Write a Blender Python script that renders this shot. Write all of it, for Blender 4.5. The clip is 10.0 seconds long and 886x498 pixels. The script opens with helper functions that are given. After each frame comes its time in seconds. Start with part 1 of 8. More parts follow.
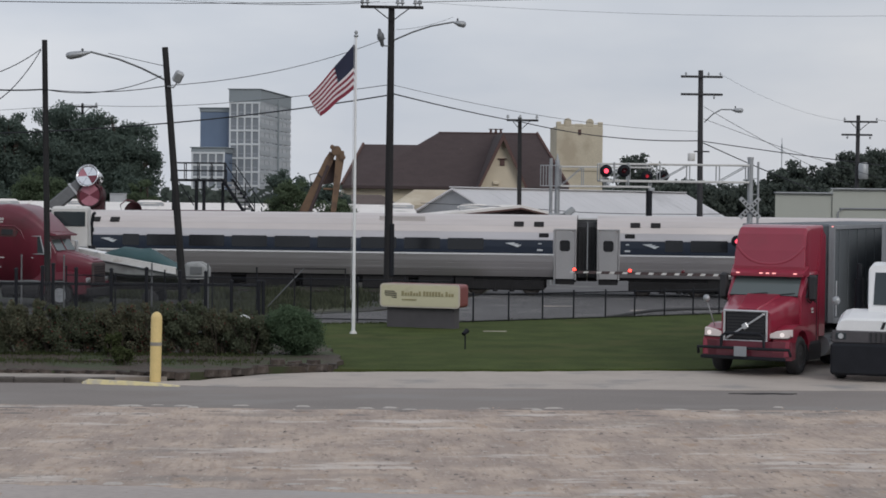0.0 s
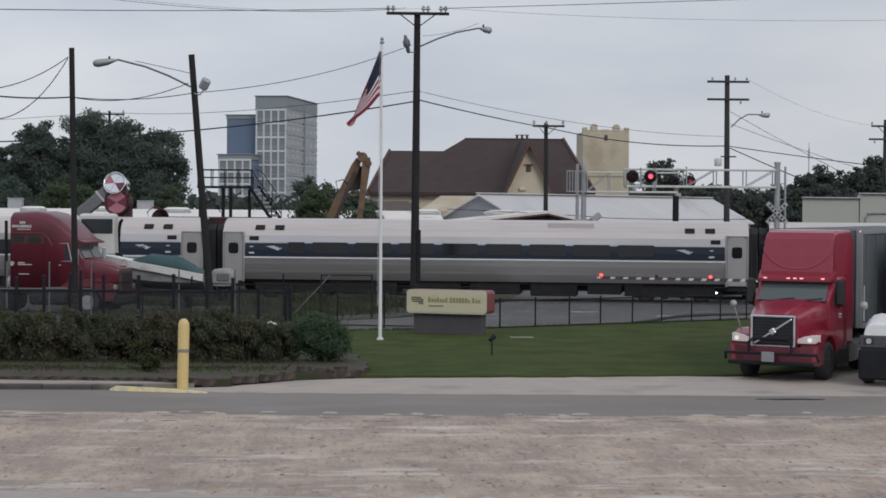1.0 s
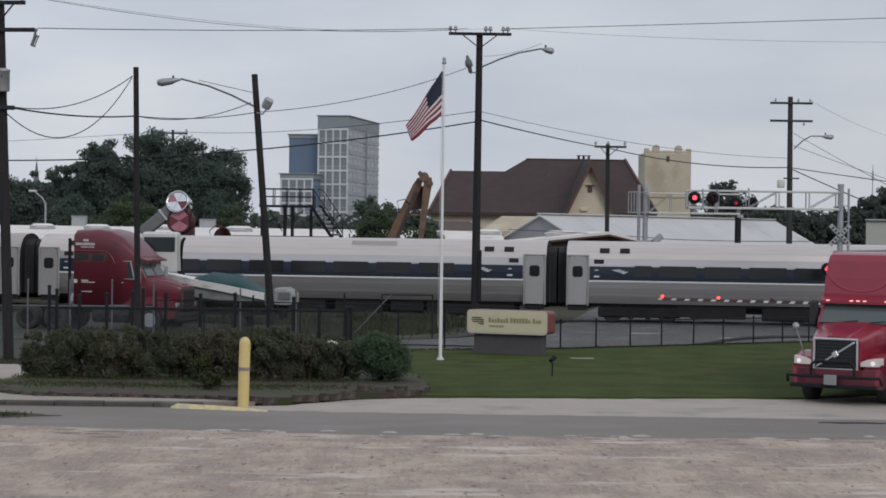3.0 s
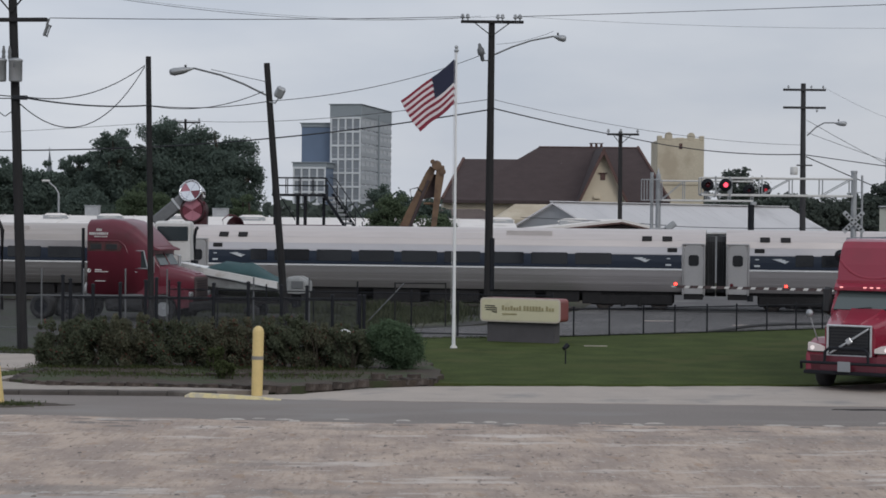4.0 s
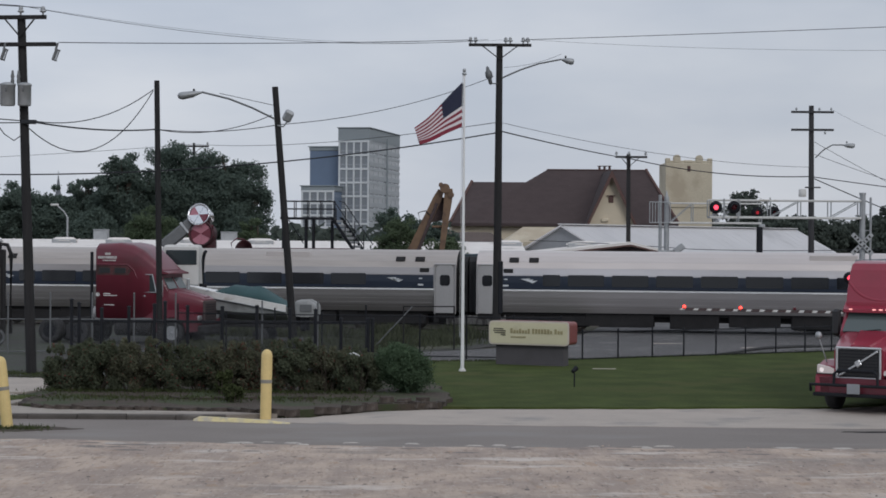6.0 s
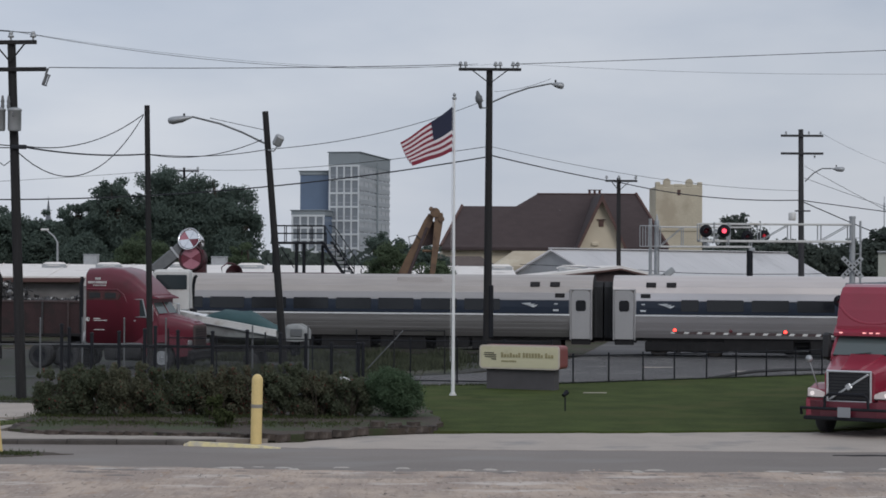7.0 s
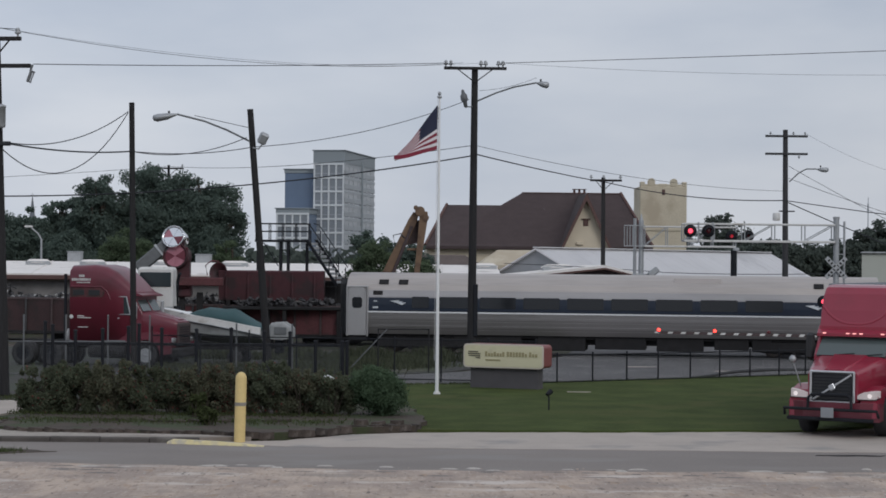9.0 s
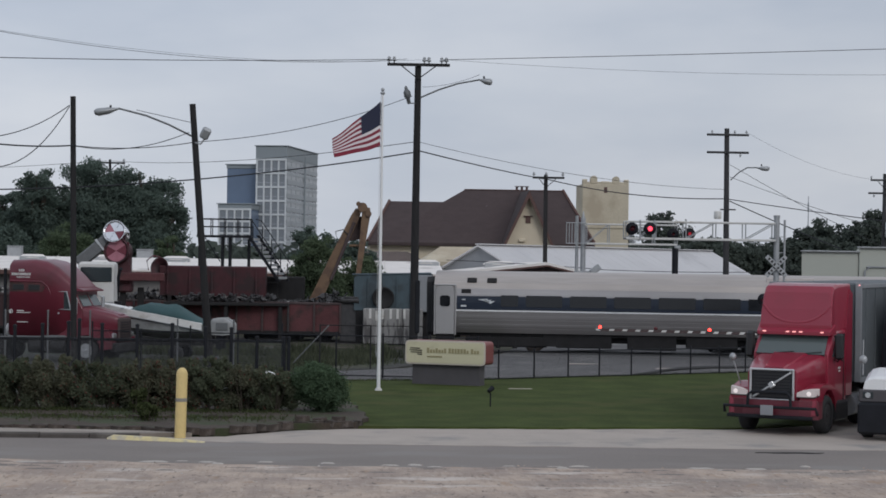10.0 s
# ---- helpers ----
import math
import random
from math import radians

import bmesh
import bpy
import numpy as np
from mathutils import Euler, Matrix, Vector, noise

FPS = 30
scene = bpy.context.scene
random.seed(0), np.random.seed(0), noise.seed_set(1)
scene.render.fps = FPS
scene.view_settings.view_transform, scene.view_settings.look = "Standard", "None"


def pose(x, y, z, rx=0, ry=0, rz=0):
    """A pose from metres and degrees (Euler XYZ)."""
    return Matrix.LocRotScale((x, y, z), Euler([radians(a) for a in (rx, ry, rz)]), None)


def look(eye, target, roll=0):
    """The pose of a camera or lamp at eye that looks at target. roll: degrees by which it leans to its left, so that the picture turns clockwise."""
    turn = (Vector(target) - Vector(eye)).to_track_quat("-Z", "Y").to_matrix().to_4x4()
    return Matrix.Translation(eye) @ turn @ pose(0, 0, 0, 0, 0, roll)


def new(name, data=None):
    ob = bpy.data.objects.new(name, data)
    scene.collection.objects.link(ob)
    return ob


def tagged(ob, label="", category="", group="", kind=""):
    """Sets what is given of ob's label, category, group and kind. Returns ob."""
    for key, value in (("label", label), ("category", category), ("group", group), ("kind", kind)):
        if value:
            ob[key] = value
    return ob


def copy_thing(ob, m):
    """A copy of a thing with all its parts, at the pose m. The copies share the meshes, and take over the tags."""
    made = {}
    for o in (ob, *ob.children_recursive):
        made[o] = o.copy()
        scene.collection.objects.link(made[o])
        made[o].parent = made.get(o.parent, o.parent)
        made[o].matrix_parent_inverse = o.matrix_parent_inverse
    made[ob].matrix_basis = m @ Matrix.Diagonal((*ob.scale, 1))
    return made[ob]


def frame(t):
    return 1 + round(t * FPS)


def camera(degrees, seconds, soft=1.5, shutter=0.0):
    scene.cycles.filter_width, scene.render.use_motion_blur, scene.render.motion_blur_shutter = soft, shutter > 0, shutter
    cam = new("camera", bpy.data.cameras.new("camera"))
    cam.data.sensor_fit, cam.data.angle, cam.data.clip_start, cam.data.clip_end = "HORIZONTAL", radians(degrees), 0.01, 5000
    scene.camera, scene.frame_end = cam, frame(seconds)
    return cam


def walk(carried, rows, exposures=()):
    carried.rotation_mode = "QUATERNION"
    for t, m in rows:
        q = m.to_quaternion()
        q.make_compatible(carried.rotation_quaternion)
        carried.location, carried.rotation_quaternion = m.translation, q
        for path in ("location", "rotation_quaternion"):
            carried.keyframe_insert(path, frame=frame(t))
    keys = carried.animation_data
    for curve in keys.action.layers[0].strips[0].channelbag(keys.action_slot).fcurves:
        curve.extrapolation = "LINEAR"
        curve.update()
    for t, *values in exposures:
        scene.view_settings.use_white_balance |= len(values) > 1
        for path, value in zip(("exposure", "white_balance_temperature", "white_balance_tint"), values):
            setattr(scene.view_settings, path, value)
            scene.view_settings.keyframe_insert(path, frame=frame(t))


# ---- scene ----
cam = camera(26.0, 10.0, soft=1.7)
EYE = (0.0, 0.0, 4.4)
# seconds, yaw, pitch, roll of the hand-held camera, which turns on one spot
PATH = [
    (0.0, -3.985, -1.391, -0.615), (0.5, -3.586, -1.488, -0.692), (1.0, -3.198, -1.216, -0.423),
    (1.5, -3.121, -0.986, -0.413), (2.0, -2.630, -0.807, -0.721), (2.5, -1.822, -0.603, -0.916),
    (2.7, -1.589, -0.606, -0.907), (3.8, -1.036, -0.890, -0.488), (4.0, -0.993, -0.989, -0.544),
    (4.5, -0.720, -1.099, -0.421), (5.0, -0.364, -0.832, -0.213), (5.5, -0.532, -0.547, -0.276),
    (5.7, -0.616, -0.463, -0.311), (6.8, -1.076, 0.276, -0.498), (7.0, -1.030, 0.421, -0.291),
    (7.5, 0.000, 0.610, 0.500), (8.0, 0.109, 0.573, 0.360), (8.5, -0.765, 0.428, -0.243),
    (9.0, -1.494, 0.386, -0.540), (9.5, -1.697, 0.263, -0.482), (10.0, -3.216, 0.301, -0.832),
]
# the phone's exposure and white balance drift slightly
walk(cam, [(t, pose(*EYE, 90 + p, r, y)) for t, y, p, r in PATH],
     [(0.0, 0.08, 6500, 10), (2.5, 0.04, 6450, 10), (4.5, 0.0, 6400, 10), (7.0, -0.02, 6310, 10), (10.0, -0.03, 6310, 10)])

# ---- world, sun, exposure ----
world = bpy.data.worlds.new("overcast")
scene.world = world
world.use_nodes = True
wn, wl = world.node_tree.nodes, world.node_tree.links
wn.clear()
sky = wn.new("ShaderNodeTexSky")
sky.sky_type, sky.sun_disc = "NISHITA", False
sky.sun_elevation, sky.sun_rotation = radians(38), radians(60)
sky.air_density, sky.dust_density = 1.0, 3.0
gain = wn.new("ShaderNodeMix")
gain.data_type, gain.blend_type = "RGBA", "MULTIPLY"
gain.inputs["Factor"].default_value = 1.0
gain.inputs["B"].default_value = (0.10, 0.10, 0.10, 1)
wl.new(sky.outputs["Color"], gain.inputs["A"])
coord = wn.new("ShaderNodeTexCoord")
stretch = wn.new("ShaderNodeMapping")
stretch.inputs["Scale"].default_value = (1.0, 1.0, 3.2)
wl.new(coord.outputs["Generated"], stretch.inputs["Vector"])
cloud = wn.new("ShaderNodeTexNoise")
cloud.inputs["Scale"].default_value, cloud.inputs["Detail"].default_value = 4.2, 5
cloud.inputs["Roughness"].default_value = 0.5
wl.new(stretch.outputs["Vector"], cloud.inputs["Vector"])
tones = wn.new("ShaderNodeValToRGB")
tones.color_ramp.elements[0].position, tones.color_ramp.elements[0].color = 0.36, (0.485, 0.53, 0.61, 1)
tones.color_ramp.elements[1].position, tones.color_ramp.elements[1].color = 0.66, (0.635, 0.66, 0.71, 1)
wl.new(cloud.outputs["Fac"], tones.inputs["Fac"])
veil = wn.new("ShaderNodeMix")
veil.data_type = "RGBA"
veil.inputs["Factor"].default_value = 0.9
wl.new(gain.outputs["Result"], veil.inputs["A"])
wl.new(tones.outputs["Color"], veil.inputs["B"])
background = wn.new("ShaderNodeBackground")
background.inputs["Strength"].default_value = 1.0
# the cloud deck is paler low down and heavier to one side
split = wn.new("ShaderNodeSeparateXYZ")
wl.new(coord.outputs["Generated"], split.inputs["Vector"])
low = wn.new("ShaderNodeValToRGB")
low.color_ramp.elements[0].position, low.color_ramp.elements[0].color = 0.0, (1.0, 0.985, 0.96, 1)
low.color_ramp.elements[1].position, low.color_ramp.elements[1].color = 0.45, (0.94, 0.94, 0.94, 1)
heavy = low.color_ramp.elements.new(0.13)
heavy.color = (0.86, 0.87, 0.885, 1)
wl.new(split.outputs["Z"], low.inputs["Fac"])
side = wn.new("ShaderNodeMapRange")
side.inputs["From Min"].default_value, side.inputs["From Max"].default_value = -0.35, 0.35
side.inputs["To Min"].default_value, side.inputs["To Max"].default_value = 1.23, 1.02
wl.new(split.outputs["X"], side.inputs["Value"])
deck = wn.new("ShaderNodeVectorMath")
deck.operation = "MULTIPLY"
wl.new(veil.outputs["Result"], deck.inputs[0])
wl.new(low.outputs["Color"], deck.inputs[1])
shade = wn.new("ShaderNodeVectorMath")
shade.operation = "SCALE"
wl.new(deck.outputs["Vector"], shade.inputs[0])
wl.new(side.outputs["Result"], shade.inputs["Scale"])
wl.new(shade.outputs["Vector"], background.inputs["Color"])
wout = wn.new("ShaderNodeOutputWorld")
wl.new(background.outputs["Background"], wout.inputs["Surface"])
sun = new("sun", bpy.data.lights.new("sun", "SUN"))
sun.data.energy, sun.data.angle, sun.data.color = 0.9, radians(25), (1.0, 0.97, 0.92)
sun.matrix_world = look((40, -30, 60), (0, 60, 0))


# ---- materials ----
def material(name, rgb, rough=0.7, metal=0.0, vary=0.18, scale=3.0, fine=40.0, bump=0.15, spots=None, spot_at=0.62, spot_scale=1.2,
             per_piece=0.0, stretch_by=(1, 1, 1), coat=0.0, gloss=0.5):
    """A surface with colour that varies coarsely and finely, stains of a second colour, and fine relief, in metres."""
    m = bpy.data.materials.new(name)
    m.use_nodes = True
    n, l = m.node_tree.nodes, m.node_tree.links
    b = n["Principled BSDF"]
    b.inputs["Roughness"].default_value, b.inputs["Metallic"].default_value = rough, metal
    b.inputs["Coat Weight"].default_value = coat
    b.inputs["Specular IOR Level"].default_value = gloss
    tc = n.new("ShaderNodeTexCoord")
    mp = n.new("ShaderNodeMapping")
    mp.inputs["Scale"].default_value = stretch_by
    l.new(tc.outputs["Object"], mp.inputs["Vector"])
    big, small = n.new("ShaderNodeTexNoise"), n.new("ShaderNodeTexNoise")
    big.inputs["Scale"].default_value, big.inputs["Detail"].default_value = scale, 4
    small.inputs["Scale"].default_value, small.inputs["Detail"].default_value = fine, 3
    l.new(mp.outputs["Vector"], big.inputs["Vector"])
    l.new(mp.outputs["Vector"], small.inputs["Vector"])
    both = n.new("ShaderNodeMath")
    both.operation = "ADD"
    l.new(big.outputs["Fac"], both.inputs[0])
    l.new(small.outputs["Fac"], both.inputs[1])
    spread = n.new("ShaderNodeMapRange")
    spread.inputs["From Min"].default_value, spread.inputs["From Max"].default_value = 0.6, 1.4
    spread.inputs["To Min"].default_value, spread.inputs["To Max"].default_value = 1 - vary, 1 + vary
    l.new(both.outputs["Value"], spread.inputs["Value"])
    last = spread.outputs["Result"]
    if per_piece:
        info = n.new("ShaderNodeObjectInfo")
        piece = n.new("ShaderNodeMapRange")
        piece.inputs["To Min"].default_value, piece.inputs["To Max"].default_value = 1 - per_piece, 1 + per_piece
        l.new(info.outputs["Random"], piece.inputs["Value"])
        times_ = n.new("ShaderNodeMath")
        times_.operation = "MULTIPLY"
        l.new(last, times_.inputs[0])
        l.new(piece.outputs["Result"], times_.inputs[1])
        last = times_.outputs["Value"]
    tint = n.new("ShaderNodeVectorMath")
    tint.operation = "SCALE"
    tint.inputs[0].default_value = rgb
    l.new(last, tint.inputs["Scale"])
    colour = tint.outputs["Vector"]
    if spots:
        stain = n.new("ShaderNodeTexNoise")
        stain.inputs["Scale"].default_value, stain.inputs["Detail"].default_value = spot_scale, 6
        l.new(mp.outputs["Vector"], stain.inputs["Vector"])
        edge = n.new("ShaderNodeMapRange")
        edge.inputs["From Min"].default_value, edge.inputs["From Max"].default_value = spot_at - 0.06, spot_at + 0.06
        l.new(stain.outputs["Fac"], edge.inputs["Value"])
        mix = n.new("ShaderNodeMix")
        mix.data_type = "RGBA"
        l.new(edge.outputs["Result"], mix.inputs["Factor"])
        l.new(colour, mix.inputs["A"])
        mix.inputs["B"].default_value = (*spots, 1)
        colour = mix.outputs["Result"]
    l.new(colour, b.inputs["Base Color"])
    if bump:
        bp = n.new("ShaderNodeBump")
        bp.inputs["Strength"].default_value, bp.inputs["Distance"].default_value = bump, 0.02
        l.new(small.outputs["Fac"], bp.inputs["Height"])
        l.new(bp.outputs["Normal"], b.inputs["Normal"])
    return m


def foliage(name, rgb, per_island=0.45):
    """Leaves: each one its own tone, some light passing through."""
    m = bpy.data.materials.new(name)
    m.use_nodes = True
    n, l = m.node_tree.nodes, m.node_tree.links
    n.remove(n["Principled BSDF"])
    front, through_leaf, both = n.new("ShaderNodeBsdfDiffuse"), n.new("ShaderNodeBsdfTranslucent"), n.new("ShaderNodeMixShader")
    both.inputs["Fac"].default_value = 0.46
    l.new(front.outputs["BSDF"], both.inputs[1])
    l.new(through_leaf.outputs["BSDF"], both.inputs[2])
    l.new(both.outputs["Shader"], n["Material Output"].inputs["Surface"])
    geo = n.new("ShaderNodeNewGeometry")
    r = n.new("ShaderNodeMapRange")
    r.inputs["To Min"].default_value, r.inputs["To Max"].default_value = 1 - per_island, 1 + per_island
    l.new(geo.outputs["Random Per Island"], r.inputs["Value"])
    s = n.new("ShaderNodeVectorMath")
    s.operation = "SCALE"
    s.inputs[0].default_value = rgb
    l.new(r.outputs["Result"], s.inputs["Scale"])
    l.new(s.outputs["Vector"], front.inputs["Color"])
    l.new(s.outputs["Vector"], through_leaf.inputs["Color"])
    return m


def glow(name, rgb, strength, base=(0.02, 0.02, 0.02)):
    m = bpy.data.materials.new(name)
    m.use_nodes = True
    b = m.node_tree.nodes["Principled BSDF"]
    b.inputs["Base Color"].default_value = (*base, 1)
    b.inputs["Emission Color"].default_value = (*rgb, 1)
    b.inputs["Emission Strength"].default_value = strength
    return m


def glass(name, rgb=(0.02, 0.025, 0.03), rough=0.08):
    """Dark window glass over an unlit inside."""
    m = bpy.data.materials.new(name)
    m.use_nodes = True
    b = m.node_tree.nodes["Principled BSDF"]
    b.inputs["Base Color"].default_value = (*rgb, 1)
    b.inputs["Roughness"].default_value = rough
    b.inputs["IOR"].default_value = 1.5
    return m


M_ASPHALT = material("asphalt", (0.212, 0.186, 0.169), 0.9, vary=0.2, scale=0.35, fine=30, bump=0.3, spots=(0.235, 0.214, 0.198), spot_at=0.6, spot_scale=0.5, stretch_by=(0.5, 1, 1))
def gravel_paving(name):
    """Tan rolled grit with pale scuffs, grey worn-through patches and dark grains, in metres."""
    m = bpy.data.materials.new(name)
    m.use_nodes = True
    n, l = m.node_tree.nodes, m.node_tree.links
    b = n["Principled BSDF"]
    b.inputs["Roughness"].default_value = 0.95
    b.inputs["Specular IOR Level"].default_value = 0.25
    tc = n.new("ShaderNodeTexCoord")

    def layer(scale, sx, sy, detail, lo, hi, rough=0.55):
        mp = n.new("ShaderNodeMapping")
        mp.inputs["Scale"].default_value = (sx, sy, 1)
        mp.inputs["Location"].default_value = (scale * 3.1, scale * 1.7, 0)
        l.new(tc.outputs["Object"], mp.inputs["Vector"])
        t = n.new("ShaderNodeTexNoise")
        t.inputs["Scale"].default_value, t.inputs["Detail"].default_value, t.inputs["Roughness"].default_value = scale, detail, rough
        l.new(mp.outputs["Vector"], t.inputs["Vector"])
        r = n.new("ShaderNodeMapRange")
        r.inputs["From Min"].default_value, r.inputs["From Max"].default_value = lo, hi
        l.new(t.outputs["Fac"], r.inputs["Value"])
        return r.outputs["Result"], t.outputs["Fac"]

    def over(below, rgb, fac, most):
        k = n.new("ShaderNodeMath")
        k.operation = "MULTIPLY"
        k.inputs[1].default_value = most
        l.new(fac, k.inputs[0])
        x = n.new("ShaderNodeMix")
        x.data_type = "RGBA"
        l.new(k.outputs["Value"], x.inputs["Factor"])
        if isinstance(below, tuple):
            x.inputs["A"].default_value = below
        else:
            l.new(below, x.inputs["A"])
        x.inputs["B"].default_value = (*rgb, 1)
        return x.outputs["Result"]

    c = over((0.35, 0.285, 0.245, 1), (0.49, 0.395, 0.325), layer(1.1, 0.7, 0.4, 5, 0.42, 0.6, 0.65)[0], 1.0)
    c = over(c, (0.235, 0.215, 0.20), layer(0.5, 0.4, 1.0, 5, 0.56, 0.66)[0], 0.6)
    c = over(c, (0.24, 0.185, 0.15), layer(5.0, 1.8, 0.22, 4, 0.52, 0.68, 0.6)[0], 0.45)
    c = over(c, (0.60, 0.54, 0.49), layer(0.8, 0.35, 1.0, 6, 0.56, 0.64, 0.68)[0], 0.85)
    c = over(c, (0.56, 0.48, 0.42), layer(6.0, 1.6, 0.25, 4, 0.58, 0.7, 0.6)[0], 0.4)
    c = over(c, (0.36, 0.25, 0.17), layer(3.2, 0.7, 0.35, 3, 0.60, 0.70)[0], 0.6)
    c = over(c, (0.14, 0.118, 0.105), layer(5.5, 1.0, 0.35, 4, 0.58, 0.68, 0.7)[0], 0.8)
    c = over(c, (0.50, 0.45, 0.40), layer(8.0, 1.0, 0.5, 2, 0.63, 0.70)[0], 0.7)
    l.new(c, b.inputs["Base Color"])
    bp = n.new("ShaderNodeBump")
    bp.inputs["Strength"].default_value, bp.inputs["Distance"].default_value = 0.8, 0.03
    l.new(layer(14, 1, 1, 4, 0, 1)[1], bp.inputs["Height"])
    l.new(bp.outputs["Normal"], b.inputs["Normal"])
    return m


M_GRAVEL = gravel_paving("worn_gravel_paving")
M_FORECOURT = material("pale_worn_asphalt", (0.38, 0.335, 0.308), 0.9, vary=0.2, scale=0.5, fine=12, bump=0.3, spots=(0.36, 0.34, 0.325), spot_at=0.58, spot_scale=0.6, stretch_by=(0.5, 1, 1))
M_STREET = material("dark_street_asphalt", (0.112, 0.108, 0.108), 0.9, vary=0.22, scale=0.35, fine=20, bump=0.3, spots=(0.165, 0.16, 0.155), spot_at=0.6, spot_scale=0.4)
M_STONE_DARK = material("dark_stone", (0.2, 0.175, 0.16), 0.9, vary=0.35, scale=6, bump=0.4)
M_STONE_PALE = material("pale_stone", (0.42, 0.385, 0.355), 0.9, vary=0.25, scale=6, bump=0.4)
M_CONCRETE = material("concrete", (0.40, 0.35, 0.308), 0.9, vary=0.16, scale=0.8, fine=25, bump=0.25, spots=(0.27, 0.255, 0.24), spot_at=0.62, spot_scale=0.6)
M_LAWN = material("lawn", (0.057, 0.075, 0.024), 0.95, vary=0.45, scale=0.7, fine=22, bump=0.7, spots=(0.072, 0.08, 0.03), spot_at=0.6, spot_scale=0.35, gloss=0.08)
M_ROUGH_GRASS = material("rough_yard_grass", (0.048, 0.058, 0.026), 0.95, vary=0.45, scale=0.8, fine=12, bump=0.9, spots=(0.085, 0.076, 0.06), spot_at=0.58, spot_scale=0.5)
M_DIRT = material("dirt", (0.062, 0.047, 0.036), 0.95, vary=0.4, scale=1.2, fine=18, bump=0.9, spots=(0.043, 0.055, 0.022), spot_at=0.52, spot_scale=0.8)
M_YARD = material("dark_yard_dirt", (0.045, 0.042, 0.039), 0.95, vary=0.4, scale=0.9, fine=14, bump=0.8, spots=(0.04, 0.047, 0.032), spot_at=0.5, spot_scale=0.5)
# one dark tone for the whole kerb, with paler blotches
M_KERB_FACE = material("dark_kerb_concrete", (0.075, 0.065, 0.058), 0.95, vary=0.35, scale=2, bump=0.4, spots=(0.16, 0.145, 0.13), spot_at=0.64, spot_scale=1.0)
M_WALK = material("stained_walk", (0.32, 0.285, 0.25), 0.95, vary=0.22, scale=0.9, fine=14, bump=0.3, spots=(0.2, 0.17, 0.145), spot_at=0.58, spot_scale=0.7, stretch_by=(0.4, 1, 1))
M_CROSSING = material("dark_crossing_panel", (0.06, 0.06, 0.062), 0.9, vary=0.25, bump=0.3)
M_BALLAST = material("ballast", (0.06, 0.055, 0.052), 0.95, vary=0.4, scale=2.5, fine=14, bump=1.0)
M_RAIL = material("rail_steel", (0.22, 0.19, 0.17), 0.45, 0.8, bump=0.1)
M_TIE = material("creosote_wood", (0.06, 0.05, 0.042), 0.9)
M_YELLOW = material("yellow_paint", (0.66, 0.50, 0.215), 0.55, vary=0.1, scale=5, bump=0.08, spots=(0.58, 0.45, 0.2), spot_at=0.68, spot_scale=4)
M_PALE_YELLOW = material("faded_yellow_paint", (0.74, 0.64, 0.36), 0.8, vary=0.15, scale=4, bump=0.3, spots=(0.55, 0.5, 0.4), spot_at=0.55, spot_scale=5)
M_GREY_TAPE = material("grey_band", (0.25, 0.23, 0.2), 0.7)
M_STAINLESS = material("fluted_stainless_steel", (0.56, 0.53, 0.53), 0.32, 0.8, vary=0.05, scale=0.5, fine=5, bump=0.03, stretch_by=(0.12, 1, 1), spots=(0.47, 0.445, 0.44), spot_at=0.64, spot_scale=0.4)
M_ROOF_STEEL = material("roof_steel", (0.62, 0.563, 0.537), 0.42, 0.5, vary=0.07, scale=0.5, fine=5, bump=0.04, stretch_by=(0.12, 1, 1), spots=(0.48, 0.437, 0.418), spot_at=0.6, spot_scale=0.4)
M_ROOF_DULL = material("dull_roof_steel", (0.44, 0.40, 0.375), 0.5, 0.4, vary=0.12, scale=0.5, fine=5, bump=0.04, stretch_by=(0.12, 1, 1), spots=(0.33, 0.30, 0.285), spot_at=0.56, spot_scale=0.4)
M_SIDE_DULL = material("dull_stainless_steel", (0.40, 0.378, 0.372), 0.38, 0.8, vary=0.08, scale=0.5, fine=5, bump=0.03, stretch_by=(0.12, 1, 1), spots=(0.32, 0.30, 0.295), spot_at=0.6, spot_scale=0.4)
M_BLUE = material("blue_stripe_paint", (0.014, 0.022, 0.040), 0.35, vary=0.08, bump=0.0)
M_WHITE = material("white_paint", (0.76, 0.76, 0.76), 0.5, vary=0.05, bump=0.03)
M_DIRTY_WHITE = material("dirty_white_paint", (0.60, 0.59, 0.57), 0.6, vary=0.12, scale=2, bump=0.08, spots=(0.42, 0.39, 0.35), spot_at=0.64, spot_scale=2.0)
M_TRAIN_GLASS = glass("train_window_glass", (0.008, 0.009, 0.012), 0.15)
# grey-green of the reflected sky is put into this glass's base colour
M_SCREEN = glass("sky_toned_windscreen", (0.085, 0.105, 0.105), 0.12)
M_GLASS = glass("vehicle_glass", (0.03, 0.04, 0.045), 0.1)
M_UNDER = material("underframe_black", (0.024, 0.023, 0.024), 0.85, vary=0.3, bump=0.2, gloss=0.25)
M_RUBBER = material("rubber", (0.028, 0.028, 0.03), 0.85, vary=0.2, bump=0.2)
M_BLACK = material("black_plastic", (0.018, 0.018, 0.02), 0.5, bump=0.05)
M_BLACK_STEEL = material("black_painted_steel", (0.017, 0.018, 0.022), 0.6, vary=0.25, bump=0.1, gloss=0.15)
M_GALV = material("galvanised_steel", (0.36, 0.37, 0.38), 0.5, 0.5, vary=0.15, scale=4, bump=0.1)
M_FENCE_GREY = material("weathered_fence_steel", (0.15, 0.155, 0.16), 0.6, 0.3, vary=0.2, bump=0.1)
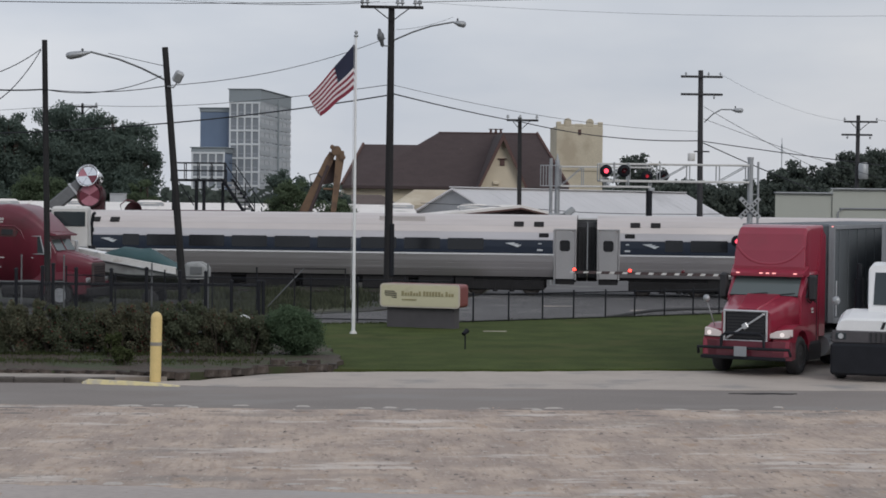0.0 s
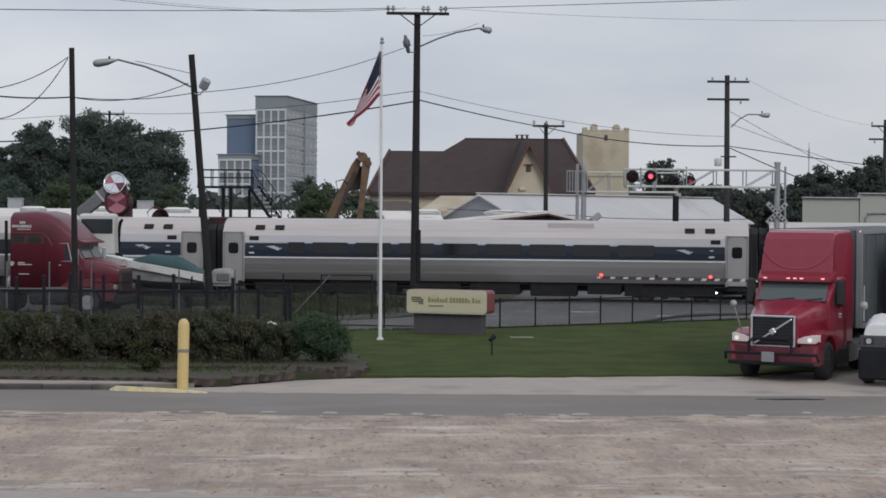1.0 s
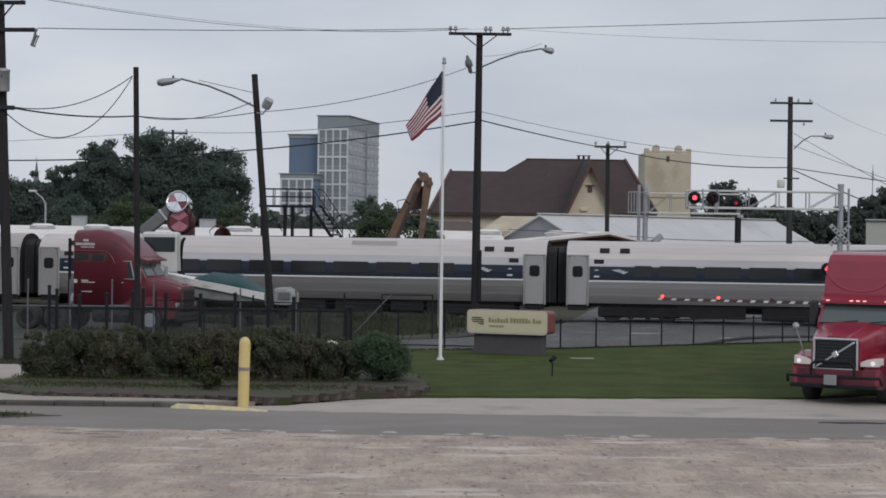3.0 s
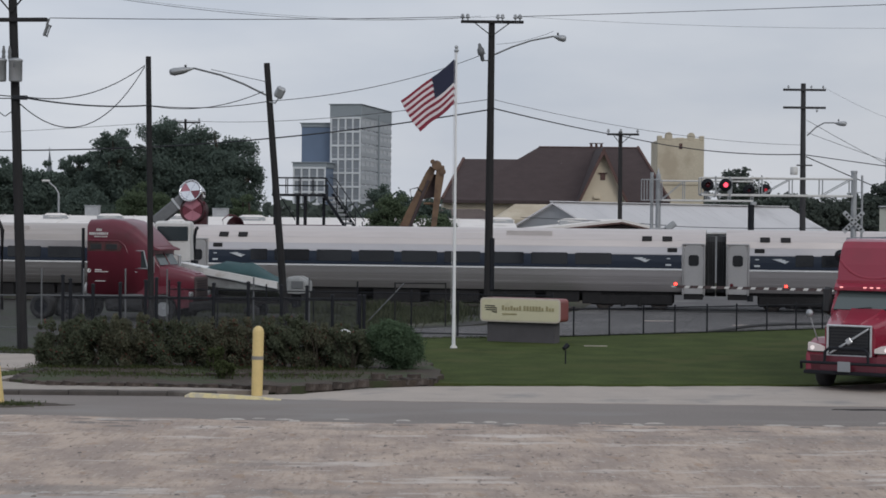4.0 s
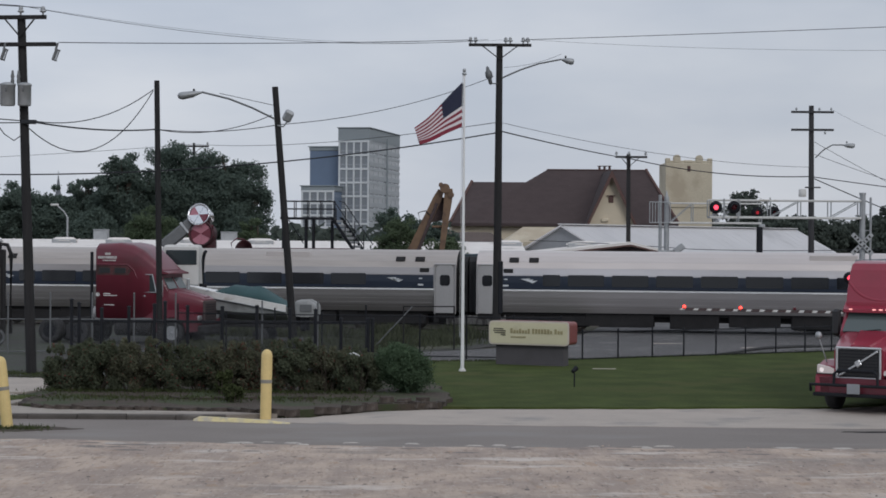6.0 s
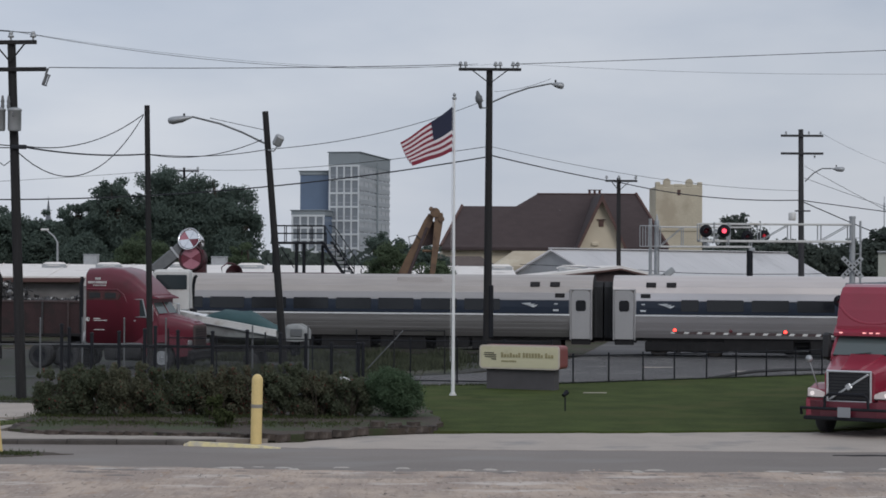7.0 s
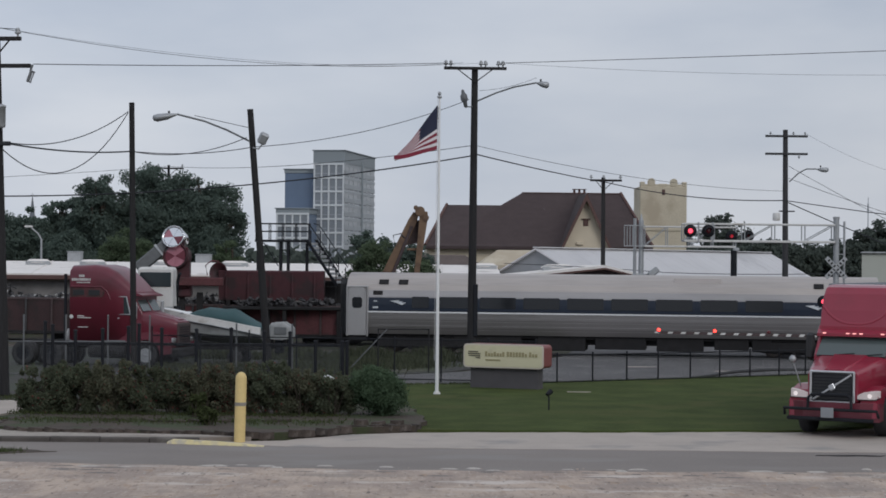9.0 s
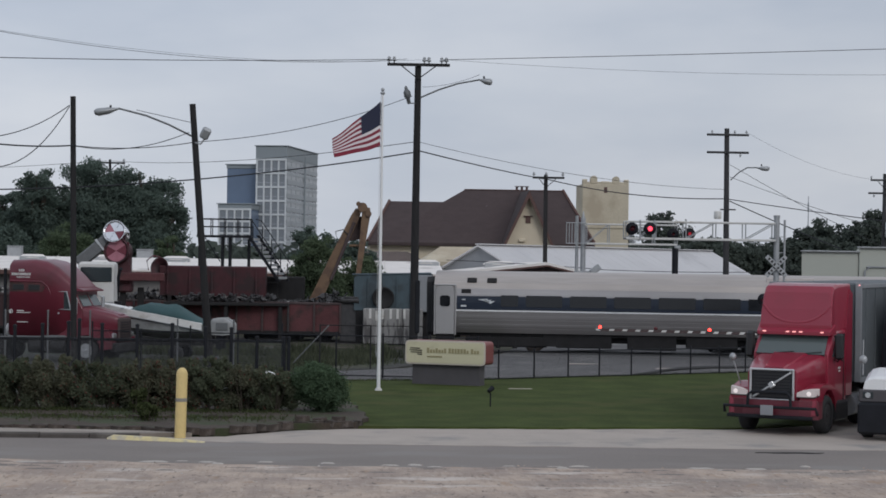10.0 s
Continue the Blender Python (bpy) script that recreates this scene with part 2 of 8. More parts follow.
M_WIRE_GREY = material("weathered_fence_wire", (0.105, 0.108, 0.118), 0.7, 0.2, vary=0.2, bump=0.0)
M_ALU = material("aluminium", (0.6, 0.61, 0.62), 0.35, 0.8, vary=0.08, bump=0.04)
M_CHROME = material("chrome", (0.75, 0.75, 0.76), 0.12, 1.0, vary=0.03, bump=0.0)
M_POLE = material("creosoted_pole_wood", (0.03, 0.029, 0.03), 0.9, gloss=0.2, vary=0.3, scale=2, fine=20, bump=0.5, stretch_by=(6, 6, 0.6))
M_POLE_GREY = material("weathered_pole_wood", (0.043, 0.042, 0.045), 0.9, vary=0.3, scale=2, fine=20, bump=0.5, stretch_by=(6, 6, 0.6))
M_WIRE = material("black_cable", (0.03, 0.032, 0.037), 0.7, bump=0.0, gloss=0.2)
M_TRUCK_RED = material("red_truck_paint", (0.265, 0.018, 0.042), 0.32, vary=0.06, scale=1.5, bump=0.02, coat=0.4, spots=(0.23, 0.018, 0.038), spot_at=0.62, spot_scale=0.9)
M_MAROON = material("maroon_truck_paint", (0.14, 0.02, 0.035), 0.4, vary=0.08, scale=1.5, bump=0.02, coat=0.25, spots=(0.105, 0.019, 0.028), spot_at=0.6, spot_scale=0.8)
M_RUST_RED = material("rusty_red_steel", (0.10, 0.034, 0.037), 0.85, vary=0.3, scale=1.2, fine=14, bump=0.3, spots=(0.05, 0.028, 0.026), spot_at=0.56, spot_scale=1.4)
M_RUST_DARK = material("dark_rusty_steel", (0.042, 0.022, 0.023), 0.85, vary=0.35, scale=1.2, fine=14, bump=0.3, spots=(0.03, 0.02, 0.02), spot_at=0.54, spot_scale=1.4)
M_RED_MACHINE = material("faded_red_steel", (0.062, 0.017, 0.022), 0.7, vary=0.35, scale=1.8, bump=0.15, spots=(0.036, 0.018, 0.02), spot_at=0.54, spot_scale=1.2)
M_OCHRE = material("ochre_machine_paint", (0.165, 0.10, 0.058), 0.65, vary=0.3, scale=1.5, bump=0.2, spots=(0.11, 0.065, 0.042), spot_at=0.55, spot_scale=1.6)
M_BROWN_ROOF = material("brown_shingles", (0.058, 0.041, 0.041), 0.9, vary=0.2, scale=1.0, fine=8, bump=0.4, stretch_by=(1, 1, 3))
M_BROWN_SHEET = material("faded_brown_roofing", (0.105, 0.08, 0.072), 0.9, vary=0.2, scale=1.0, fine=8, bump=0.4)
M_BROWN_TRIM = material("brown_trim_paint", (0.10, 0.052, 0.045), 0.7, vary=0.12)
M_CREAM = material("cream_painted_wall", (0.60, 0.52, 0.40), 0.85, vary=0.08, scale=0.8, bump=0.15)
M_CREAM_STUCCO = material("stained_cream_stucco", (0.52, 0.46, 0.355), 0.9, vary=0.14, scale=0.5, fine=6, bump=0.3, spots=(0.43, 0.365, 0.275), spot_at=0.57, spot_scale=0.35)
M_METAL_ROOF = material("grey_metal_roofing", (0.56, 0.55, 0.555), 0.55, 0.15, vary=0.08, scale=0.4, bump=0.06, spots=(0.46, 0.45, 0.455), spot_at=0.62, spot_scale=0.3)
M_GREY_WALL = material("grey_metal_wall", (0.24, 0.25, 0.265), 0.7, vary=0.08, bump=0.08)
M_ROOF_WHITE = material("white_roof_membrane", (0.76, 0.72, 0.685), 0.7, vary=0.1, scale=0.5, bump=0.1, spots=(0.56, 0.52, 0.49), spot_at=0.64, spot_scale=0.5)
M_BRICK_DARK = material("dark_brick", (0.07, 0.05, 0.05), 0.9, vary=0.25, scale=2, fine=9, bump=0.4)
M_BEIGE_WALL = material("beige_panel_wall", (0.40, 0.41, 0.365), 0.8, vary=0.06, scale=0.6, bump=0.08)
M_GREY_TRAILER = material("grey_trailer_panel", (0.115, 0.128, 0.138), 0.65, 0.0, vary=0.14, scale=0.8, bump=0.05, spots=(0.092, 0.103, 0.112), spot_at=0.58, spot_scale=0.5, gloss=0.3)
M_OFFICE_BLUE = material("blue_curtain_wall", (0.125, 0.17, 0.25), 0.25, vary=0.1, scale=0.15, bump=0.0)
M_OFFICE_GLASS = material("office_window_glass", (0.215, 0.235, 0.26), 0.25, vary=0.15, scale=0.2, bump=0.0)
M_OFFICE_FRAME = material("pale_concrete_frame", (0.60, 0.62, 0.64), 0.8, vary=0.05, bump=0.05)
M_OFFICE_SIDE = material("pale_grey_spandrel", (0.36, 0.385, 0.41), 0.6, vary=0.08, scale=0.15, bump=0.02)
M_OFFICE_GREY = material("grey_louvre_panel", (0.25, 0.28, 0.30), 0.7, vary=0.08, bump=0.05)
M_OFFICE_PALE = material("pale_office_glass", (0.27, 0.29, 0.315), 0.3, vary=0.15, scale=0.2, bump=0.0)
M_GREY_DUSK = material("dark_slate", (0.13, 0.14, 0.155), 0.8, vary=0.1, bump=0.05)
M_BARK = material("bark", (0.06, 0.047, 0.037), 0.95, vary=0.3, bump=0.7)
M_LEAF = foliage("oak_leaves", (0.122, 0.158, 0.134), 0.16)
M_LEAF_LIGHT = foliage("bright_leaves", (0.115, 0.15, 0.092), 0.16)
M_LEAF_FAR = foliage("far_leaves", (0.098, 0.116, 0.1), 0.2)
M_LEAF_HEDGE = foliage("hedge_leaves", (0.112, 0.126, 0.084), 0.25)
M_LEAF_OLIVE = foliage("olive_hedge_leaves", (0.136, 0.138, 0.094), 0.25)
M_LEAF_ROUND = foliage("round_shrub_leaves", (0.095, 0.138, 0.083), 0.2)
M_LEAF_RED = foliage("reddish_leaves", (0.17, 0.07, 0.06), 0.4)
M_GRASS_BLADE = foliage("grass_blades", (0.075, 0.09, 0.042), 0.35)
M_WEED = foliage("dark_weeds", (0.085, 0.095, 0.06), 0.4)
M_SIGN_FACE = material("cream_sign_face", (0.58, 0.54, 0.37), 0.5, vary=0.06, scale=1.5, bump=0.02, spots=(0.5, 0.46, 0.31), spot_at=0.62, spot_scale=1.5)
M_SIGN_RED = material("red_brown_sign_case", (0.21, 0.055, 0.05), 0.5, vary=0.1, bump=0.05)
M_SIGN_RIM = material("pale_sign_rim", (0.56, 0.5, 0.43), 0.6, vary=0.1, bump=0.02)
M_SIGN_BASE = material("dark_grey_sign_base", (0.075, 0.07, 0.075), 0.85, vary=0.15, bump=0.25)
M_SIGN_INK = material("dark_sign_print", (0.10, 0.09, 0.06), 0.6, bump=0.0)
M_SIGN_OLIVE = material("olive_sign_print", (0.30, 0.26, 0.14), 0.6, bump=0.0)
M_TEAL_COVER = material("teal_boat_cover", (0.04, 0.086, 0.092), 0.85, vary=0.2, scale=2, bump=0.3)
M_FLAG_RED = material("flag_red", (0.225, 0.022, 0.045), 0.85, vary=0.08, bump=0.05)
M_FLAG_WHITE = material("flag_white", (0.72, 0.68, 0.70), 0.85, vary=0.05, bump=0.05)
M_FLAG_BLUE = material("flag_blue", (0.022, 0.026, 0.055), 0.85, vary=0.08, bump=0.05)
M_SIGNAL_RED = glow("lit_red_lens", (1.0, 0.075, 0.12), 2.2, (0.2, 0.01, 0.02))
M_SIGNAL_DIM = glow("dim_red_lens", (1.0, 0.05, 0.08), 0.35, (0.1, 0.01, 0.02))
M_SIGNAL_DARK = material("unlit_red_lens", (0.08, 0.008, 0.014), 0.25, vary=0.05, bump=0.0)
M_GATE_RED = glow("lit_gate_lamp", (1.0, 0.05, 0.035), 4.5, (0.2, 0.01, 0.01))
M_AMBER = glow("marker_lamp", (1.0, 0.42, 0.42), 1.2, (0.3, 0.08, 0.03))
M_HEADLAMP = glow("lit_headlamp", (1.0, 0.86, 0.84), 0.2, (0.3, 0.27, 0.27))
M_BULB = glow("warm_low_beam", (1.0, 0.86, 0.84), 0.5, (0.5, 0.48, 0.46))
M_BEAM = glow("bright_headlamp", (1.0, 1.0, 1.0), 6.0, (0.6, 0.6, 0.6))
M_ORANGE = material("orange_machine_paint", (0.30, 0.155, 0.085), 0.65, vary=0.1, bump=0.05)
M_OLIVE = material("olive_grey_tank", (0.092, 0.09, 0.077), 0.75, vary=0.22, scale=1.2, bump=0.12, spots=(0.06, 0.057, 0.048), spot_at=0.57, spot_scale=1.0, stretch_by=(2, 2, 0.5))
M_TEAL = material("blue_green_steel", (0.06, 0.088, 0.105), 0.7, vary=0.25, scale=1.5, bump=0.15, spots=(0.045, 0.06, 0.07), spot_at=0.56)
M_PAINTED_BLOCK = material("stained_white_block", (0.27, 0.262, 0.255), 0.9, vary=0.25, scale=2.5, bump=0.3, spots=(0.10, 0.095, 0.095), spot_at=0.56, spot_scale=1.6, stretch_by=(2.2, 2.2, 0.5))
M_SCRAP = material("scrap_metal", (0.06, 0.058, 0.06), 0.6, 0.3, vary=0.5, scale=3, bump=0.4)
M_SCRAP_PALE = material("pale_scrap", (0.42, 0.41, 0.40), 0.6, 0.1, vary=0.3, scale=3, bump=0.2)
M_RED_STONE = material("red_edging_block", (0.055, 0.042, 0.035), 0.9, vary=0.4, scale=5, bump=0.6, per_piece=0.45, spots=(0.13, 0.11, 0.095), spot_at=0.64, spot_scale=3)


# ---- shape helpers ----
class Shape:
    """Collects corners and faces of one mesh; each primitive may be turned by a pose m."""

    def __init__(self):
        self.v, self.f, self.s, self.k = [], [], [], []

    def add(self, verts, faces, smooth=False, slot=0, m=None):
        o = len(self.v)
        self.v += [tuple(m @ Vector(p)) for p in verts] if m else [tuple(p) for p in verts]
        for q in faces:
            self.f.append(tuple(o + i for i in q))
            self.s.append(smooth)
            self.k.append(slot)
        return self

    def box(self, x, y, z, sx, sy, sz, b=0.0, slot=0, m=None):
        """A box about (x, y, z) with chamfered edges of width b."""
        hx, hy, hz = sx / 2, sy / 2, sz / 2
        b = min(b, 0.45 * min(sx, sy, sz))
        if b <= 0:
            v = [(x + i * hx, y + j * hy, z + k * hz) for i in (-1, 1) for j in (-1, 1) for k in (-1, 1)]
            return self.add(v, [(0, 1, 3, 2), (4, 6, 7, 5), (0, 4, 5, 1), (2, 3, 7, 6), (0, 2, 6, 4), (1, 5, 7, 3)], False, slot, m)
        bm = bmesh.new()
        bmesh.ops.create_cube(bm, size=1)
        for q in bm.verts:
            q.co = (x + q.co.x * sx, y + q.co.y * sy, z + q.co.z * sz)
        bmesh.ops.bevel(bm, geom=bm.edges[:], offset=b, segments=1, affect="EDGES")
        bm.verts.ensure_lookup_table()
        self.add([q.co[:] for q in bm.verts], [[q.index for q in face.verts] for face in bm.faces], False, slot, m)
        bm.free()
        return self

    def tube(self, p, q, r, r2=None, n=10, caps=True, slot=0, m=None):
        """A round bar from p to q with radii r and r2."""
        p, q = Vector(p), Vector(q)
        r2 = r if r2 is None else r2
        turn = (q - p).to_track_quat("Z", "Y")
        ring = [turn @ Vector((math.cos(2 * math.pi * i / n), math.sin(2 * math.pi * i / n), 0)) for i in range(n)]
        v = [p + a * r for a in ring] + [q + a * r2 for a in ring]
        self.add(v, [(i, (i + 1) % n, n + (i + 1) % n, n + i) for i in range(n)], True, slot, m)
        if caps:
            self.add(v, [tuple(range(n))[::-1], tuple(range(n, 2 * n))], False, slot, m)
        return self

    def pipe(self, points, r, n=8, slot=0, m=None):
        """A bent bar through points."""
        pts = [Vector(p) for p in points]
        v, f = [], []
        for i, p in enumerate(pts):
            d = (pts[min(i + 1, len(pts) - 1)] - pts[max(i - 1, 0)]).normalized()
            turn = d.to_track_quat("Z", "Y")
            v += [p + turn @ Vector((math.cos(2 * math.pi * j / n) * r, math.sin(2 * math.pi * j / n) * r, 0)) for j in range(n)]
        for i in range(len(pts) - 1):
            f += [(i * n + j, i * n + (j + 1) % n, (i + 1) * n + (j + 1) % n, (i + 1) * n + j) for j in range(n)]
        self.add(v, f, True, slot, m)
        self.add(v, [tuple(range(n))[::-1], tuple(range(len(v) - n, len(v)))], False, slot, m)
        return self

    def lathe(self, profile, n=16, slot=0, m=None, caps=True):
        """Turns (radius, height) pairs about z."""
        v = [(r * math.cos(2 * math.pi * i / n), r * math.sin(2 * math.pi * i / n), z) for r, z in profile for i in range(n)]
        f = [(k * n + i, k * n + (i + 1) % n, (k + 1) * n + (i + 1) % n, (k + 1) * n + i) for k in range(len(profile) - 1) for i in range(n)]
        self.add(v, f, True, slot, m)
        if caps:
            self.add(v, [tuple(range(n))[::-1], tuple(range(len(v) - n, len(v)))], False, slot, m)
        return self

    def prism(self, outline, a, b, axis="y", smooth=False, slot=0, m=None):
        """An outline in two axes, drawn out from a to b along the third: y: (x, z), x: (y, z), z: (x, y)."""
        put = {"y": lambda p, d: (p[0], d, p[1]), "x": lambda p, d: (d, p[0], p[1]), "z": lambda p, d: (p[0], p[1], d)}[axis]
        n = len(outline)
        v = [put(p, a) for p in outline] + [put(p, b) for p in outline]
        self.add(v, [(i, (i + 1) % n, n + (i + 1) % n, n + i) for i in range(n)], smooth, slot, m)
        return self.add(v, [tuple(range(n))[::-1], tuple(range(n, 2 * n))], False, slot, m)

    def loft(self, rings, caps=True, smooth=True, slot=0, m=None):
        """Skins rings of equal counts of points."""
        n = len(rings[0])
        v = [p for ring in rings for p in ring]
        f = [(k * n + i, k * n + (i + 1) % n, (k + 1) * n + (i + 1) % n, (k + 1) * n + i) for k in range(len(rings) - 1) for i in range(n)]
        self.add(v, f, smooth, slot, m)
        if caps:
            self.add(v, [tuple(range(n))[::-1], tuple(range(len(v) - n, len(v)))], False, slot, m)
        return self

    def mesh(self, name, *mats):
        me = bpy.data.meshes.new(name)
        me.from_pydata(self.v, [], self.f)
        me.polygons.foreach_set("use_smooth", self.s)
        me.polygons.foreach_set("material_index", self.k)
        for mt in mats:
            me.materials.append(mt)
        bm = bmesh.new()
        bm.from_mesh(me)
        bmesh.ops.recalc_face_normals(bm, faces=bm.faces[:])
        bm.to_mesh(me)
        bm.free()
        return me


def part(name, shape, mats, parent, label="", at=None):
    """One mesh object under a thing or a part."""
    mats = mats if isinstance(mats, tuple) else (mats,)
    ob = new(name, shape if isinstance(shape, bpy.types.Mesh) else shape.mesh(name, *mats))
    ob.parent = parent
    if at is not None:
        ob.matrix_basis = at
    return tagged(ob, label)


def thing(name, label, category, at=None, group="", kind=""):
    """An empty that stands for a whole thing, its parts in its own space."""
    ob = new(name)
    if at is not None:
        ob.matrix_basis = at
    return tagged(ob, label, category, group, kind)


def solid(name, shape, mats, label, category, at=None, group="", kind=""):
    """A thing or a piece of the setting that is one mesh."""
    mats = mats if isinstance(mats, tuple) else (mats,)
    ob = new(name, shape.mesh(name, *mats))
    if at is not None:
        ob.matrix_basis = at
    return tagged(ob, label, category, group, kind)


# ---- ground ----
def sheet(name, outline, z, mat, label, category, thick=0.25, wobble=0.0, step=0.6, seed=1):
    """A slab of ground with a top at z; the outline runs anticlockwise and may be ragged."""
    rnd = random.Random(seed)
    pts = []
    for i, p in enumerate(outline):
        q = outline[(i + 1) % len(outline)]
        n = max(1, int(math.dist(p, q) / step)) if wobble else 1
        for k in range(n):
            w = wobble if 0 < k else 0.0
            pts.append((p[0] + (q[0] - p[0]) * k / n + rnd.uniform(-w, w), p[1] + (q[1] - p[1]) * k / n + rnd.uniform(-w, w)))
    return solid(name, Shape().prism(pts, z - thick, z, "z"), mat, label, category, kind="structure")


solid("ground", Shape().box(0, 600, -0.29, 6000, 5200, 0.5), M_DIRT, "bare earth and rough grass of the yard and beyond", "ground", kind="structure")
sheet("road", [(-60, -40), (60, -40), (60, 45.0), (10.5, 45.0), (-2.4, 45.5), (-4.6, 46.2), (-60, 47.2)], 0.0, M_ASPHALT,
      "grey worn asphalt of the yard lane", "road", 0.1)
sheet("gravel_strip", [(-60, 30.2), (-10, 30.1), (-3, 29.6), (2, 28.8), (8, 27.6), (60, 24.5), (60, 41.0), (10, 40.6), (0, 40.4), (-8, 41.6), (-60, 43.0)],
      0.006, M_GRAVEL, "worn tan gravelly paving with pale scuffed patches", "paving", 0.05, 0.12, 0.5, 3)
sheet("forecourt", [(-60, -30), (60, -30), (60, 24.6), (8, 27.8), (2, 29.0), (-3, 29.8), (-10, 30.3), (-60, 30.4)], 0.003, M_FORECOURT,
      "pale worn asphalt forecourt", "paving", 0.05, 0.12, 0.5, 13)
sheet("apron", [(-4.6, 46.15), (-2.4, 45.45), (10.5, 44.95), (60, 44.9), (60, 66), (17.5, 66), (12.6, 58), (11.4, 50.6), (0.3, 49.3), (-1.2, 48.6), (-2.6, 46.9), (-4.6, 46.4)], 0.008, M_CONCRETE,
      "pale concrete drive apron", "paving", 0.1, 0.06, 0.5, 4)
sheet("lawn", [(0.2, 49.55), (5.5, 49.75), (11.0, 50.3), (13.6, 52.0), (14.0, 58), (17.5, 72), (17.0, 76.2), (13.9, 74.4), (6.0, 69.8), (-1.0, 67.4), (-1.2, 56)], 0.06, M_LAWN,
      "mown green lawn", "lawn", 0.3, 0.10, 0.45, 5)
sheet("street", [(-1.5, 67.6), (6.0, 69.9), (13.9, 74.5), (17.0, 76.3), (19, 66), (60, 66), (60, 100), (12, 112), (8, 90), (3, 77), (-1.5, 73)], 0.012, M_STREET,
      "grey asphalt street leading over the level crossing", "road", 0.1, 0.05, 0.5, 6)
sheet("driveway", [(-40, 52), (-11, 54.2), (-10.4, 56.5), (-11.2, 59.6), (-40, 62)], 0.01, M_CONCRETE, "pale concrete driveway beside the hedge", "paving", 0.1, 0.05, 0.5, 7)
sheet("verge", [(-0.4, 67.4), (-1.4, 73), (2.5, 77), (8, 91), (-30, 97), (-30, 62.2), (-11.0, 60), (-4, 60), (-1.6, 60)], 0.02, M_YARD,
      "rough grass and dirt yard behind the fence", "ground", 0.1, 0.1, 0.6, 8)
sheet("grass_patch", [(-7.5, 66.5), (-1.2, 66.8), (-1.6, 73.4), (1.5, 77), (2.5, 80), (-7.5, 80)], 0.03, M_ROUGH_GRASS, "patchy green grass behind the wire fence", "lawn", 0.1, 0.15, 0.5, 9)


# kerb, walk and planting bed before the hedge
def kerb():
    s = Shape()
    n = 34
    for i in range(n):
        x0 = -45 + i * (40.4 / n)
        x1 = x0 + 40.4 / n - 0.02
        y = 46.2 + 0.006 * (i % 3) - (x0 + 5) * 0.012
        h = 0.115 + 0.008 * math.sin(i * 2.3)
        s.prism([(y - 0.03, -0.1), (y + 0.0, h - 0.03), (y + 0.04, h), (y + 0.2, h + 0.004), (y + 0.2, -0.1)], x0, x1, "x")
    return solid("kerb", s, M_KERB_FACE, "low dark concrete kerb along the lane", "kerb", kind="structure")


kerb()
sheet("pavement", [(-45, 46.9), (-4.6, 46.42), (-3.4, 46.75), (-5.4, 47.5), (-9.0, 47.8), (-10.4, 48.8), (-10.2, 51.0), (-11.0, 52.4), (-45, 52.4)], 0.11, M_WALK,
      "stained concrete walk behind the kerb", "pavement", 0.3, 0.04, 0.6, 10)
sheet("planting_bed", [(-10.1, 48.7), (-9.0, 47.8), (-5.4, 47.5), (-3.2, 46.95), (-1.9, 47.9), (-1.0, 48.9), (0.6, 49.5), (0.95, 51), (0.9, 52.5), (0.4, 57), (-9.8, 58.3), (-10.0, 52)], 0.17, M_DIRT,
      "planting bed of dark soil and thin grass under the hedge", "planting bed", 0.4, 0.1, 0.4, 11)
sheet("walk_grass", [(-14.5, 49.9), (-10.6, 50.0), (-10.2, 51.6), (-14.5, 51.7)], 0.125, M_LAWN, "strip of grass beside the driveway", "lawn", 0.05, 0.12, 0.4, 12)


def edging():
    """Low red-brown stones round the bed: a front rim, a lower row before the shrubs, a tumbled heap at the end."""
    rnd = random.Random(4)
    bed = thing("bed_edging", "low edging of worn dark red-brown stones round the bed", "edging", kind="structure")
    shapes = []
    for k in range(5):
        st = Shape()
        lo = [(0.25 * math.cos(a) * rnd.uniform(0.85, 1.1), 0.11 * math.sin(a) * rnd.uniform(0.85, 1.1), -0.1) for a in [0.4 + 1.047 * i for i in range(6)]]
        hi = [(x * rnd.uniform(0.8, 0.95), y * rnd.uniform(0.75, 0.95), rnd.uniform(0.05, 0.085)) for x, y, _ in lo]
        st.loft([lo, hi], True, False)
        shapes.append(st.mesh("stone", M_RED_STONE))

    def row(pts, z, gap, scatter):
        for a, b in zip(pts, pts[1:]):
            n = max(1, round(math.dist(a, b) / 0.4))
            ang = math.degrees(math.atan2(b[1] - a[1], b[0] - a[0]))
            for i in range(n):
                if rnd.random() < gap:
                    continue
                k = (i + 0.5) / n
                part("stone", shapes[rnd.randrange(5)], M_RED_STONE, bed,
                     at=pose(a[0] + (b[0] - a[0]) * k, a[1] + (b[1] - a[1]) * k + rnd.uniform(-scatter, scatter), z + rnd.uniform(-0.02, 0.02), rnd.uniform(-6, 6), rnd.uniform(-6, 6), ang + rnd.uniform(-8, 8)))
    row([(-9.7, 51.7), (-10.1, 50.2), (-10.0, 48.6), (-9.0, 47.75), (-5.4, 47.45), (-3.2, 46.9), (-1.9, 47.85), (-1.0, 48.85)], 0.125, 0.05, 0.05)
    row([(-9.5, 51.1), (-5.7, 50.1), (-2.6, 50.4)], 0.15, 0.25, 0.08)
    row([(-1.4, 49.0), (-0.2, 49.3), (0.5, 49.5), (0.8, 50.0)], 0.13, 0.05, 0.1)
    row([(-1.0, 49.5), (-0.1, 49.7), (0.4, 49.9)], 0.22, 0.25, 0.14)


edging()


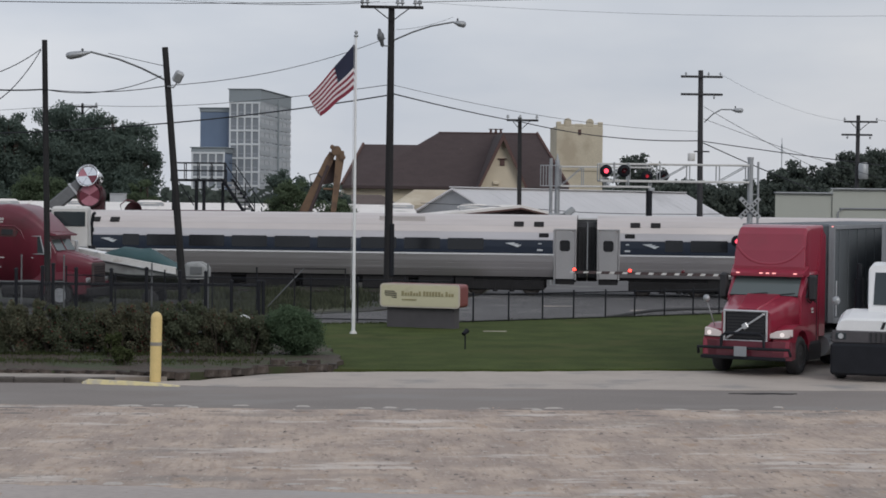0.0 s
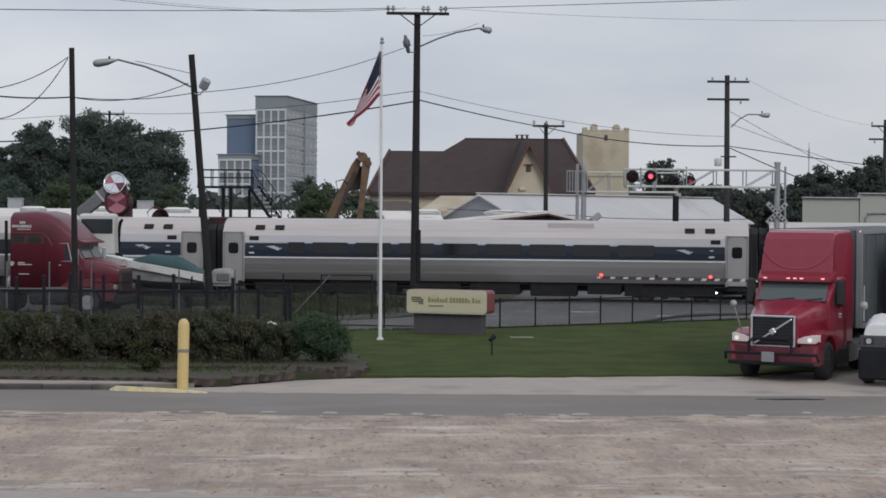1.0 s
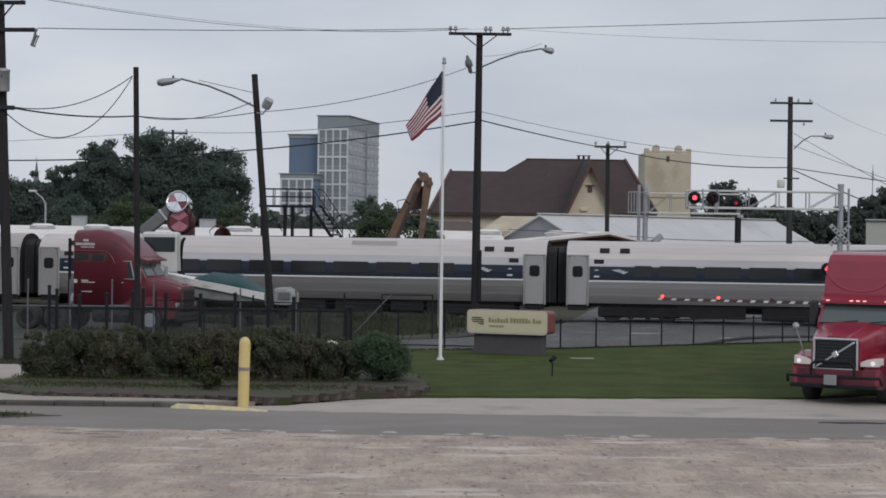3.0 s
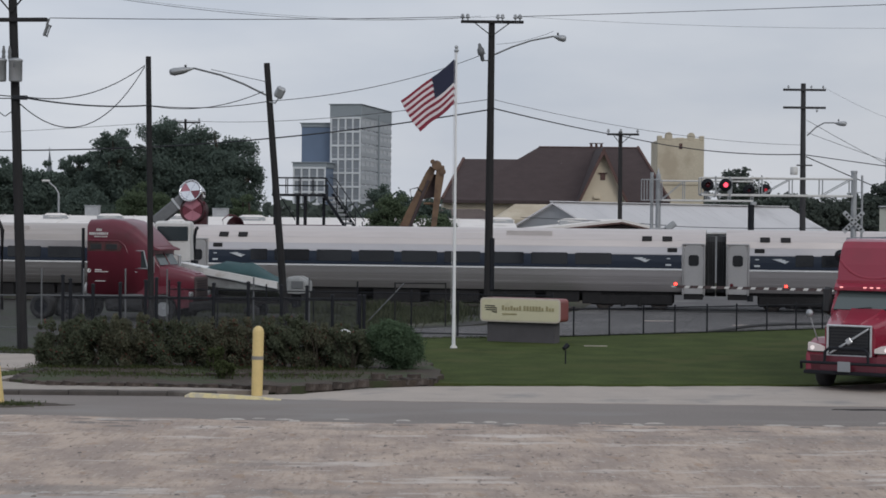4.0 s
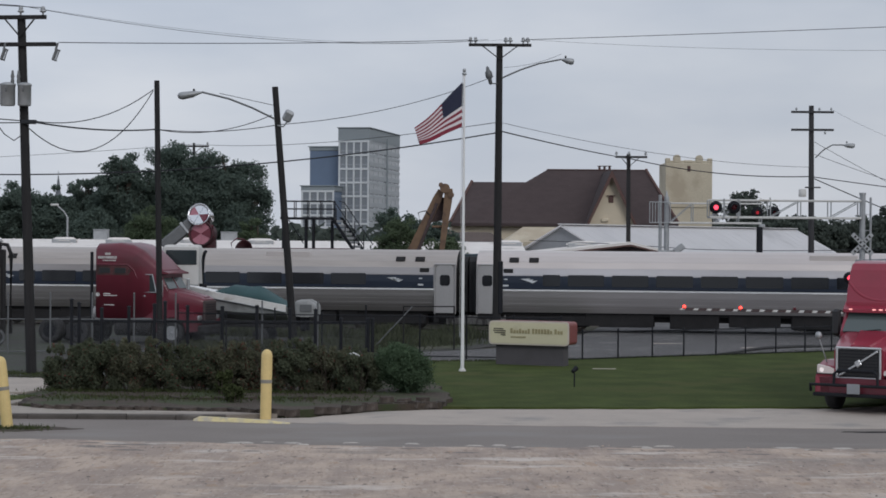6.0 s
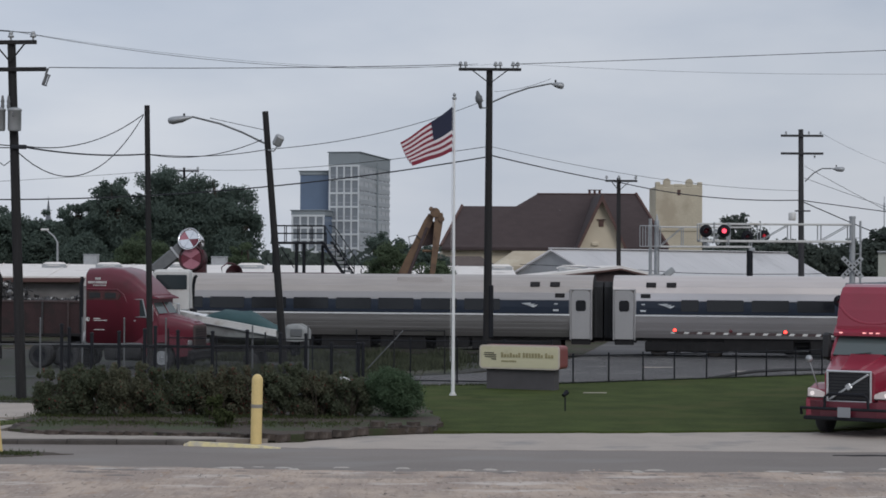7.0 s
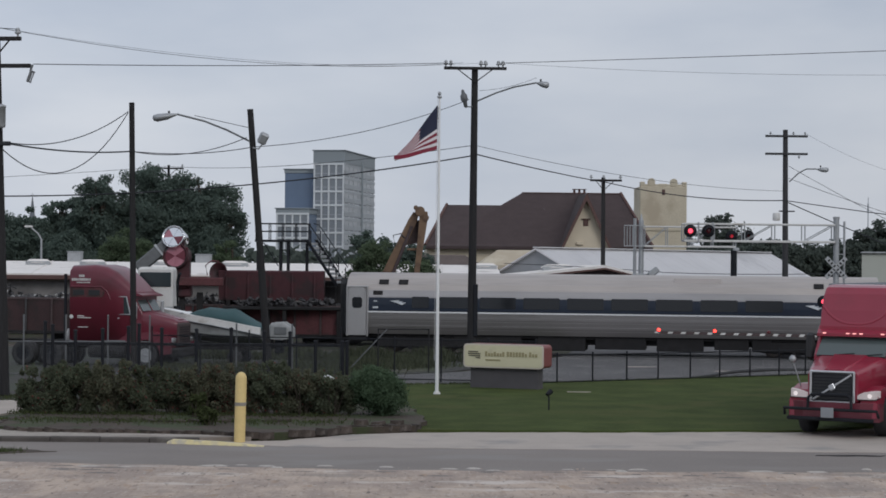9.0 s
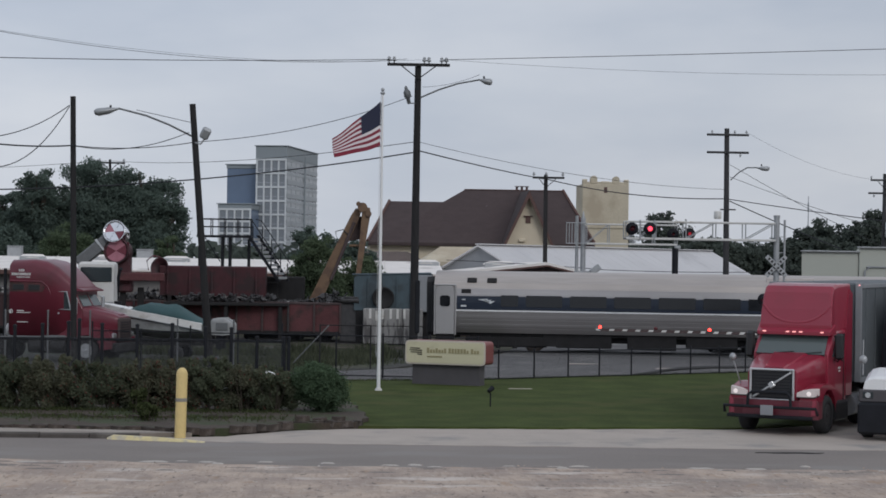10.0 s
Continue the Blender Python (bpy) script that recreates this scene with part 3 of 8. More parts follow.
def bollard(x, y, height, lean, name_label):
    b = thing("bollard", name_label, "bollard", pose(x, y, 0, 0, lean, 0), "yellow bollards")
    r = 0.135
    part("post", Shape().lathe([(r, -0.3), (r, height - 0.16)] + [(r * math.cos(a), height - 0.16 + 0.16 * math.sin(a)) for a in (0.3, 0.6, 0.9, 1.2, 1.45)], 18), M_YELLOW, b)
    part("band", Shape().lathe([(r + 0.004, height * 0.52), (r + 0.006, height * 0.53), (r + 0.006, height * 0.56), (r + 0.004, height * 0.57)], 18), M_GREY_TAPE, b, "grey tape band")


bollard(-3.66, 46.45, 1.70, 0.9, "yellow steel pipe bollard with a domed top and grey band")
bollard(-9.42, 44.25, 1.64, -6.5, "leaning yellow pipe bollard with a worn base")
solid("kerb_nose", Shape().loft([[(x, 46.15 + dy - (x + 5.3) * 0.27, -0.05), (x, 45.95 + dy - (x + 5.3) * 0.27, -0.05), (x, 45.97 + dy - (x + 5.3) * 0.27, h), (x, 46.1 + dy - (x + 5.3) * 0.27, h)]
      for x, h, dy in ((-5.35, 0.04, 0.02), (-5.2, 0.11, 0.0), (-4.2, 0.09, 0.0), (-3.5, 0.06, 0.0), (-3.0, 0.02, 0.0))], True, False), M_PALE_YELLOW,
      "kerb end painted faded yellow beside the bollard", "kerb")
# tufts at the foot of the leaning bollard lie on a small dirt patch
sheet("dirt_patch", [(-12.5, 42.9), (-9, 43.2), (-7.6, 43.9), (-9.3, 44.6), (-12.5, 44.9)], 0.012, M_DIRT, "dirt and weeds round the leaning bollard", "ground", 0.05, 0.1, 0.3, 13)
sheet("pale_patch", [(9.9, 81.2), (11.3, 81.2), (11.2, 81.7), (10.0, 81.8)], 0.02, M_CONCRETE, "pale worn patch in the street", "road", 0.03, 0.06, 0.2, 15)
sheet("pale_patch", [(13.2, 78.3), (14.5, 78.6), (14.6, 79.1), (13.4, 78.9)], 0.02, M_CONCRETE, "pale worn patch in the street", "road", 0.03, 0.06, 0.2, 16)
solid("street_kerb", Shape().pipe([(11.6, 73.6, 0.03), (12.4, 74.6, 0.06), (13.3, 76.4, 0.07), (14.2, 77.8, 0.07), (15.6, 78.9, 0.07), (17.4, 79.6, 0.06), (20.5, 80.2, 0.06)], 0.06, 8), M_CROSSING, "dark curved kerb at the street's edge", "kerb", kind="structure")
solid("lawn_strip", Shape().box(6.3, 64.5, 0.035, 0.8, 0.12, 0.08, 0.015), M_CONCRETE, "narrow pale concrete strip set in the lawn", "paving", kind="structure")
sheet("road_patch", [(9.8, 44.12), (10.5, 44.02), (11.3, 44.05), (11.45, 44.2), (10.6, 44.28), (9.9, 44.22)], 0.013, M_UNDER, "dark sunken patch in the lane", "road", 0.03, 0.06, 0.2, 14)

# ---- railway ----
TRACK = -9.59                         # the track's turn from the x axis
track = pose(0, 93.42, 0, 0, 0, TRACK)
solid("track_bed", Shape().prism([(-2.4, -0.25), (-1.9, -0.05), (1.9, -0.05), (2.4, -0.25)], -140, 13, "x"), M_BALLAST, "dark stone ballast of the railway", "railway", track, kind="structure")
solid("siding_bed", Shape().prism([(5.0, -0.25), (5.5, -0.02), (9.3, -0.02), (9.8, -0.25)], -140, 6, "x"), M_BALLAST, "grey stone ballast of the siding", "railway", track, kind="structure")


solid("crossing_panel", Shape().box(17, 0, -0.005, 12, 3.4, 0.1, 0.02), M_CROSSING, "dark rubber panels of the level crossing", "crossing", track, kind="structure")


def rails():
    r = thing("railway_track", "steel rails on dark wooden sleepers", "railway", track, kind="structure")
    for y in (-0.75, 0.75):
        part("rail", Shape().prism([(y - 0.07, -0.16), (y + 0.07, -0.16), (y + 0.012, -0.12), (y + 0.036, -0.03), (y + 0.036, 0.0), (y - 0.036, 0.0), (y - 0.036, -0.03), (y - 0.012, -0.12)], -140, 120, "x"), M_RAIL, r)
    sleeper = Shape().box(0, 0, -0.12, 0.22, 2.6, 0.16, 0.015).mesh("sleeper", M_TIE)
    for i in range(110):
        part("sleeper", sleeper, M_TIE, r, at=pose(-50 + i * 0.58, 0, 0))


rails()


# ---- passenger train ----
M_DOOR_STEEL = material("pale_brushed_steel", (0.43, 0.415, 0.41), 0.42, 0.55, vary=0.1, scale=1.0, bump=0.03, stretch_by=(1, 1, 0.3))

def passenger_car():
    """A tubular stainless coach about its middle, railhead at z = 0."""
    car = thing("passenger_car", "stainless steel passenger coach with dark window band and blue ends", "train car", group="coaches of the train")
    half = [(1.33, 0.93), (1.47, 1.25), (1.555, 1.65), (1.585, 1.95), (1.59, 2.0), (1.595, 2.35), (1.575, 2.72), (1.52, 3.02), (1.38, 3.33), (1.12, 3.60), (0.75, 3.77), (0.35, 3.845)]
    ring = half + [(0.0, 3.86)] + [(-y, z) for y, z in half[::-1]]
    L = 12.52
    s = Shape()

    def band(z):
        return 3 if z > 3.03 else 2 if 2.0 < z < 2.72 else 1 if 1.95 < z < 2.0 else 0
    for i in range(len(ring) - 1):
        (y0, z0), (y1, z1) = ring[i], ring[i + 1]
        zm = (z0 + z1) / 2
        for xa, xb in ((-L, -11.45), (-11.45, 11.45), (11.45, L)):
            k = band(zm)
            if k in (1, 2) and not (xa == -11.45):
                k = 0
            s.add([(xa, y0, z0), (xb, y0, z0), (xb, y1, z1), (xa, y1, z1)], [(0, 1, 2, 3)], True, k)
    # steel end walls coloured black to paint in the dark of the gap
    for x in (-L, L):
        s.add([(x, y, z) for y, z in ring], [tuple(range(len(ring)))], False, 4)
    s.add([(-L, 1.33, 0.93), (L, 1.33, 0.93), (L, -1.33, 0.93), (-L, -1.33, 0.93)], [(0, 1, 2, 3)], False, 0)
    part("body", s, (M_STAINLESS, M_STAINLESS, M_STAINLESS, M_ROOF_STEEL, M_UNDER), car)
    # fluting below the stripe and along the roof's edge
    for sgn in (-1, 1):
        for z, y, n in ((1.15, 1.43, 22.6), (1.35, 1.502, 22.6), (1.55, 1.537, 22.6), (1.75, 1.566, 22.6), (3.03, 1.52, 24.9), (3.335, 1.38, 24.9)):
            part("flute", Shape().box(0, sgn * (y - 0.01), z, n, 0.022, 0.012, 0.004), M_STAINLESS, car)
    pane_mesh = Shape().prism([(-0.86, -0.22), (-0.82, -0.26), (0.82, -0.26), (0.86, -0.22), (0.86, 0.24), (0.82, 0.28), (-0.82, 0.28), (-0.86, 0.24)], -0.02, 0.02, "y").mesh("window", M_TRAIN_GLASS)
    short_mesh = Shape().prism([(-0.4, -0.22), (-0.36, -0.26), (0.39, -0.26), (0.43, -0.22), (0.43, 0.24), (0.39, 0.28), (-0.36, 0.28), (-0.4, 0.24)], -0.02, 0.02, "y").mesh("window", M_TRAIN_GLASS)
    for sgn in (-1, 1):
        part("window_band", Shape().prism([(sgn * 1.59, 2.03), (sgn * 1.604, 2.03), (sgn * 1.612, 2.35), (sgn * 1.598, 2.67), (sgn * 1.575, 2.67)], -11.42, 11.42, "x"), M_BLUE, car, "dark blue band behind the windows")
        part("window", short_mesh, M_TRAIN_GLASS, car, at=pose(-8.93, sgn * 1.6, 2.45, 2.2 * sgn))
        for i in range(1, 9):
            part("window", pane_mesh, M_TRAIN_GLASS, car, at=pose(-9.36 + i * 2.08, sgn * 1.6, 2.45, 2.2 * sgn))
        for x in (-10.05, 9.5):
            mark = Shape()
            for k in range(3):
                dx, dz = k * 0.17, -0.05 * k
                mark.prism([(x - 0.36 + dx, 2.52 + dz), (x + 0.12 + dx, 2.55 + dz), (x + 0.04 + dx * 0.6, 2.42 + dz)], sgn * 1.602, sgn * 1.628, "y")
            part("emblem", mark, M_OFFICE_FRAME, car, "pale chevron emblem on the blue ends")
            part("lettering", Shape().box(x + 1.3 * (1 if x > 0 else -0.8), sgn * 1.615, 2.2, 0.26, 0.02, 0.08), M_OFFICE_FRAME, car, "small pale lettering block")
            part("lettering", Shape().box(x + 1.3 * (1 if x > 0 else -0.8), sgn * 1.612, 2.5, 0.16, 0.02, 0.05), M_OFFICE_FRAME, car, "small pale lettering block")
        part("stripe", Shape().box(0, sgn * 1.598, 1.985, 22.9, 0.02, 0.062), M_WHITE, car, "thin white stripe")
        for x in (-11.98, 11.98):
            door = part("door", Shape().prism([(x - 0.43, 0.86), (x + 0.43, 0.86), (x + 0.43, 2.98), (x + 0.38, 3.09), (x + 0.27, 3.14), (x - 0.27, 3.14), (x - 0.38, 3.09), (x - 0.43, 2.98)], sgn * 1.53, sgn * 1.618, "y"), M_DOOR_STEEL, car, "end door of pale brushed steel")
            part("window", Shape().prism([(x - 0.24, 2.24), (x - 0.16, 2.16), (x + 0.16, 2.16), (x + 0.24, 2.24), (x + 0.24, 2.6), (x + 0.16, 2.68), (x - 0.16, 2.68), (x - 0.24, 2.6)], sgn * 1.6, sgn * 1.635, "y"), M_TRAIN_GLASS, door)
            rim = Shape()
            for dx in (-0.49, 0.49):
                rim.box(x + dx, sgn * 1.57, 2.0, 0.09, 0.12, 2.4, 0.03)
            rim.box(x, sgn * 1.57, 3.18, 1.07, 0.12, 0.09, 0.03)
            part("door_frame", rim, M_DOOR_STEEL, car)
            part("step", Shape().box(x, sgn * 1.36, 0.72, 0.9, 0.3, 0.26, 0.02), M_UNDER, car)
            inner = -1 if x > 0 else 1
            for dx, dz, y in ((1.25, 3.42, 1.325), (2.2, 3.42, 1.325), (1.0, 2.9, 1.565)):
                w = 0.46
                part("vent", Shape().box(0, 0, 0, w, 0.05, 0.3 if dz > 3 else 0.2, 0.02), M_UNDER, car, "dark louvre", at=pose(x + inner * dx, sgn * y, dz, 42 * sgn if dz > 3 else 12 * sgn))
    for x in (-1, 1):
        for k in range(4):
            fold = Shape().prism([(-0.75, 0.9), (-0.8, 3.3), (-0.55, 3.55), (0.55, 3.55), (0.8, 3.3), (0.75, 0.9)], x * (L + k * 0.11), x * (L + 0.105 + k * 0.11), "x")
            part("gangway_fold", fold, M_RUBBER, car, "black fold of the gangway bellows")
        for y in (-1.1, 1.1):
            part("end_post", Shape().box(x * (L + 0.12), y, 2.0, 0.1, 0.08, 2.2, 0.02), M_RUBBER, car)
        part("coupler", Shape().box(x * (L + 0.22), 0, 0.85, 0.5, 0.3, 0.3, 0.04), M_UNDER, car)
    part("hatch", Shape().box(4.2, -1.19, 3.53, 2.2, 0.05, 0.42, 0.015, m=None), M_ROOF_STEEL, car, "grey roof hatch panel")
    # gear under the floor
    for x, w, h in ((-7.0, 0.7, 0.6), (7.2, 0.9, 0.62), (-5.4, 2.6, 0.66), (-2.2, 2.3, 0.7), (0.6, 2.4, 0.6), (3.4, 2.2, 0.66), (5.8, 1.6, 0.55)):
        part("equipment_box", Shape().box(x, -0.55, 0.93 - h / 2, w, 1.3, h, 0.03), M_UNDER, car)
        part("equipment_box", Shape().box(x + 0.2, 0.75, 0.93 - h / 2, w * 0.8, 1.0, h, 0.03), M_UNDER, car)
    part("sill", Shape().box(0, 0, 0.86, 24.2, 2.3, 0.16, 0.02), M_UNDER, car)
    part("centre_sill", Shape().box(0, 0, 0.66, 13.6, 1.6, 0.3, 0.03), M_UNDER, car)
    for x in (-9.07, 9.07):
        bogie = part("bogie", Shape().box(x, -1.12, 0.52, 3.9, 0.14, 0.5, 0.08).box(x, 1.12, 0.52, 3.9, 0.14, 0.5, 0.08).box(x, 0, 0.58, 0.6, 2.2, 0.34, 0.05)
                     .box(x - 1.3, -1.0, 0.46, 0.4, 0.3, 0.42, 0.06).box(x + 1.3, -1.0, 0.46, 0.4, 0.3, 0.42, 0.06).tube((x - 0.4, -1.08, 0.2), (x - 0.4, -1.08, 0.62), 0.12).tube((x + 0.4, -1.08, 0.2), (x + 0.4, -1.08, 0.62), 0.12), M_UNDER, car)
        for dx in (-1.3, 1.3):
            w = Shape().tube((0, -0.9, 0), (0, 0.9, 0), 0.085, n=10)
            for y in (-0.75, 0.75):
                turn = Matrix.Translation((0, y, 0)) @ pose(0, 0, 0, 90)
                w.lathe([(0.10, -0.07), (0.30, -0.04), (0.455, -0.07), (0.458, 0.06), (0.3, 0.03), (0.1, 0.07)], 20, m=turn)
                for k in range(3):
                    w.box(0.2, y, 0, 0.3, 0.09, 0.05, m=pose(0, 0, 0, 0, 120 * k, 0))
            part("wheelset", w, M_RAIL, bogie, at=pose(x + dx, 0, 0.46))
    return car


coach = passenger_car()
COACHES = [coach] + [copy_thing(coach, Matrix.Identity(4)) for _ in range(3)]
for ob in COACHES[3].children:
    if ob.name.startswith("body"):
        for slot, mat in ((0, M_SIDE_DULL), (1, M_SIDE_DULL), (2, M_SIDE_DULL), (3, M_ROOF_DULL)):
            ob.material_slots[slot].link = "OBJECT"
            ob.material_slots[slot].material = mat
tagged(COACHES[3], "last stainless steel coach of the train, its roof dull with dirt")


def run(t):
    """Metres along the track of the train at t seconds."""
    return 18.98 + 6.892 * (t - 4.5) + 0.014 * (t - 4.5) ** 2


def drive_train():
    place = pose(0, 91.83, 0, 0, 0, TRACK) @ pose(11.98, 1.62, 0)
    for i, car in enumerate(COACHES):
        walk(car, [(t, place @ pose(run(t) + 26.0 * (1 - i), 0, 0)) for t in [k * 0.5 for k in range(21)]])
        for ob in car.children_recursive:
            if ob.name.startswith("wheelset"):
                p = ob.matrix_basis.translation.copy()
                walk(ob, [(k * 0.1, pose(*p) @ pose(0, 0, 0, 0, math.degrees((run(k * 0.1) - run(0)) / 0.458), 0)) for k in range(101)])


# ---- buildings behind the railway ----
def hip_roof(s, x0, x1, y0, y1, eave, rx0, rx1, ridge, over=0.0, slot=0):
    ym = (y0 + y1) / 2
    v = [(x0, y0, eave), (x1, y0, eave), (x1, y1, eave), (x0, y1, eave), (rx0, ym, ridge), (rx1, ym, ridge)]
    s.add(v, [(0, 1, 5, 4), (1, 2, 5), (2, 3, 4, 5), (3, 0, 4)], False, slot)
    lo = [(a, b, c - 0.28) for a, b, c in v[:4]]
    s.add(v[:4] + lo, [(0, 4, 5, 1), (1, 5, 6, 2), (2, 6, 7, 3), (3, 7, 4, 0), (4, 7, 6, 5)], False, slot)


def brown_house():
    h = thing("brown_roofed_building", "cream-walled building with a steep brown shingle roof", "building")
    part("wall", Shape().box(12.0, 171.3, 2.79, 18.2, 11.6, 5.58, 0.03), M_CREAM, h, "cream painted walls")
    s = Shape()
    hip_roof(s, 2.75, 12.0, 164.8, 177.2, 5.8, 4.75, 10.5, 9.5)
    part("roof", s, M_BROWN_ROOF, h)
    s = Shape()
    hip_roof(s, 3.4, 22.4, 164.9, 177.3, 5.82, 11.5, 20.3, 10.65)
    part("roof", s, M_BROWN_ROOF, h)
    part("gable_wall", Shape().prism([(14.3, 0), (18.45, 0), (18.45, 5.6), (16.42, 10.05), (14.3, 5.6)], 163.4, 169, "y"), M_CREAM, h, "cream gable")
    for sgn in (-1, 1):
        a = Shape()
        x0, z0 = 16.42, 10.4
        x1, z1 = 16.42 + sgn * 2.32, 5.35
        a.prism([(x0, z0), (x1, z1), (x1, z1 - 0.34), (x0, z0 - 0.42)], 162.7, 171.5, "y")
        part("gable_roof", a, M_BROWN_ROOF, h)
        b = Shape().prism([(x0, z0 - 0.05), (x1, z1 - 0.05), (x1, z1 - 0.5), (x0, z0 - 0.66)], 162.62, 162.69, "y")
        part("bargeboard", b, M_BROWN_TRIM, h, "reddish-brown bargeboard")
    vent = part("gable_vent", Shape().box(16.42, 163.36, 7.85, 0.42, 0.1, 0.55, 0.03), M_BROWN_TRIM, h)
    part("hood", Shape().box(16.42, 163.3, 8.17, 0.75, 0.16, 0.09, 0.02), M_BROWN_TRIM, vent)
    part("ledge", Shape().box(15.9, 163.3, 6.1, 0.6, 0.2, 0.3, 0.05), M_CREAM, h)
    part("fascia", Shape().box(8.5, 164.75, 5.64, 11.4, 0.07, 0.26, 0.02), M_BROWN_ROOF, h)
    for x, z in ((13.3, 9.2), (15.4, 8.8)):
        part("roof_vent", Shape().tube((x, 169.2, z - 0.5), (x, 169.2, z - 0.05), 0.06), M_GALV, h)
    for x in (16.15, 16.6, 17.05):
        part("chimney_pot", Shape().tube((x, 171.2, 10.5), (x, 171.2, 10.98), 0.13, 0.1, 8), M_BROWN_TRIM, h)
    part("chimney_cap", Shape().box(16.6, 171.2, 11.0, 1.25, 0.5, 0.06, 0.02), M_BROWN_TRIM, h)
    part("hip_trim", Shape().tube((22.4, 164.9, 5.9), (20.3, 171.1, 10.7), 0.14, n=6), M_BROWN_TRIM, h)
    part("hip_trim", Shape().tube((2.75, 164.8, 5.88), (4.75, 171.0, 9.55), 0.14, n=6), M_BROWN_TRIM, h)
    part("ridge_cap", Shape().box(15.9, 171.1, 10.66, 8.9, 0.22, 0.08, 0.02), M_BROWN_TRIM, h)


brown_house()


def low_shed(x0, x1, y, eave, ridge, wall, roof, label):
    h = thing("shed", label, "shed", group="sheds behind the railway")
    part("wall", Shape().box((x0 + x1) / 2, y + 2.5, eave / 2, x1 - x0 - 0.4, 5, eave, 0.02), wall, h)
    s = Shape()
    hip_roof(s, x0, x1, y - 0.3, y + 5.3, eave, x0 + 1.6, x1 - 1.6, ridge)
    part("roof", s, roof, h)


low_shed(0.5, 7.2, 147, 4.0, 4.95, M_BRICK_DARK, M_BROWN_SHEET, "low brick shed with a brown hipped roof")
low_shed(6.35, 13.6, 143, 4.2, 5.35, M_CREAM, M_CREAM_STUCCO, "low cream shed with a tan roof")


def crenel_tower():
    h = thing("cream_tower", "square cream stucco tower with a crenellated top", "tower", pose(0.22, 0, 0))
    part("wall", Shape().box(28.0, 202.6, 6.2, 4.9, 5.2, 12.6, 0.05), M_CREAM_STUCCO, h)
    top = 12.5
    part("cornice", Shape().box(27.87, 199.95, 8.0, 4.0, 0.12, 0.28, 0.03), M_CREAM_STUCCO, h)
    for x, w, t in ((25.8, 0.5, 0.5), (26.75, 0.75, 0.5), (29.1, 0.75, 0.46), (30.2, 0.5, 0.5), (27.95, 0.9, 0.3)):
        m = Shape().box(x, 200.3, top + t / 2, w, 0.6, t, 0.06)
        if w == 0.75:
            m.tube((x, 200.02, top + t), (x, 200.58, top + t), w / 2, n=16)
        part("merlon", m, M_CREAM_STUCCO, h)
    part("parapet", Shape().box(28.0, 200.3, top + 0.1, 4.9, 0.5, 0.3, 0.04), M_CREAM_STUCCO, h)
    part("opening", Shape().box(28.0, 200.02, 11.9, 0.34, 0.1, 0.6, 0.02), M_BROWN_TRIM, h)


crenel_tower()


def office(x, y, turn, w, d, z_low, z_top, crown, cols, rows, body, label, side_cols=0):
    """A far office block: glass body, proud piers and floor bands, panes that can be told apart."""
    h = thing("office_building", label, "office building", pose(x, y, 0, 0, 0, turn), "office towers")
    part("body", Shape().box(w / 2, d / 2, (z_top - crown) / 2, w - 0.3, d - 0.3, z_top - crown, 0.1), body, h)
    if crown:
        part("roof", Shape().box(w / 2, d / 2, z_top - crown / 2, w + 0.1, d + 0.1, crown, 0.15).box(w / 2, d / 2, z_top + 0.1, w + 0.8, d + 0.8, 0.3, 0.1), M_OFFICE_GREY, h, "grey louvred plant storey")
    step = (z_top - crown - z_low) / rows
    if cols:
        pier = Shape().box(0, 0, (z_top - crown) / 2, 0.5, 0.4, z_top - crown, 0.05).mesh("pier", M_OFFICE_FRAME)
        for i in range(cols + 1):
            part("pier", pier, M_OFFICE_FRAME, h, at=pose(0.35 + (w - 0.7) * i / cols, 0.0, 0))
        band_ = Shape().box(w / 2, 0.02, 0, w - 0.1, 0.35, 0.62, 0.05).mesh("floor_band", M_OFFICE_FRAME)
        for k in range(rows + 1):
            part("floor_band", band_, M_OFFICE_FRAME, h, at=pose(0, 0, z_low + step * k))
        cw = (w - 0.7) / cols
        pane = Shape().box(0, 0, 0, cw - 0.5, 0.1, step - 0.66, 0.03).mesh("window", M_OFFICE_GLASS)
        mullion = Shape().box(0, 0, 0, cw - 0.6, 0.12, 0.14).mesh("transom", M_OFFICE_SIDE)
        for i in range(cols):
            for k in range(rows):
                cx = 0.35 + cw * (i + 0.5)
                p = part("window", pane, M_OFFICE_GLASS, h, at=pose(cx, 0.16, z_low + step * (k + 0.5)))
                part("transom", mullion, M_OFFICE_SIDE, p, at=pose(0.0, -0.02, -step * 0.18))
    if side_cols:
        for k in range(rows + 1):
            part("floor_band", Shape().box(w - 0.1, d / 2, z_low + step * k, 0.3, d - 0.2, 1.0, 0.05), M_OFFICE_SIDE, h)
            if k < rows:
                part("spandrel", Shape().box(w - 0.11, d / 2, z_low + step * (k + 0.4), 0.3, d - 0.2, 1.5, 0.05), M_OFFICE_SIDE, h)
        cd = d / side_cols
        pane = Shape().box(0, 0, 0, 0.1, cd - 0.9, step * 0.36, 0.03).mesh("window", M_OFFICE_PALE)
        for j in range(side_cols):
            part("pier", Shape().box(w - 0.12, cd * j + 0.5, (z_top - crown) / 2, 0.32, 0.8, z_top - crown, 0.05), M_OFFICE_SIDE, h)
            for k in range(rows):
                part("window", pane, M_OFFICE_PALE, h, at=pose(w - 0.06, cd * (j + 0.5), z_low + step * (k + 0.72)))
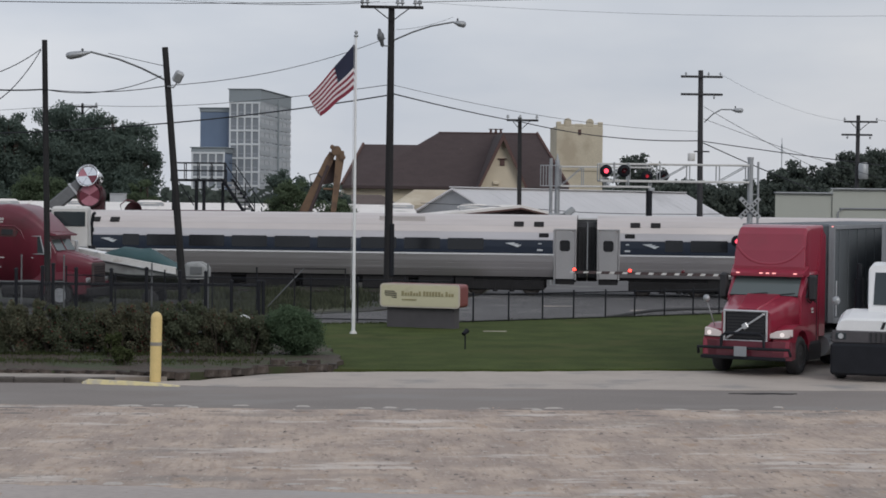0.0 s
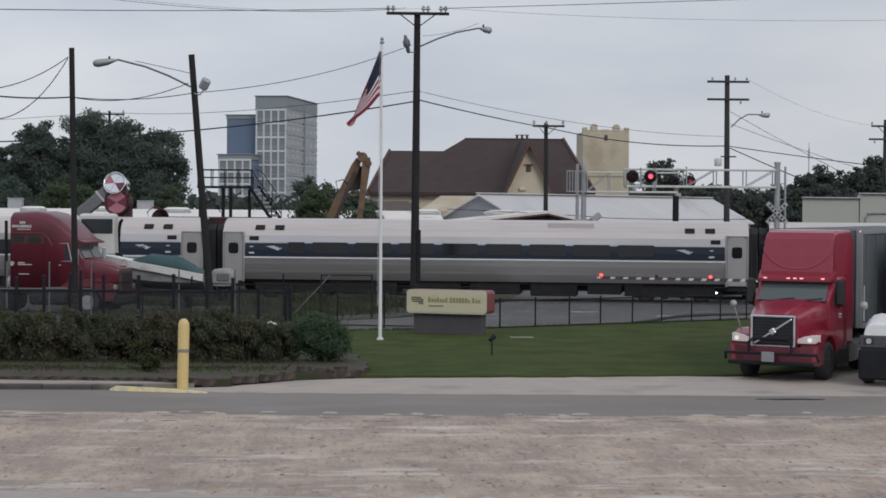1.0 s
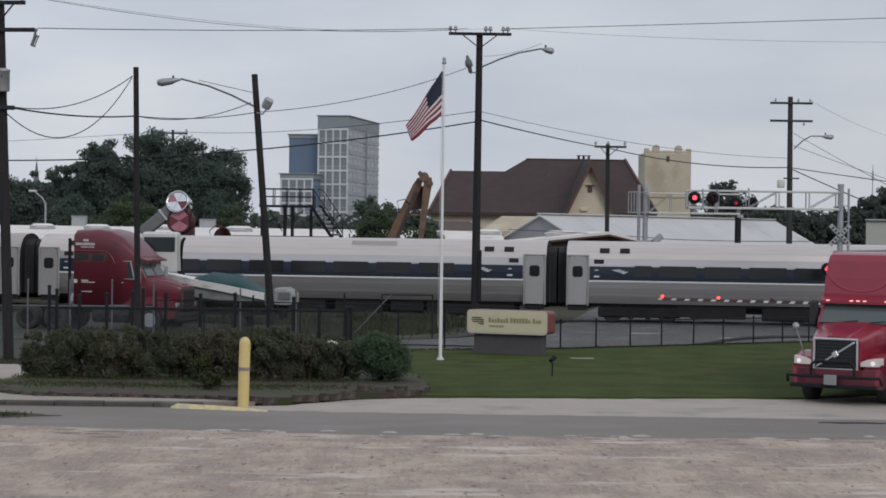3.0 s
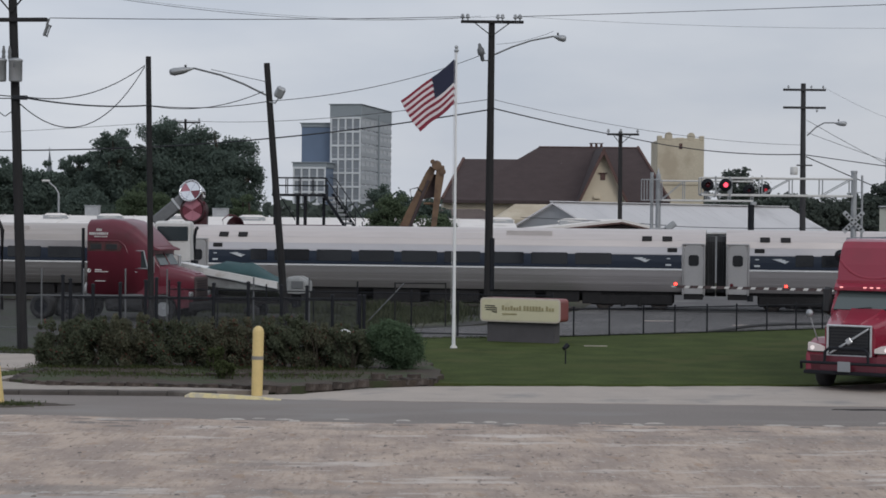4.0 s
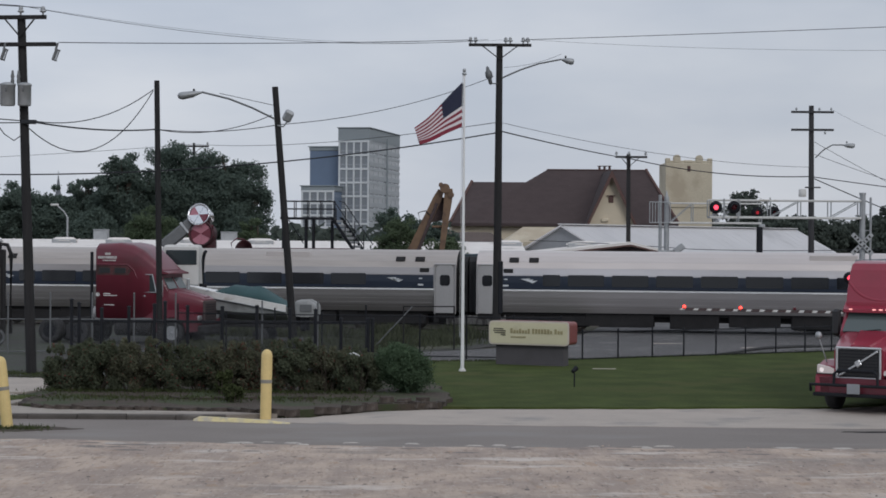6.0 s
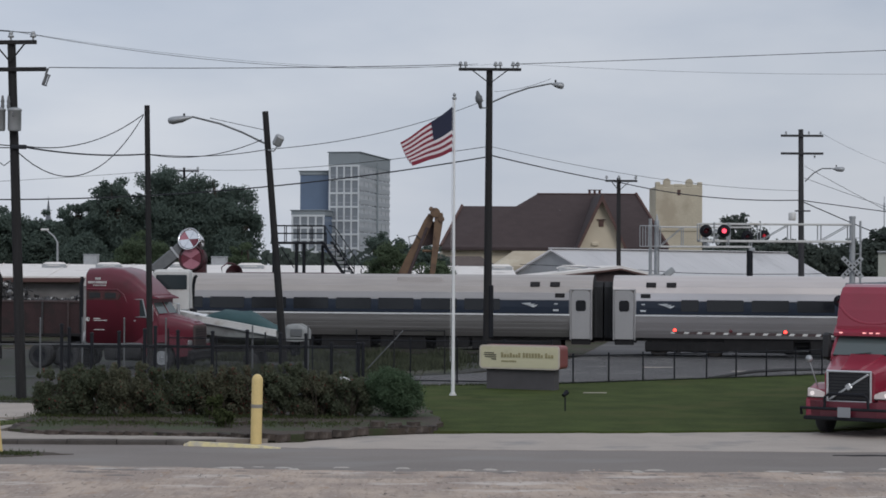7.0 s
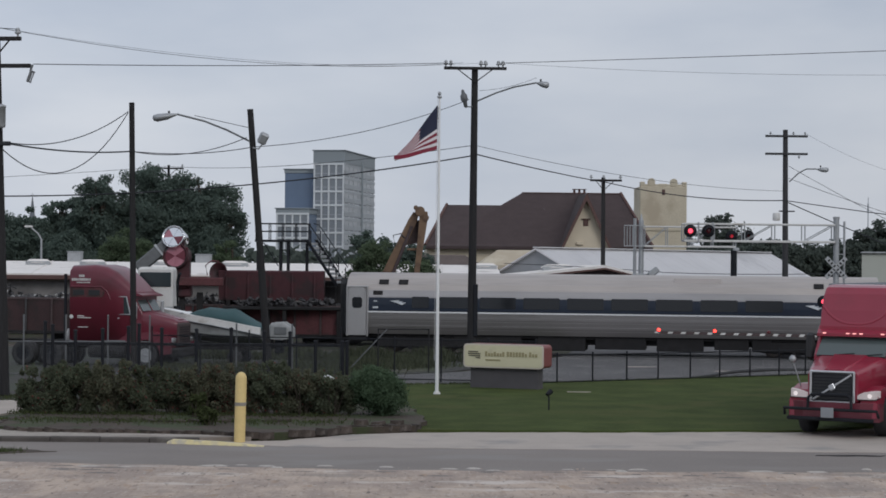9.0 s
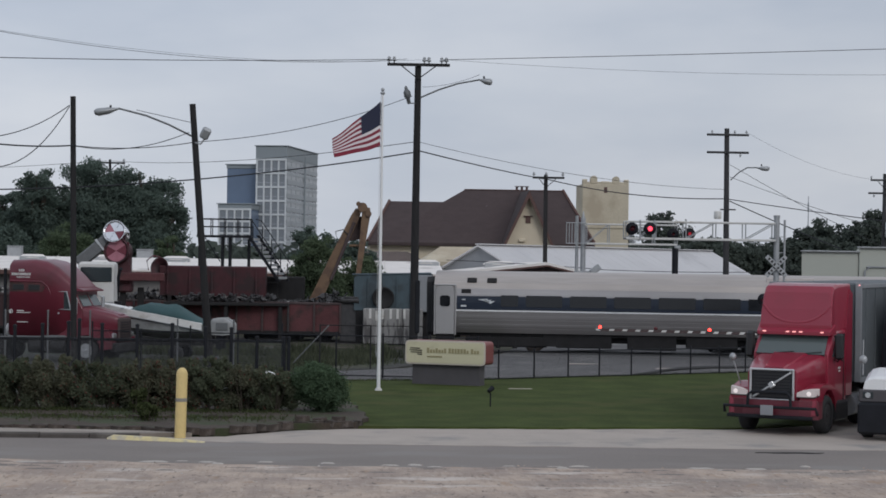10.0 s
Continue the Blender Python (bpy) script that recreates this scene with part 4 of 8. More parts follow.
    if side_cols:
        part("riser", Shape().box(w + 0.25, d * 0.55, z_top / 2 - 1, 0.5, 0.9, z_top - 2, 0.05), M_OFFICE_GREY, h, "dark vertical riser on the side")
    return h


office(-25.2, 602, -11.6, 10.0, 45, 4.6, 38.9, 4.2, 4, 7, M_OFFICE_GLASS, "tall office tower with pale frame grid and grey top", 7)
office(-34.6, 608, -11.6, 10.5, 24, 20, 33.2, 1.2, 0, 3, M_OFFICE_BLUE, "blue glass office block beside the pale tower")
office(-36.3, 594, -11.6, 10.6, 14, 4.0, 20.4, 1.6, 4, 4, M_OFFICE_BLUE, "lower glazed wing with pale frames before the blue block")


def metal_barn():
    """A long narrow shed with ribbed metal roofing, turned away to the right."""
    a = math.degrees(math.atan2(27, 20))
    h = thing("metal_barn", "long grey metal shed with a pitched metal roof", "barn", pose(9.0, 120, 0, 0, 0, a))
    n, w, ridge, eave = 33.6, 3.6, 5.32, 3.5
    part("wall", Shape().prism([(-w + 0.25, 0), (w - 0.25, 0), (w - 0.25, eave), (0, ridge - 0.12), (-w + 0.25, eave)], 0.15, n - 0.2, "x"), M_GREY_WALL, h)
    for sgn in (-1, 1):
        part("roof", Shape().prism([(0, ridge), (sgn * w, eave - 0.05), (sgn * w, eave - 0.15), (0, ridge - 0.1)], -0.2, n, "x"), M_METAL_ROOF, h)
        for k in range(28):
            part("roof_rib", Shape().prism([(0, ridge + 0.005), (sgn * w, eave - 0.045), (sgn * w, eave - 0.06), (0, ridge - 0.01)], k * 1.22, k * 1.22 + 0.03, "x"), M_METAL_ROOF, h)
    part("ridge_cap", Shape().box(n / 2 - 0.1, 0, ridge + 0.05, n + 0.2, 0.4, 0.07, 0.02), M_METAL_ROOF, h)


metal_barn()


M_GREY_DARK = material("pale_grey_block_wall", (0.215, 0.205, 0.20), 0.9, vary=0.18, scale=1.2, bump=0.2, spots=(0.14, 0.13, 0.127), spot_at=0.6, spot_scale=0.6)


def low_white_roof():
    h = thing("warehouse", "long low brick warehouse with a white membrane roof", "warehouse")
    part("wall", Shape().box(-18, 119, 1.65, 48, 13.4, 3.3, 0.02), M_GREY_DARK, h)
    part("roof", Shape().prism([(111.8, 3.35), (111.8, 3.52), (119, 4.22), (126.2, 3.52), (126.2, 3.35), (119, 4.0)], -42.3, 6.4, "x"), M_ROOF_WHITE, h)
    for i in range(12):
        part("roof_seam", Shape().prism([(111.9, 3.535), (119, 4.235), (119, 4.26), (111.9, 3.56)], -41 + i * 4.0, -40.94 + i * 4.0, "x"), M_ROOF_WHITE, h)
    part("parapet", Shape().box(-18, 111.6, 3.3, 48.5, 0.3, 0.26, 0.03), M_BROWN_TRIM, h)
    g = thing("gabled_store", "low dark brick store with a shallow white gable roof", "store building")
    part("wall", Shape().prism([(6.9, 0), (14.3, 0), (14.3, 3.6), (12.2, 4.0), (6.9, 3.45)], 110.4, 124, "y"), M_BRICK_DARK, g)
    part("roof", Shape().prism([(5.9, 3.42), (12.2, 4.14), (12.2, 4.3), (5.9, 3.56)], 110.0, 125, "y"), M_ROOF_WHITE, g)
    part("roof", Shape().prism([(12.2, 4.14), (14.8, 3.55), (14.8, 3.7), (12.2, 4.3)], 110.0, 125, "y"), M_ROOF_WHITE, g)
    part("bargeboard", Shape().prism([(5.9, 3.3), (12.2, 4.05), (14.8, 3.44), (14.8, 3.55), (12.2, 4.15), (5.9, 3.42)], 109.92, 109.99, "y"), M_BROWN_TRIM, g)


low_white_roof()


def roof_vent(x, y, z, length):
    v = thing("roof_ventilator", "white rounded roof ventilator", "ventilator", pose(x, y, z), "roof ventilators")
    n = 10
    rings = []
    for k in range(7):
        u = -1 + 2 * k / 6
        r = 0.23 * math.sqrt(max(0.05, 1 - abs(u) ** 6))
        rings.append([(u * length / 2, 0.35 * r / 0.26 * math.cos(math.pi * i / (n - 1)), 0.1 + 1.0 * r * math.sin(math.pi * i / (n - 1))) for i in range(n)])
    part("hood", Shape().loft(rings, True), M_ROOF_WHITE, v)
    part("base", Shape().box(0, 0, 0.05, length * 0.9, 0.6, 0.3, 0.02), M_GALV, v)


for x, y, z, n in ((-18.2, 117, 4.02, 1.7), (-9.6, 117, 4.02, 1.8), (-14.0, 117.5, 4.05, 1.2), (5.55, 117, 4.02, 1.7), (9.95, 116, 4.0, 2.0), (-21.5, 117, 4.02, 1.6), (-26, 117, 4.02, 1.6)):
    roof_vent(x, y, z, n)
solid("roof_box", Shape().box(-11.85, 120.5, 4.4, 0.95, 0.9, 0.6, 0.04).box(-11.85, 120.5, 4.72, 1.0, 1.0, 0.06, 0.02), M_GALV, "grey metal plant box on the warehouse roof", "plant box", group="roof plant")
solid("roof_box", Shape().box(-19.85, 120.5, 4.45, 0.85, 0.9, 0.7, 0.04).box(-19.85, 120.5, 4.82, 0.9, 1.0, 0.06, 0.02), M_GALV, "grey metal plant box on the warehouse roof", "plant box", group="roof plant")


def beige_building():
    h = thing("beige_building", "low beige panelled building with a flat parapet", "building")
    part("wall", Shape().prism([(25.8, 105), (29.0, 105), (32.2, 117), (29.0, 117)], 0, 5.12, "z"), M_BEIGE_WALL, h)
    part("wall", Shape().prism([(29.0, 104.9), (55, 104.9), (58, 117.1), (32.2, 117.1)], 0, 5.36, "z"), M_BEIGE_WALL, h)
    part("coping", Shape().box(27.4, 104.95, 5.14, 3.3, 0.3, 0.08, 0.02), M_GALV, h)
    part("coping", Shape().box(42, 104.85, 5.39, 26.2, 0.3, 0.08, 0.02), M_GALV, h)
    part("ledge", Shape().box(42, 104.84, 4.3, 25.2, 0.1, 0.08, 0.02), M_GREY_WALL, h)
    part("downpipe", Shape().pipe([(29.3, 104.8, 0.1), (29.3, 104.8, 4.1), (29.6, 104.8, 4.3)], 0.04), M_GREY_WALL, h)
    for x in (33, 37.5, 42, 46.5, 51):
        part("panel_joint", Shape().box(x, 104.88, 2.6, 0.05, 0.06, 5.1), M_GREY_WALL, h)
    part("roof", Shape().prism([(29.3, 105.3), (54.6, 105.3), (57.4, 116.7), (32.3, 116.7)], 5.3, 5.42, "z"), M_ROOF_WHITE, h)
    part("vent_pipe", Shape().tube((33.4, 107, 5.3), (33.4, 107, 6.1), 0.07).tube((33.4, 107, 6.1), (33.15, 107, 6.25), 0.07), M_GALV, h)


beige_building()
solid("church_spire", Shape().lathe([(1.05, 0.0), (1.05, 10.6), (1.15, 10.7), (0.82, 11.0), (0.1, 17.0), (0.04, 17.1), (0.03, 18.0)], 8, m=pose(-75.05, 401, 0)).box(-75.05, 401, 17.6, 0.5, 0.06, 0.06), M_GREY_DUSK,
      "slim dark grey church spire beyond the trees", "spire")
solid("radio_mast", Shape().tube((149.3, 600, 0), (149.3, 600, 26), 0.3, 0.1, 6).box(149.3, 600, 22.5, 0.45, 0.45, 3.0, 0.05), M_OFFICE_SIDE, "thin lattice radio mast far off", "mast")


# ---- trees ----
def leaf_cloud(s, blobs, count, size, rnd, flat=0.75):
    """Small bent leaf sprays on and in the shells of ellipsoids."""
    weight = [b[3] * b[4] for b in blobs]
    for _ in range(count):
        x, y, z, rx, rz = rnd.choices(blobs, weight)[0]
        d = Vector((rnd.gauss(0, 1), rnd.gauss(0, 1), rnd.gauss(0, 1))).normalized()
        lump = 0.9 + 0.34 * noise.noise(Vector((x + d.x * 1.7, y + d.y * 1.7, z + d.z * 1.7)) * 1.1)
        r = lump * (1 - 0.5 * rnd.random() ** 1.8)
        c = Vector((x + d.x * rx * r, y + d.y * rx * r, z + d.z * rz * r))
        k = size * rnd.uniform(0.55, 1.3)
        q = Euler((rnd.uniform(-1.0, 1.0), rnd.uniform(-1.0, 1.0), rnd.uniform(0, 6.28))).to_matrix()
        v = [c + q @ Vector(p) * k for p in ((-0.5, -0.3, 0), (0.0, -0.42, 0.12), (0.5, -0.2, 0), (0.42, 0.35, -0.05), (-0.05, 0.5, 0.1), (-0.5, 0.25, -0.04))]
        s.add(v, [(0, 1, 4, 5), (1, 2, 3, 4)])


def leaf_mass(name, blobs, count, size, seed, mat, parent, label=""):
    """Fine single leaves in the shells of ellipsoids, as one part of kind stuff."""
    g = np.random.default_rng(seed)
    b = np.array(blobs)
    w = b[:, 3] * b[:, 4]
    b = b[g.choice(len(b), count, p=w / w.sum())]
    d = g.normal(size=(count, 3))
    d /= np.linalg.norm(d, axis=1)[:, None]
    q = b[:, :3] * 1.9 + d * 2.4
    lump = 0.9 + 0.13 * (np.sin(q[:, 0] * 1.3 + q[:, 2]) + np.sin(q[:, 1] * 1.7 - q[:, 2] * 1.1) * np.sin(q[:, 2] * 1.9 + q[:, 0] * 0.6))
    r = lump * (1 - 0.62 * g.random(count) ** 1.5) + 0.1 * g.normal(size=count)
    c = b[:, :3] + d * (b[:, [3, 3, 4]] * r[:, None])
    k = size * g.uniform(0.35, 0.75, count)
    a = g.uniform(0, 6.2832, count)
    n = d + g.normal(size=(count, 3)) * 0.9 + np.array((0, 0, 0.25))
    u = np.cross(n, np.stack([np.cos(a), np.sin(a), np.sin(3 * a)], 1))
    u *= (k / np.linalg.norm(u, axis=1))[:, None]
    v = np.cross(n, u)
    v *= (k * 0.75 / np.linalg.norm(v, axis=1))[:, None]
    me = bpy.data.meshes.new(name)
    me.from_pydata(np.stack([c - u, c + v, c + u, c - v], 1).reshape(-1, 3), [], np.arange(count * 4).reshape(-1, 4))
    me.materials.append(mat)
    return tagged(part(name, me, mat, parent, label), kind="stuff")


def tree(x, y, trunk, blobs, count, size, mat, label, seed, base=0.0, group="trees", fine=1.0):
    rnd = random.Random(seed)
    t = thing("tree", label, "tree", pose(x, y, base), group)
    s = Shape()
    top = max(b[2] for b in blobs)
    r = trunk
    pts = [Vector((0, 0, -0.2)), Vector((0.1, 0, top * 0.22)), Vector((-0.08, 0.1, top * 0.42))]
    s.tube(pts[0], pts[1], r * 1.25, r * 0.95, 9).tube(pts[1], pts[2], r * 0.95, r * 0.75, 9)
    for b in blobs[::8]:
        end = Vector((b[0], b[1], b[2] + b[4] * 0.3))
        mid = pts[2].lerp(end, 0.5) + Vector((rnd.uniform(-0.3, 0.3), rnd.uniform(-0.3, 0.3), 0.3))
        s.tube(pts[2], mid, r * 0.55, r * 0.35, 7).tube(mid, end, r * 0.35, r * 0.1, 7)
        for _ in range(3):
            e = end + Vector((rnd.uniform(-1, 1) * b[3] * 0.8, rnd.uniform(-1, 1) * b[3] * 0.8, rnd.uniform(-0.2, 0.7) * b[4]))
            s.tube(mid, e, r * 0.22, r * 0.06, 5)
    part("trunk", s, M_BARK, t)
    leaf_mass("crown", blobs, int(count * fine * 2.2), size * 0.8 / math.sqrt(fine), seed, mat, t)
    return t


def crown_blobs(w, h, low, n, rnd, deep=None):
    """Many small overlapping clumps that make one uneven crown of width w from low to h, over a few large inner ones."""
    deep = deep or w * 0.6
    out = []
    mid = (h + low) / 2
    for _ in range(5):
        rr = 0.3 * w
        out.append((rnd.uniform(-0.14, 0.14) * w, rnd.uniform(0.0, 0.1) * w, mid + rnd.uniform(-0.2, 0.1) * (h - low), rr, min(rr, (h - low) * 0.36)))
    for _ in range(n * 4):
        d = Vector((rnd.gauss(0, 1), rnd.gauss(0, 1), rnd.gauss(0, 1))).normalized() * rnd.uniform(0.4, 0.98)
        rr = rnd.uniform(0.06, 0.135) * w
        z = mid + d.z * ((h - low) / 2 - rr * 0.7)
        squash = 1.0 if z > mid else 0.9
        out.append((d.x * (w / 2 - rr) * squash, d.y * (deep / 2), z, rr, rr * rnd.uniform(0.6, 0.85)))
    return out


R8 = random.Random(8)
for x, y, r, w, h, low, n, count, size, mat, label, seed in (
        (-18.4, 152, 0.45, 10.2, 12.6, 2.0, 34, 17000, 0.33, M_LEAF, "large dark green oak with a broad uneven crown", 21),
        (-16.2, 153, 0.35, 6.4, 11.3, 2.0, 24, 9000, 0.33, M_LEAF, "dark green oak with a rounded crown", 59),
        (-31.6, 152, 0.35, 7.4, 9.7, 0.6, 24, 8000, 0.34, M_LEAF, "dark green tree behind the warehouse", 70),
        (-28.6, 151, 0.35, 6.4, 8.7, 0.6, 24, 8000, 0.34, M_LEAF, "dark green tree behind the warehouse", 71),
        (-14.5, 151, 0.35, 7.6, 11.5, 2.0, 28, 11000, 0.33, M_LEAF, "dark green oak with a rounded crown", 22),
        (-23.3, 151, 0.35, 6.6, 11.7, 1.8, 24, 9000, 0.33, M_LEAF, "dark green tree with a ragged crown", 23),
        (-26.4, 153, 0.35, 5.6, 10.1, 1.2, 22, 6500, 0.34, M_LEAF, "dark green tree behind the warehouse", 24),
        (-34.6, 150, 0.35, 7.0, 10.3, 1.0, 22, 7000, 0.36, M_LEAF, "dark green tree behind the warehouse", 25),
        (-41, 156, 0.4, 9.0, 10.4, 1.0, 20, 5000, 0.42, M_LEAF, "dark green tree behind the warehouse", 26),
        (-29.6, 158, 0.35, 9, 8.3, 0.3, 26, 8000, 0.38, M_LEAF, "dense dark tree behind the warehouse", 27),
        (-37, 163, 0.35, 14, 8.2, 0.3, 26, 8000, 0.42, M_LEAF, "dense dark tree behind the warehouse", 28),
        (-18, 158, 0.35, 14.5, 9.0, 0.3, 30, 12000, 0.38, M_LEAF, "dense dark tree behind the warehouse", 36),
        (-24.6, 147, 0.3, 7.0, 6.8, 0.3, 22, 7000, 0.32, M_LEAF, "dense dark tree behind the warehouse", 39),
        (-13.5, 147, 0.3, 4.6, 7.0, 0.3, 18, 5000, 0.3, M_LEAF, "dense dark tree behind the warehouse", 58),
        (-18.6, 138, 0.2, 6.4, 7.0, 0.6, 22, 8000, 0.26, M_LEAF_LIGHT, "small brighter green tree before the oaks", 29),
        (-11.6, 134, 0.16, 3.0, 6.2, 0.8, 14, 3200, 0.24, M_LEAF_LIGHT, "small bright green tree with a narrow crown", 30),
        (-1.6, 138, 0.25, 5.2, 6.9, 1.2, 18, 4200, 0.32, M_LEAF, "dark green tree behind the machinery", 31),
        (1.2, 142, 0.22, 4.8, 6.3, 1.2, 16, 3200, 0.32, M_LEAF, "dark green tree behind the machinery", 32),
        (0.2, 131, 0.15, 3.8, 5.0, 0.8, 14, 2600, 0.3, M_LEAF, "low dark green tree behind the machinery", 33),
        (-0.9, 110.5, 0.15, 4.6, 6.1, 0.3, 22, 5000, 0.24, M_LEAF_LIGHT, "dense dark tree among the scrapyard machines", 37),
        (1.5, 111.5, 0.15, 3.6, 5.3, 0.3, 16, 3400, 0.24, M_LEAF_LIGHT, "low dark bushy tree among the scrapyard machines", 38),
        (34.6, 229, 0.3, 4.0, 10.2, 1.0, 14, 1600, 0.5, M_LEAF_FAR, "dark green tree beyond the cream tower", 72),
        (39.6, 230, 0.3, 8.6, 11.3, 1.0, 20, 3000, 0.5, M_LEAF_FAR, "dark green tree beyond the cream tower", 34),
        (44.5, 232, 0.3, 9.0, 7.6, 0.6, 20, 2800, 0.55, M_LEAF_FAR, "dark green tree beyond the cream tower", 35)):
    tree(x, y, r, crown_blobs(w, h, low, n, R8), count, size, mat, label, seed, fine=2.3 if y < 160 else 1.3)
for i, (x, h, w) in enumerate(((34, 7.2, 9), (41, 7.2, 9), (47, 7.6, 9), (52, 7.6, 8), (57.3, 8.6, 7), (61, 10.1, 7.5), (62.9, 10.2, 7), (66.4, 11.6, 8), (71, 12.2, 11), (77, 12.5, 11), (83, 11.8, 11), (89, 11, 11))):
    tree(x, 226 + (i % 3) * 5, 0.3, crown_blobs(w * 1.2, h * 1.04, 0.3, 34, R8), 9500, 0.5, M_LEAF_FAR, "dark green tree in the belt beyond the crossing", 40 + i, group="tree belt")
for i in range(13):
    tree(17 + i * 3.5, 213 + (i % 2) * 3, 0.25, crown_blobs(8.5, 6.9 + 0.5 * (i % 3), -0.6, 24, R8), 4600, 0.55, M_LEAF_FAR, "low dense dark tree in the belt beyond the railway", 90 + i, group="tree belt")
far = Shape()
leaf_cloud(far, [(-150 + i * 9 + R8.uniform(-3, 3), 330 + R8.uniform(-20, 30), R8.uniform(1.5, 4), R8.uniform(6, 10), R8.uniform(3, 5.5)) for i in range(38)], 9000, 1.7, R8)
solid("far_woods", far, M_LEAF_FAR, "dark far woods along the skyline", "woods", kind="stuff")


def street_light(x, y, h, reach, name_label):
    p = thing("street_lamp", name_label, "street lamp", pose(x, y, 0), "street lamps")
    part("pole", Shape().tube((0, 0, -0.2), (0, 0, h - 0.8), 0.09, 0.07), M_GALV, p)
    part("arm", Shape().pipe([(0, 0, h - 0.85), (reach * 0.3, 0, h - 0.45), (reach, 0, h)], 0.05), M_GALV, p)
    part("head", Shape().box(reach * 1.15, 0, h + 0.02, 0.55, 0.25, 0.14, 0.05), M_DIRTY_WHITE, p)


street_light(-23.7, 130, 6.5, -0.75, "grey street lamp beyond the warehouse")


# ---- poles and wires ----
def insulator(parent, x, y, z, hang=False, k=1.0):
    sgn = -k if hang else k
    return part("insulator", Shape().lathe([(0.03 * k, 0), (0.03 * k, sgn * 0.07), (0.1 * k, sgn * 0.09), (0.1 * k, sgn * 0.14), (0.05 * k, sgn * 0.17), (0.08 * k, sgn * 0.2), (0.04 * k, sgn * 0.27)], 8), M_GALV, parent, "grey porcelain insulator", at=pose(x, y, z))


def utility_pole(base, top, r0, r1, mat, label, arms=(), turn=0.0, ins=1.0, braced=True):
    """A wooden pole from base to top; arms: (height, reach left, reach right, insulator offsets, hanging)."""
    p = thing("utility_pole", label, "utility pole", pose(base[0], base[1], 0), "utility poles")
    t = Vector(top) - Vector((base[0], base[1], 0))
    part("pole", Shape().tube((0, 0, -0.4), t, r0, r1, 14), mat, p)
    d = Vector((math.cos(radians(turn)), math.sin(radians(turn)), 0))
    for z, left, right, offsets, hang in arms:
        c = t * (z / t.z)
        c = Vector((c.x, c.y - r1 - 0.06, z))
        mid = c + d * (right - left) / 2
        part("crossarm", Shape().box(0, 0, 0, left + right, 0.1, 0.13, 0.012), mat, p, at=Matrix.Translation(mid) @ pose(0, 0, 0, 0, 0, turn))
        for o in offsets:
            q = c + d * o
            insulator(p, q.x, q.y, z + (-0.07 if hang else 0.07), hang, ins)
        if braced and not hang:
            for sgn, reach in ((-1, left), (1, right)):
                e = c + d * sgn * reach * 0.55
                part("brace", Shape().tube(Vector((c.x, c.y, z - 0.62)), e - Vector((0, 0, 0.05)), 0.026, n=6), M_POLE, p)
    return p


def cobra_head(p, foot, tip, head, label="grey cobra-head street light", bulge=0.12):
    """A bracket arm that rises from the pole and a lamp head at its end."""
    f, t, h = Vector(foot), Vector(tip), Vector(head)
    m = f.lerp(t, 0.62) + Vector((0, 0, bulge))
    arm = part("lamp_arm", Shape().pipe([f, f.lerp(m, 0.5) + Vector((0, 0, bulge * 0.35)), m, t], 0.035), M_FENCE_GREY, p, "weathered steel bracket arm")
    d = h - t
    n = 10
    rings = []
    for u, w in ((0, 0.05), (0.15, 0.09), (0.4, 0.17), (0.8, 0.2), (0.95, 0.15), (1.0, 0.06)):
        c = t + d * u
        rings.append([(c.x, c.y + w * math.cos(6.283 * i / n), c.z - w * 0.25 + w * 0.75 * math.sin(6.283 * i / n)) for i in range(n)])
    lamp = part("lamp_head", Shape().loft(rings), M_GALV, arm, label)
    c = t + d * 0.68
    part("photocell", Shape().tube((c.x - d.x * 0.35, c.y, c.z + 0.09), (c.x - d.x * 0.35, c.y, c.z + 0.2), 0.04), M_BLACK, arm)


# main pole with street light
P_MAIN = utility_pole((3.46, 84), (3.51, 84, 12.95), 0.2, 0.14, M_POLE, "tall dark wooden utility pole with a crossarm and street light",
                      [(12.88, 1.36, 1.38, (-1.28, -1.06, 0.26, 0.46, 1.02, 1.22), False)])
cobra_head(P_MAIN, (0.15, -0.1, 11.45), (2.75, -0.2, 12.28), (3.3, -0.2, 12.22))
part("cutout", Shape().lathe([(0.02, -0.36), (0.08, -0.3), (0.09, -0.1), (0.16, 0.0), (0.15, 0.2), (0.09, 0.28), (0.06, 0.42), (0.02, 0.46)], 10, m=pose(-0.4, -0.15, 11.5, 0, -12, 0)).box(-0.2, -0.1, 11.2, 0.4, 0.05, 0.05, 0.01), M_FENCE_GREY, P_MAIN, "grey fuse cutout")
part("cable_cover", Shape().box(0.16, -0.14, 2.3, 0.2, 0.16, 2.3, 0.03), M_BLACK_STEEL, P_MAIN, "black cable cover at the foot")
# leaning pole with street light and floodlight
P_LEAN = utility_pole((-4.56, 72), (-5.40, 72, 10.05), 0.15, 0.115, M_POLE, "leaning dark wooden pole with a street light and floodlight")
cobra_head(P_LEAN, (-0.85, -0.1, 8.85), (-3.55, -0.2, 9.82), (-4.45, -0.2, 9.7))
part("stay", Shape().tube((-0.85, -0.05, 9.35), (-2.9, -0.18, 9.78), 0.012, n=5), M_WIRE, P_LEAN)
flood = part("floodlight", Shape().box(0, 0, 0, 0.34, 0.3, 0.42, 0.06), M_GALV, P_LEAN, "grey floodlight", at=pose(-0.33, -0.2, 8.95, 20, 25, 10))
part("bracket", Shape().pipe([(-0.72, -0.1, 8.6), (-0.5, -0.2, 8.55), (-0.36, -0.2, 8.75)], 0.03), M_GALV, P_LEAN)
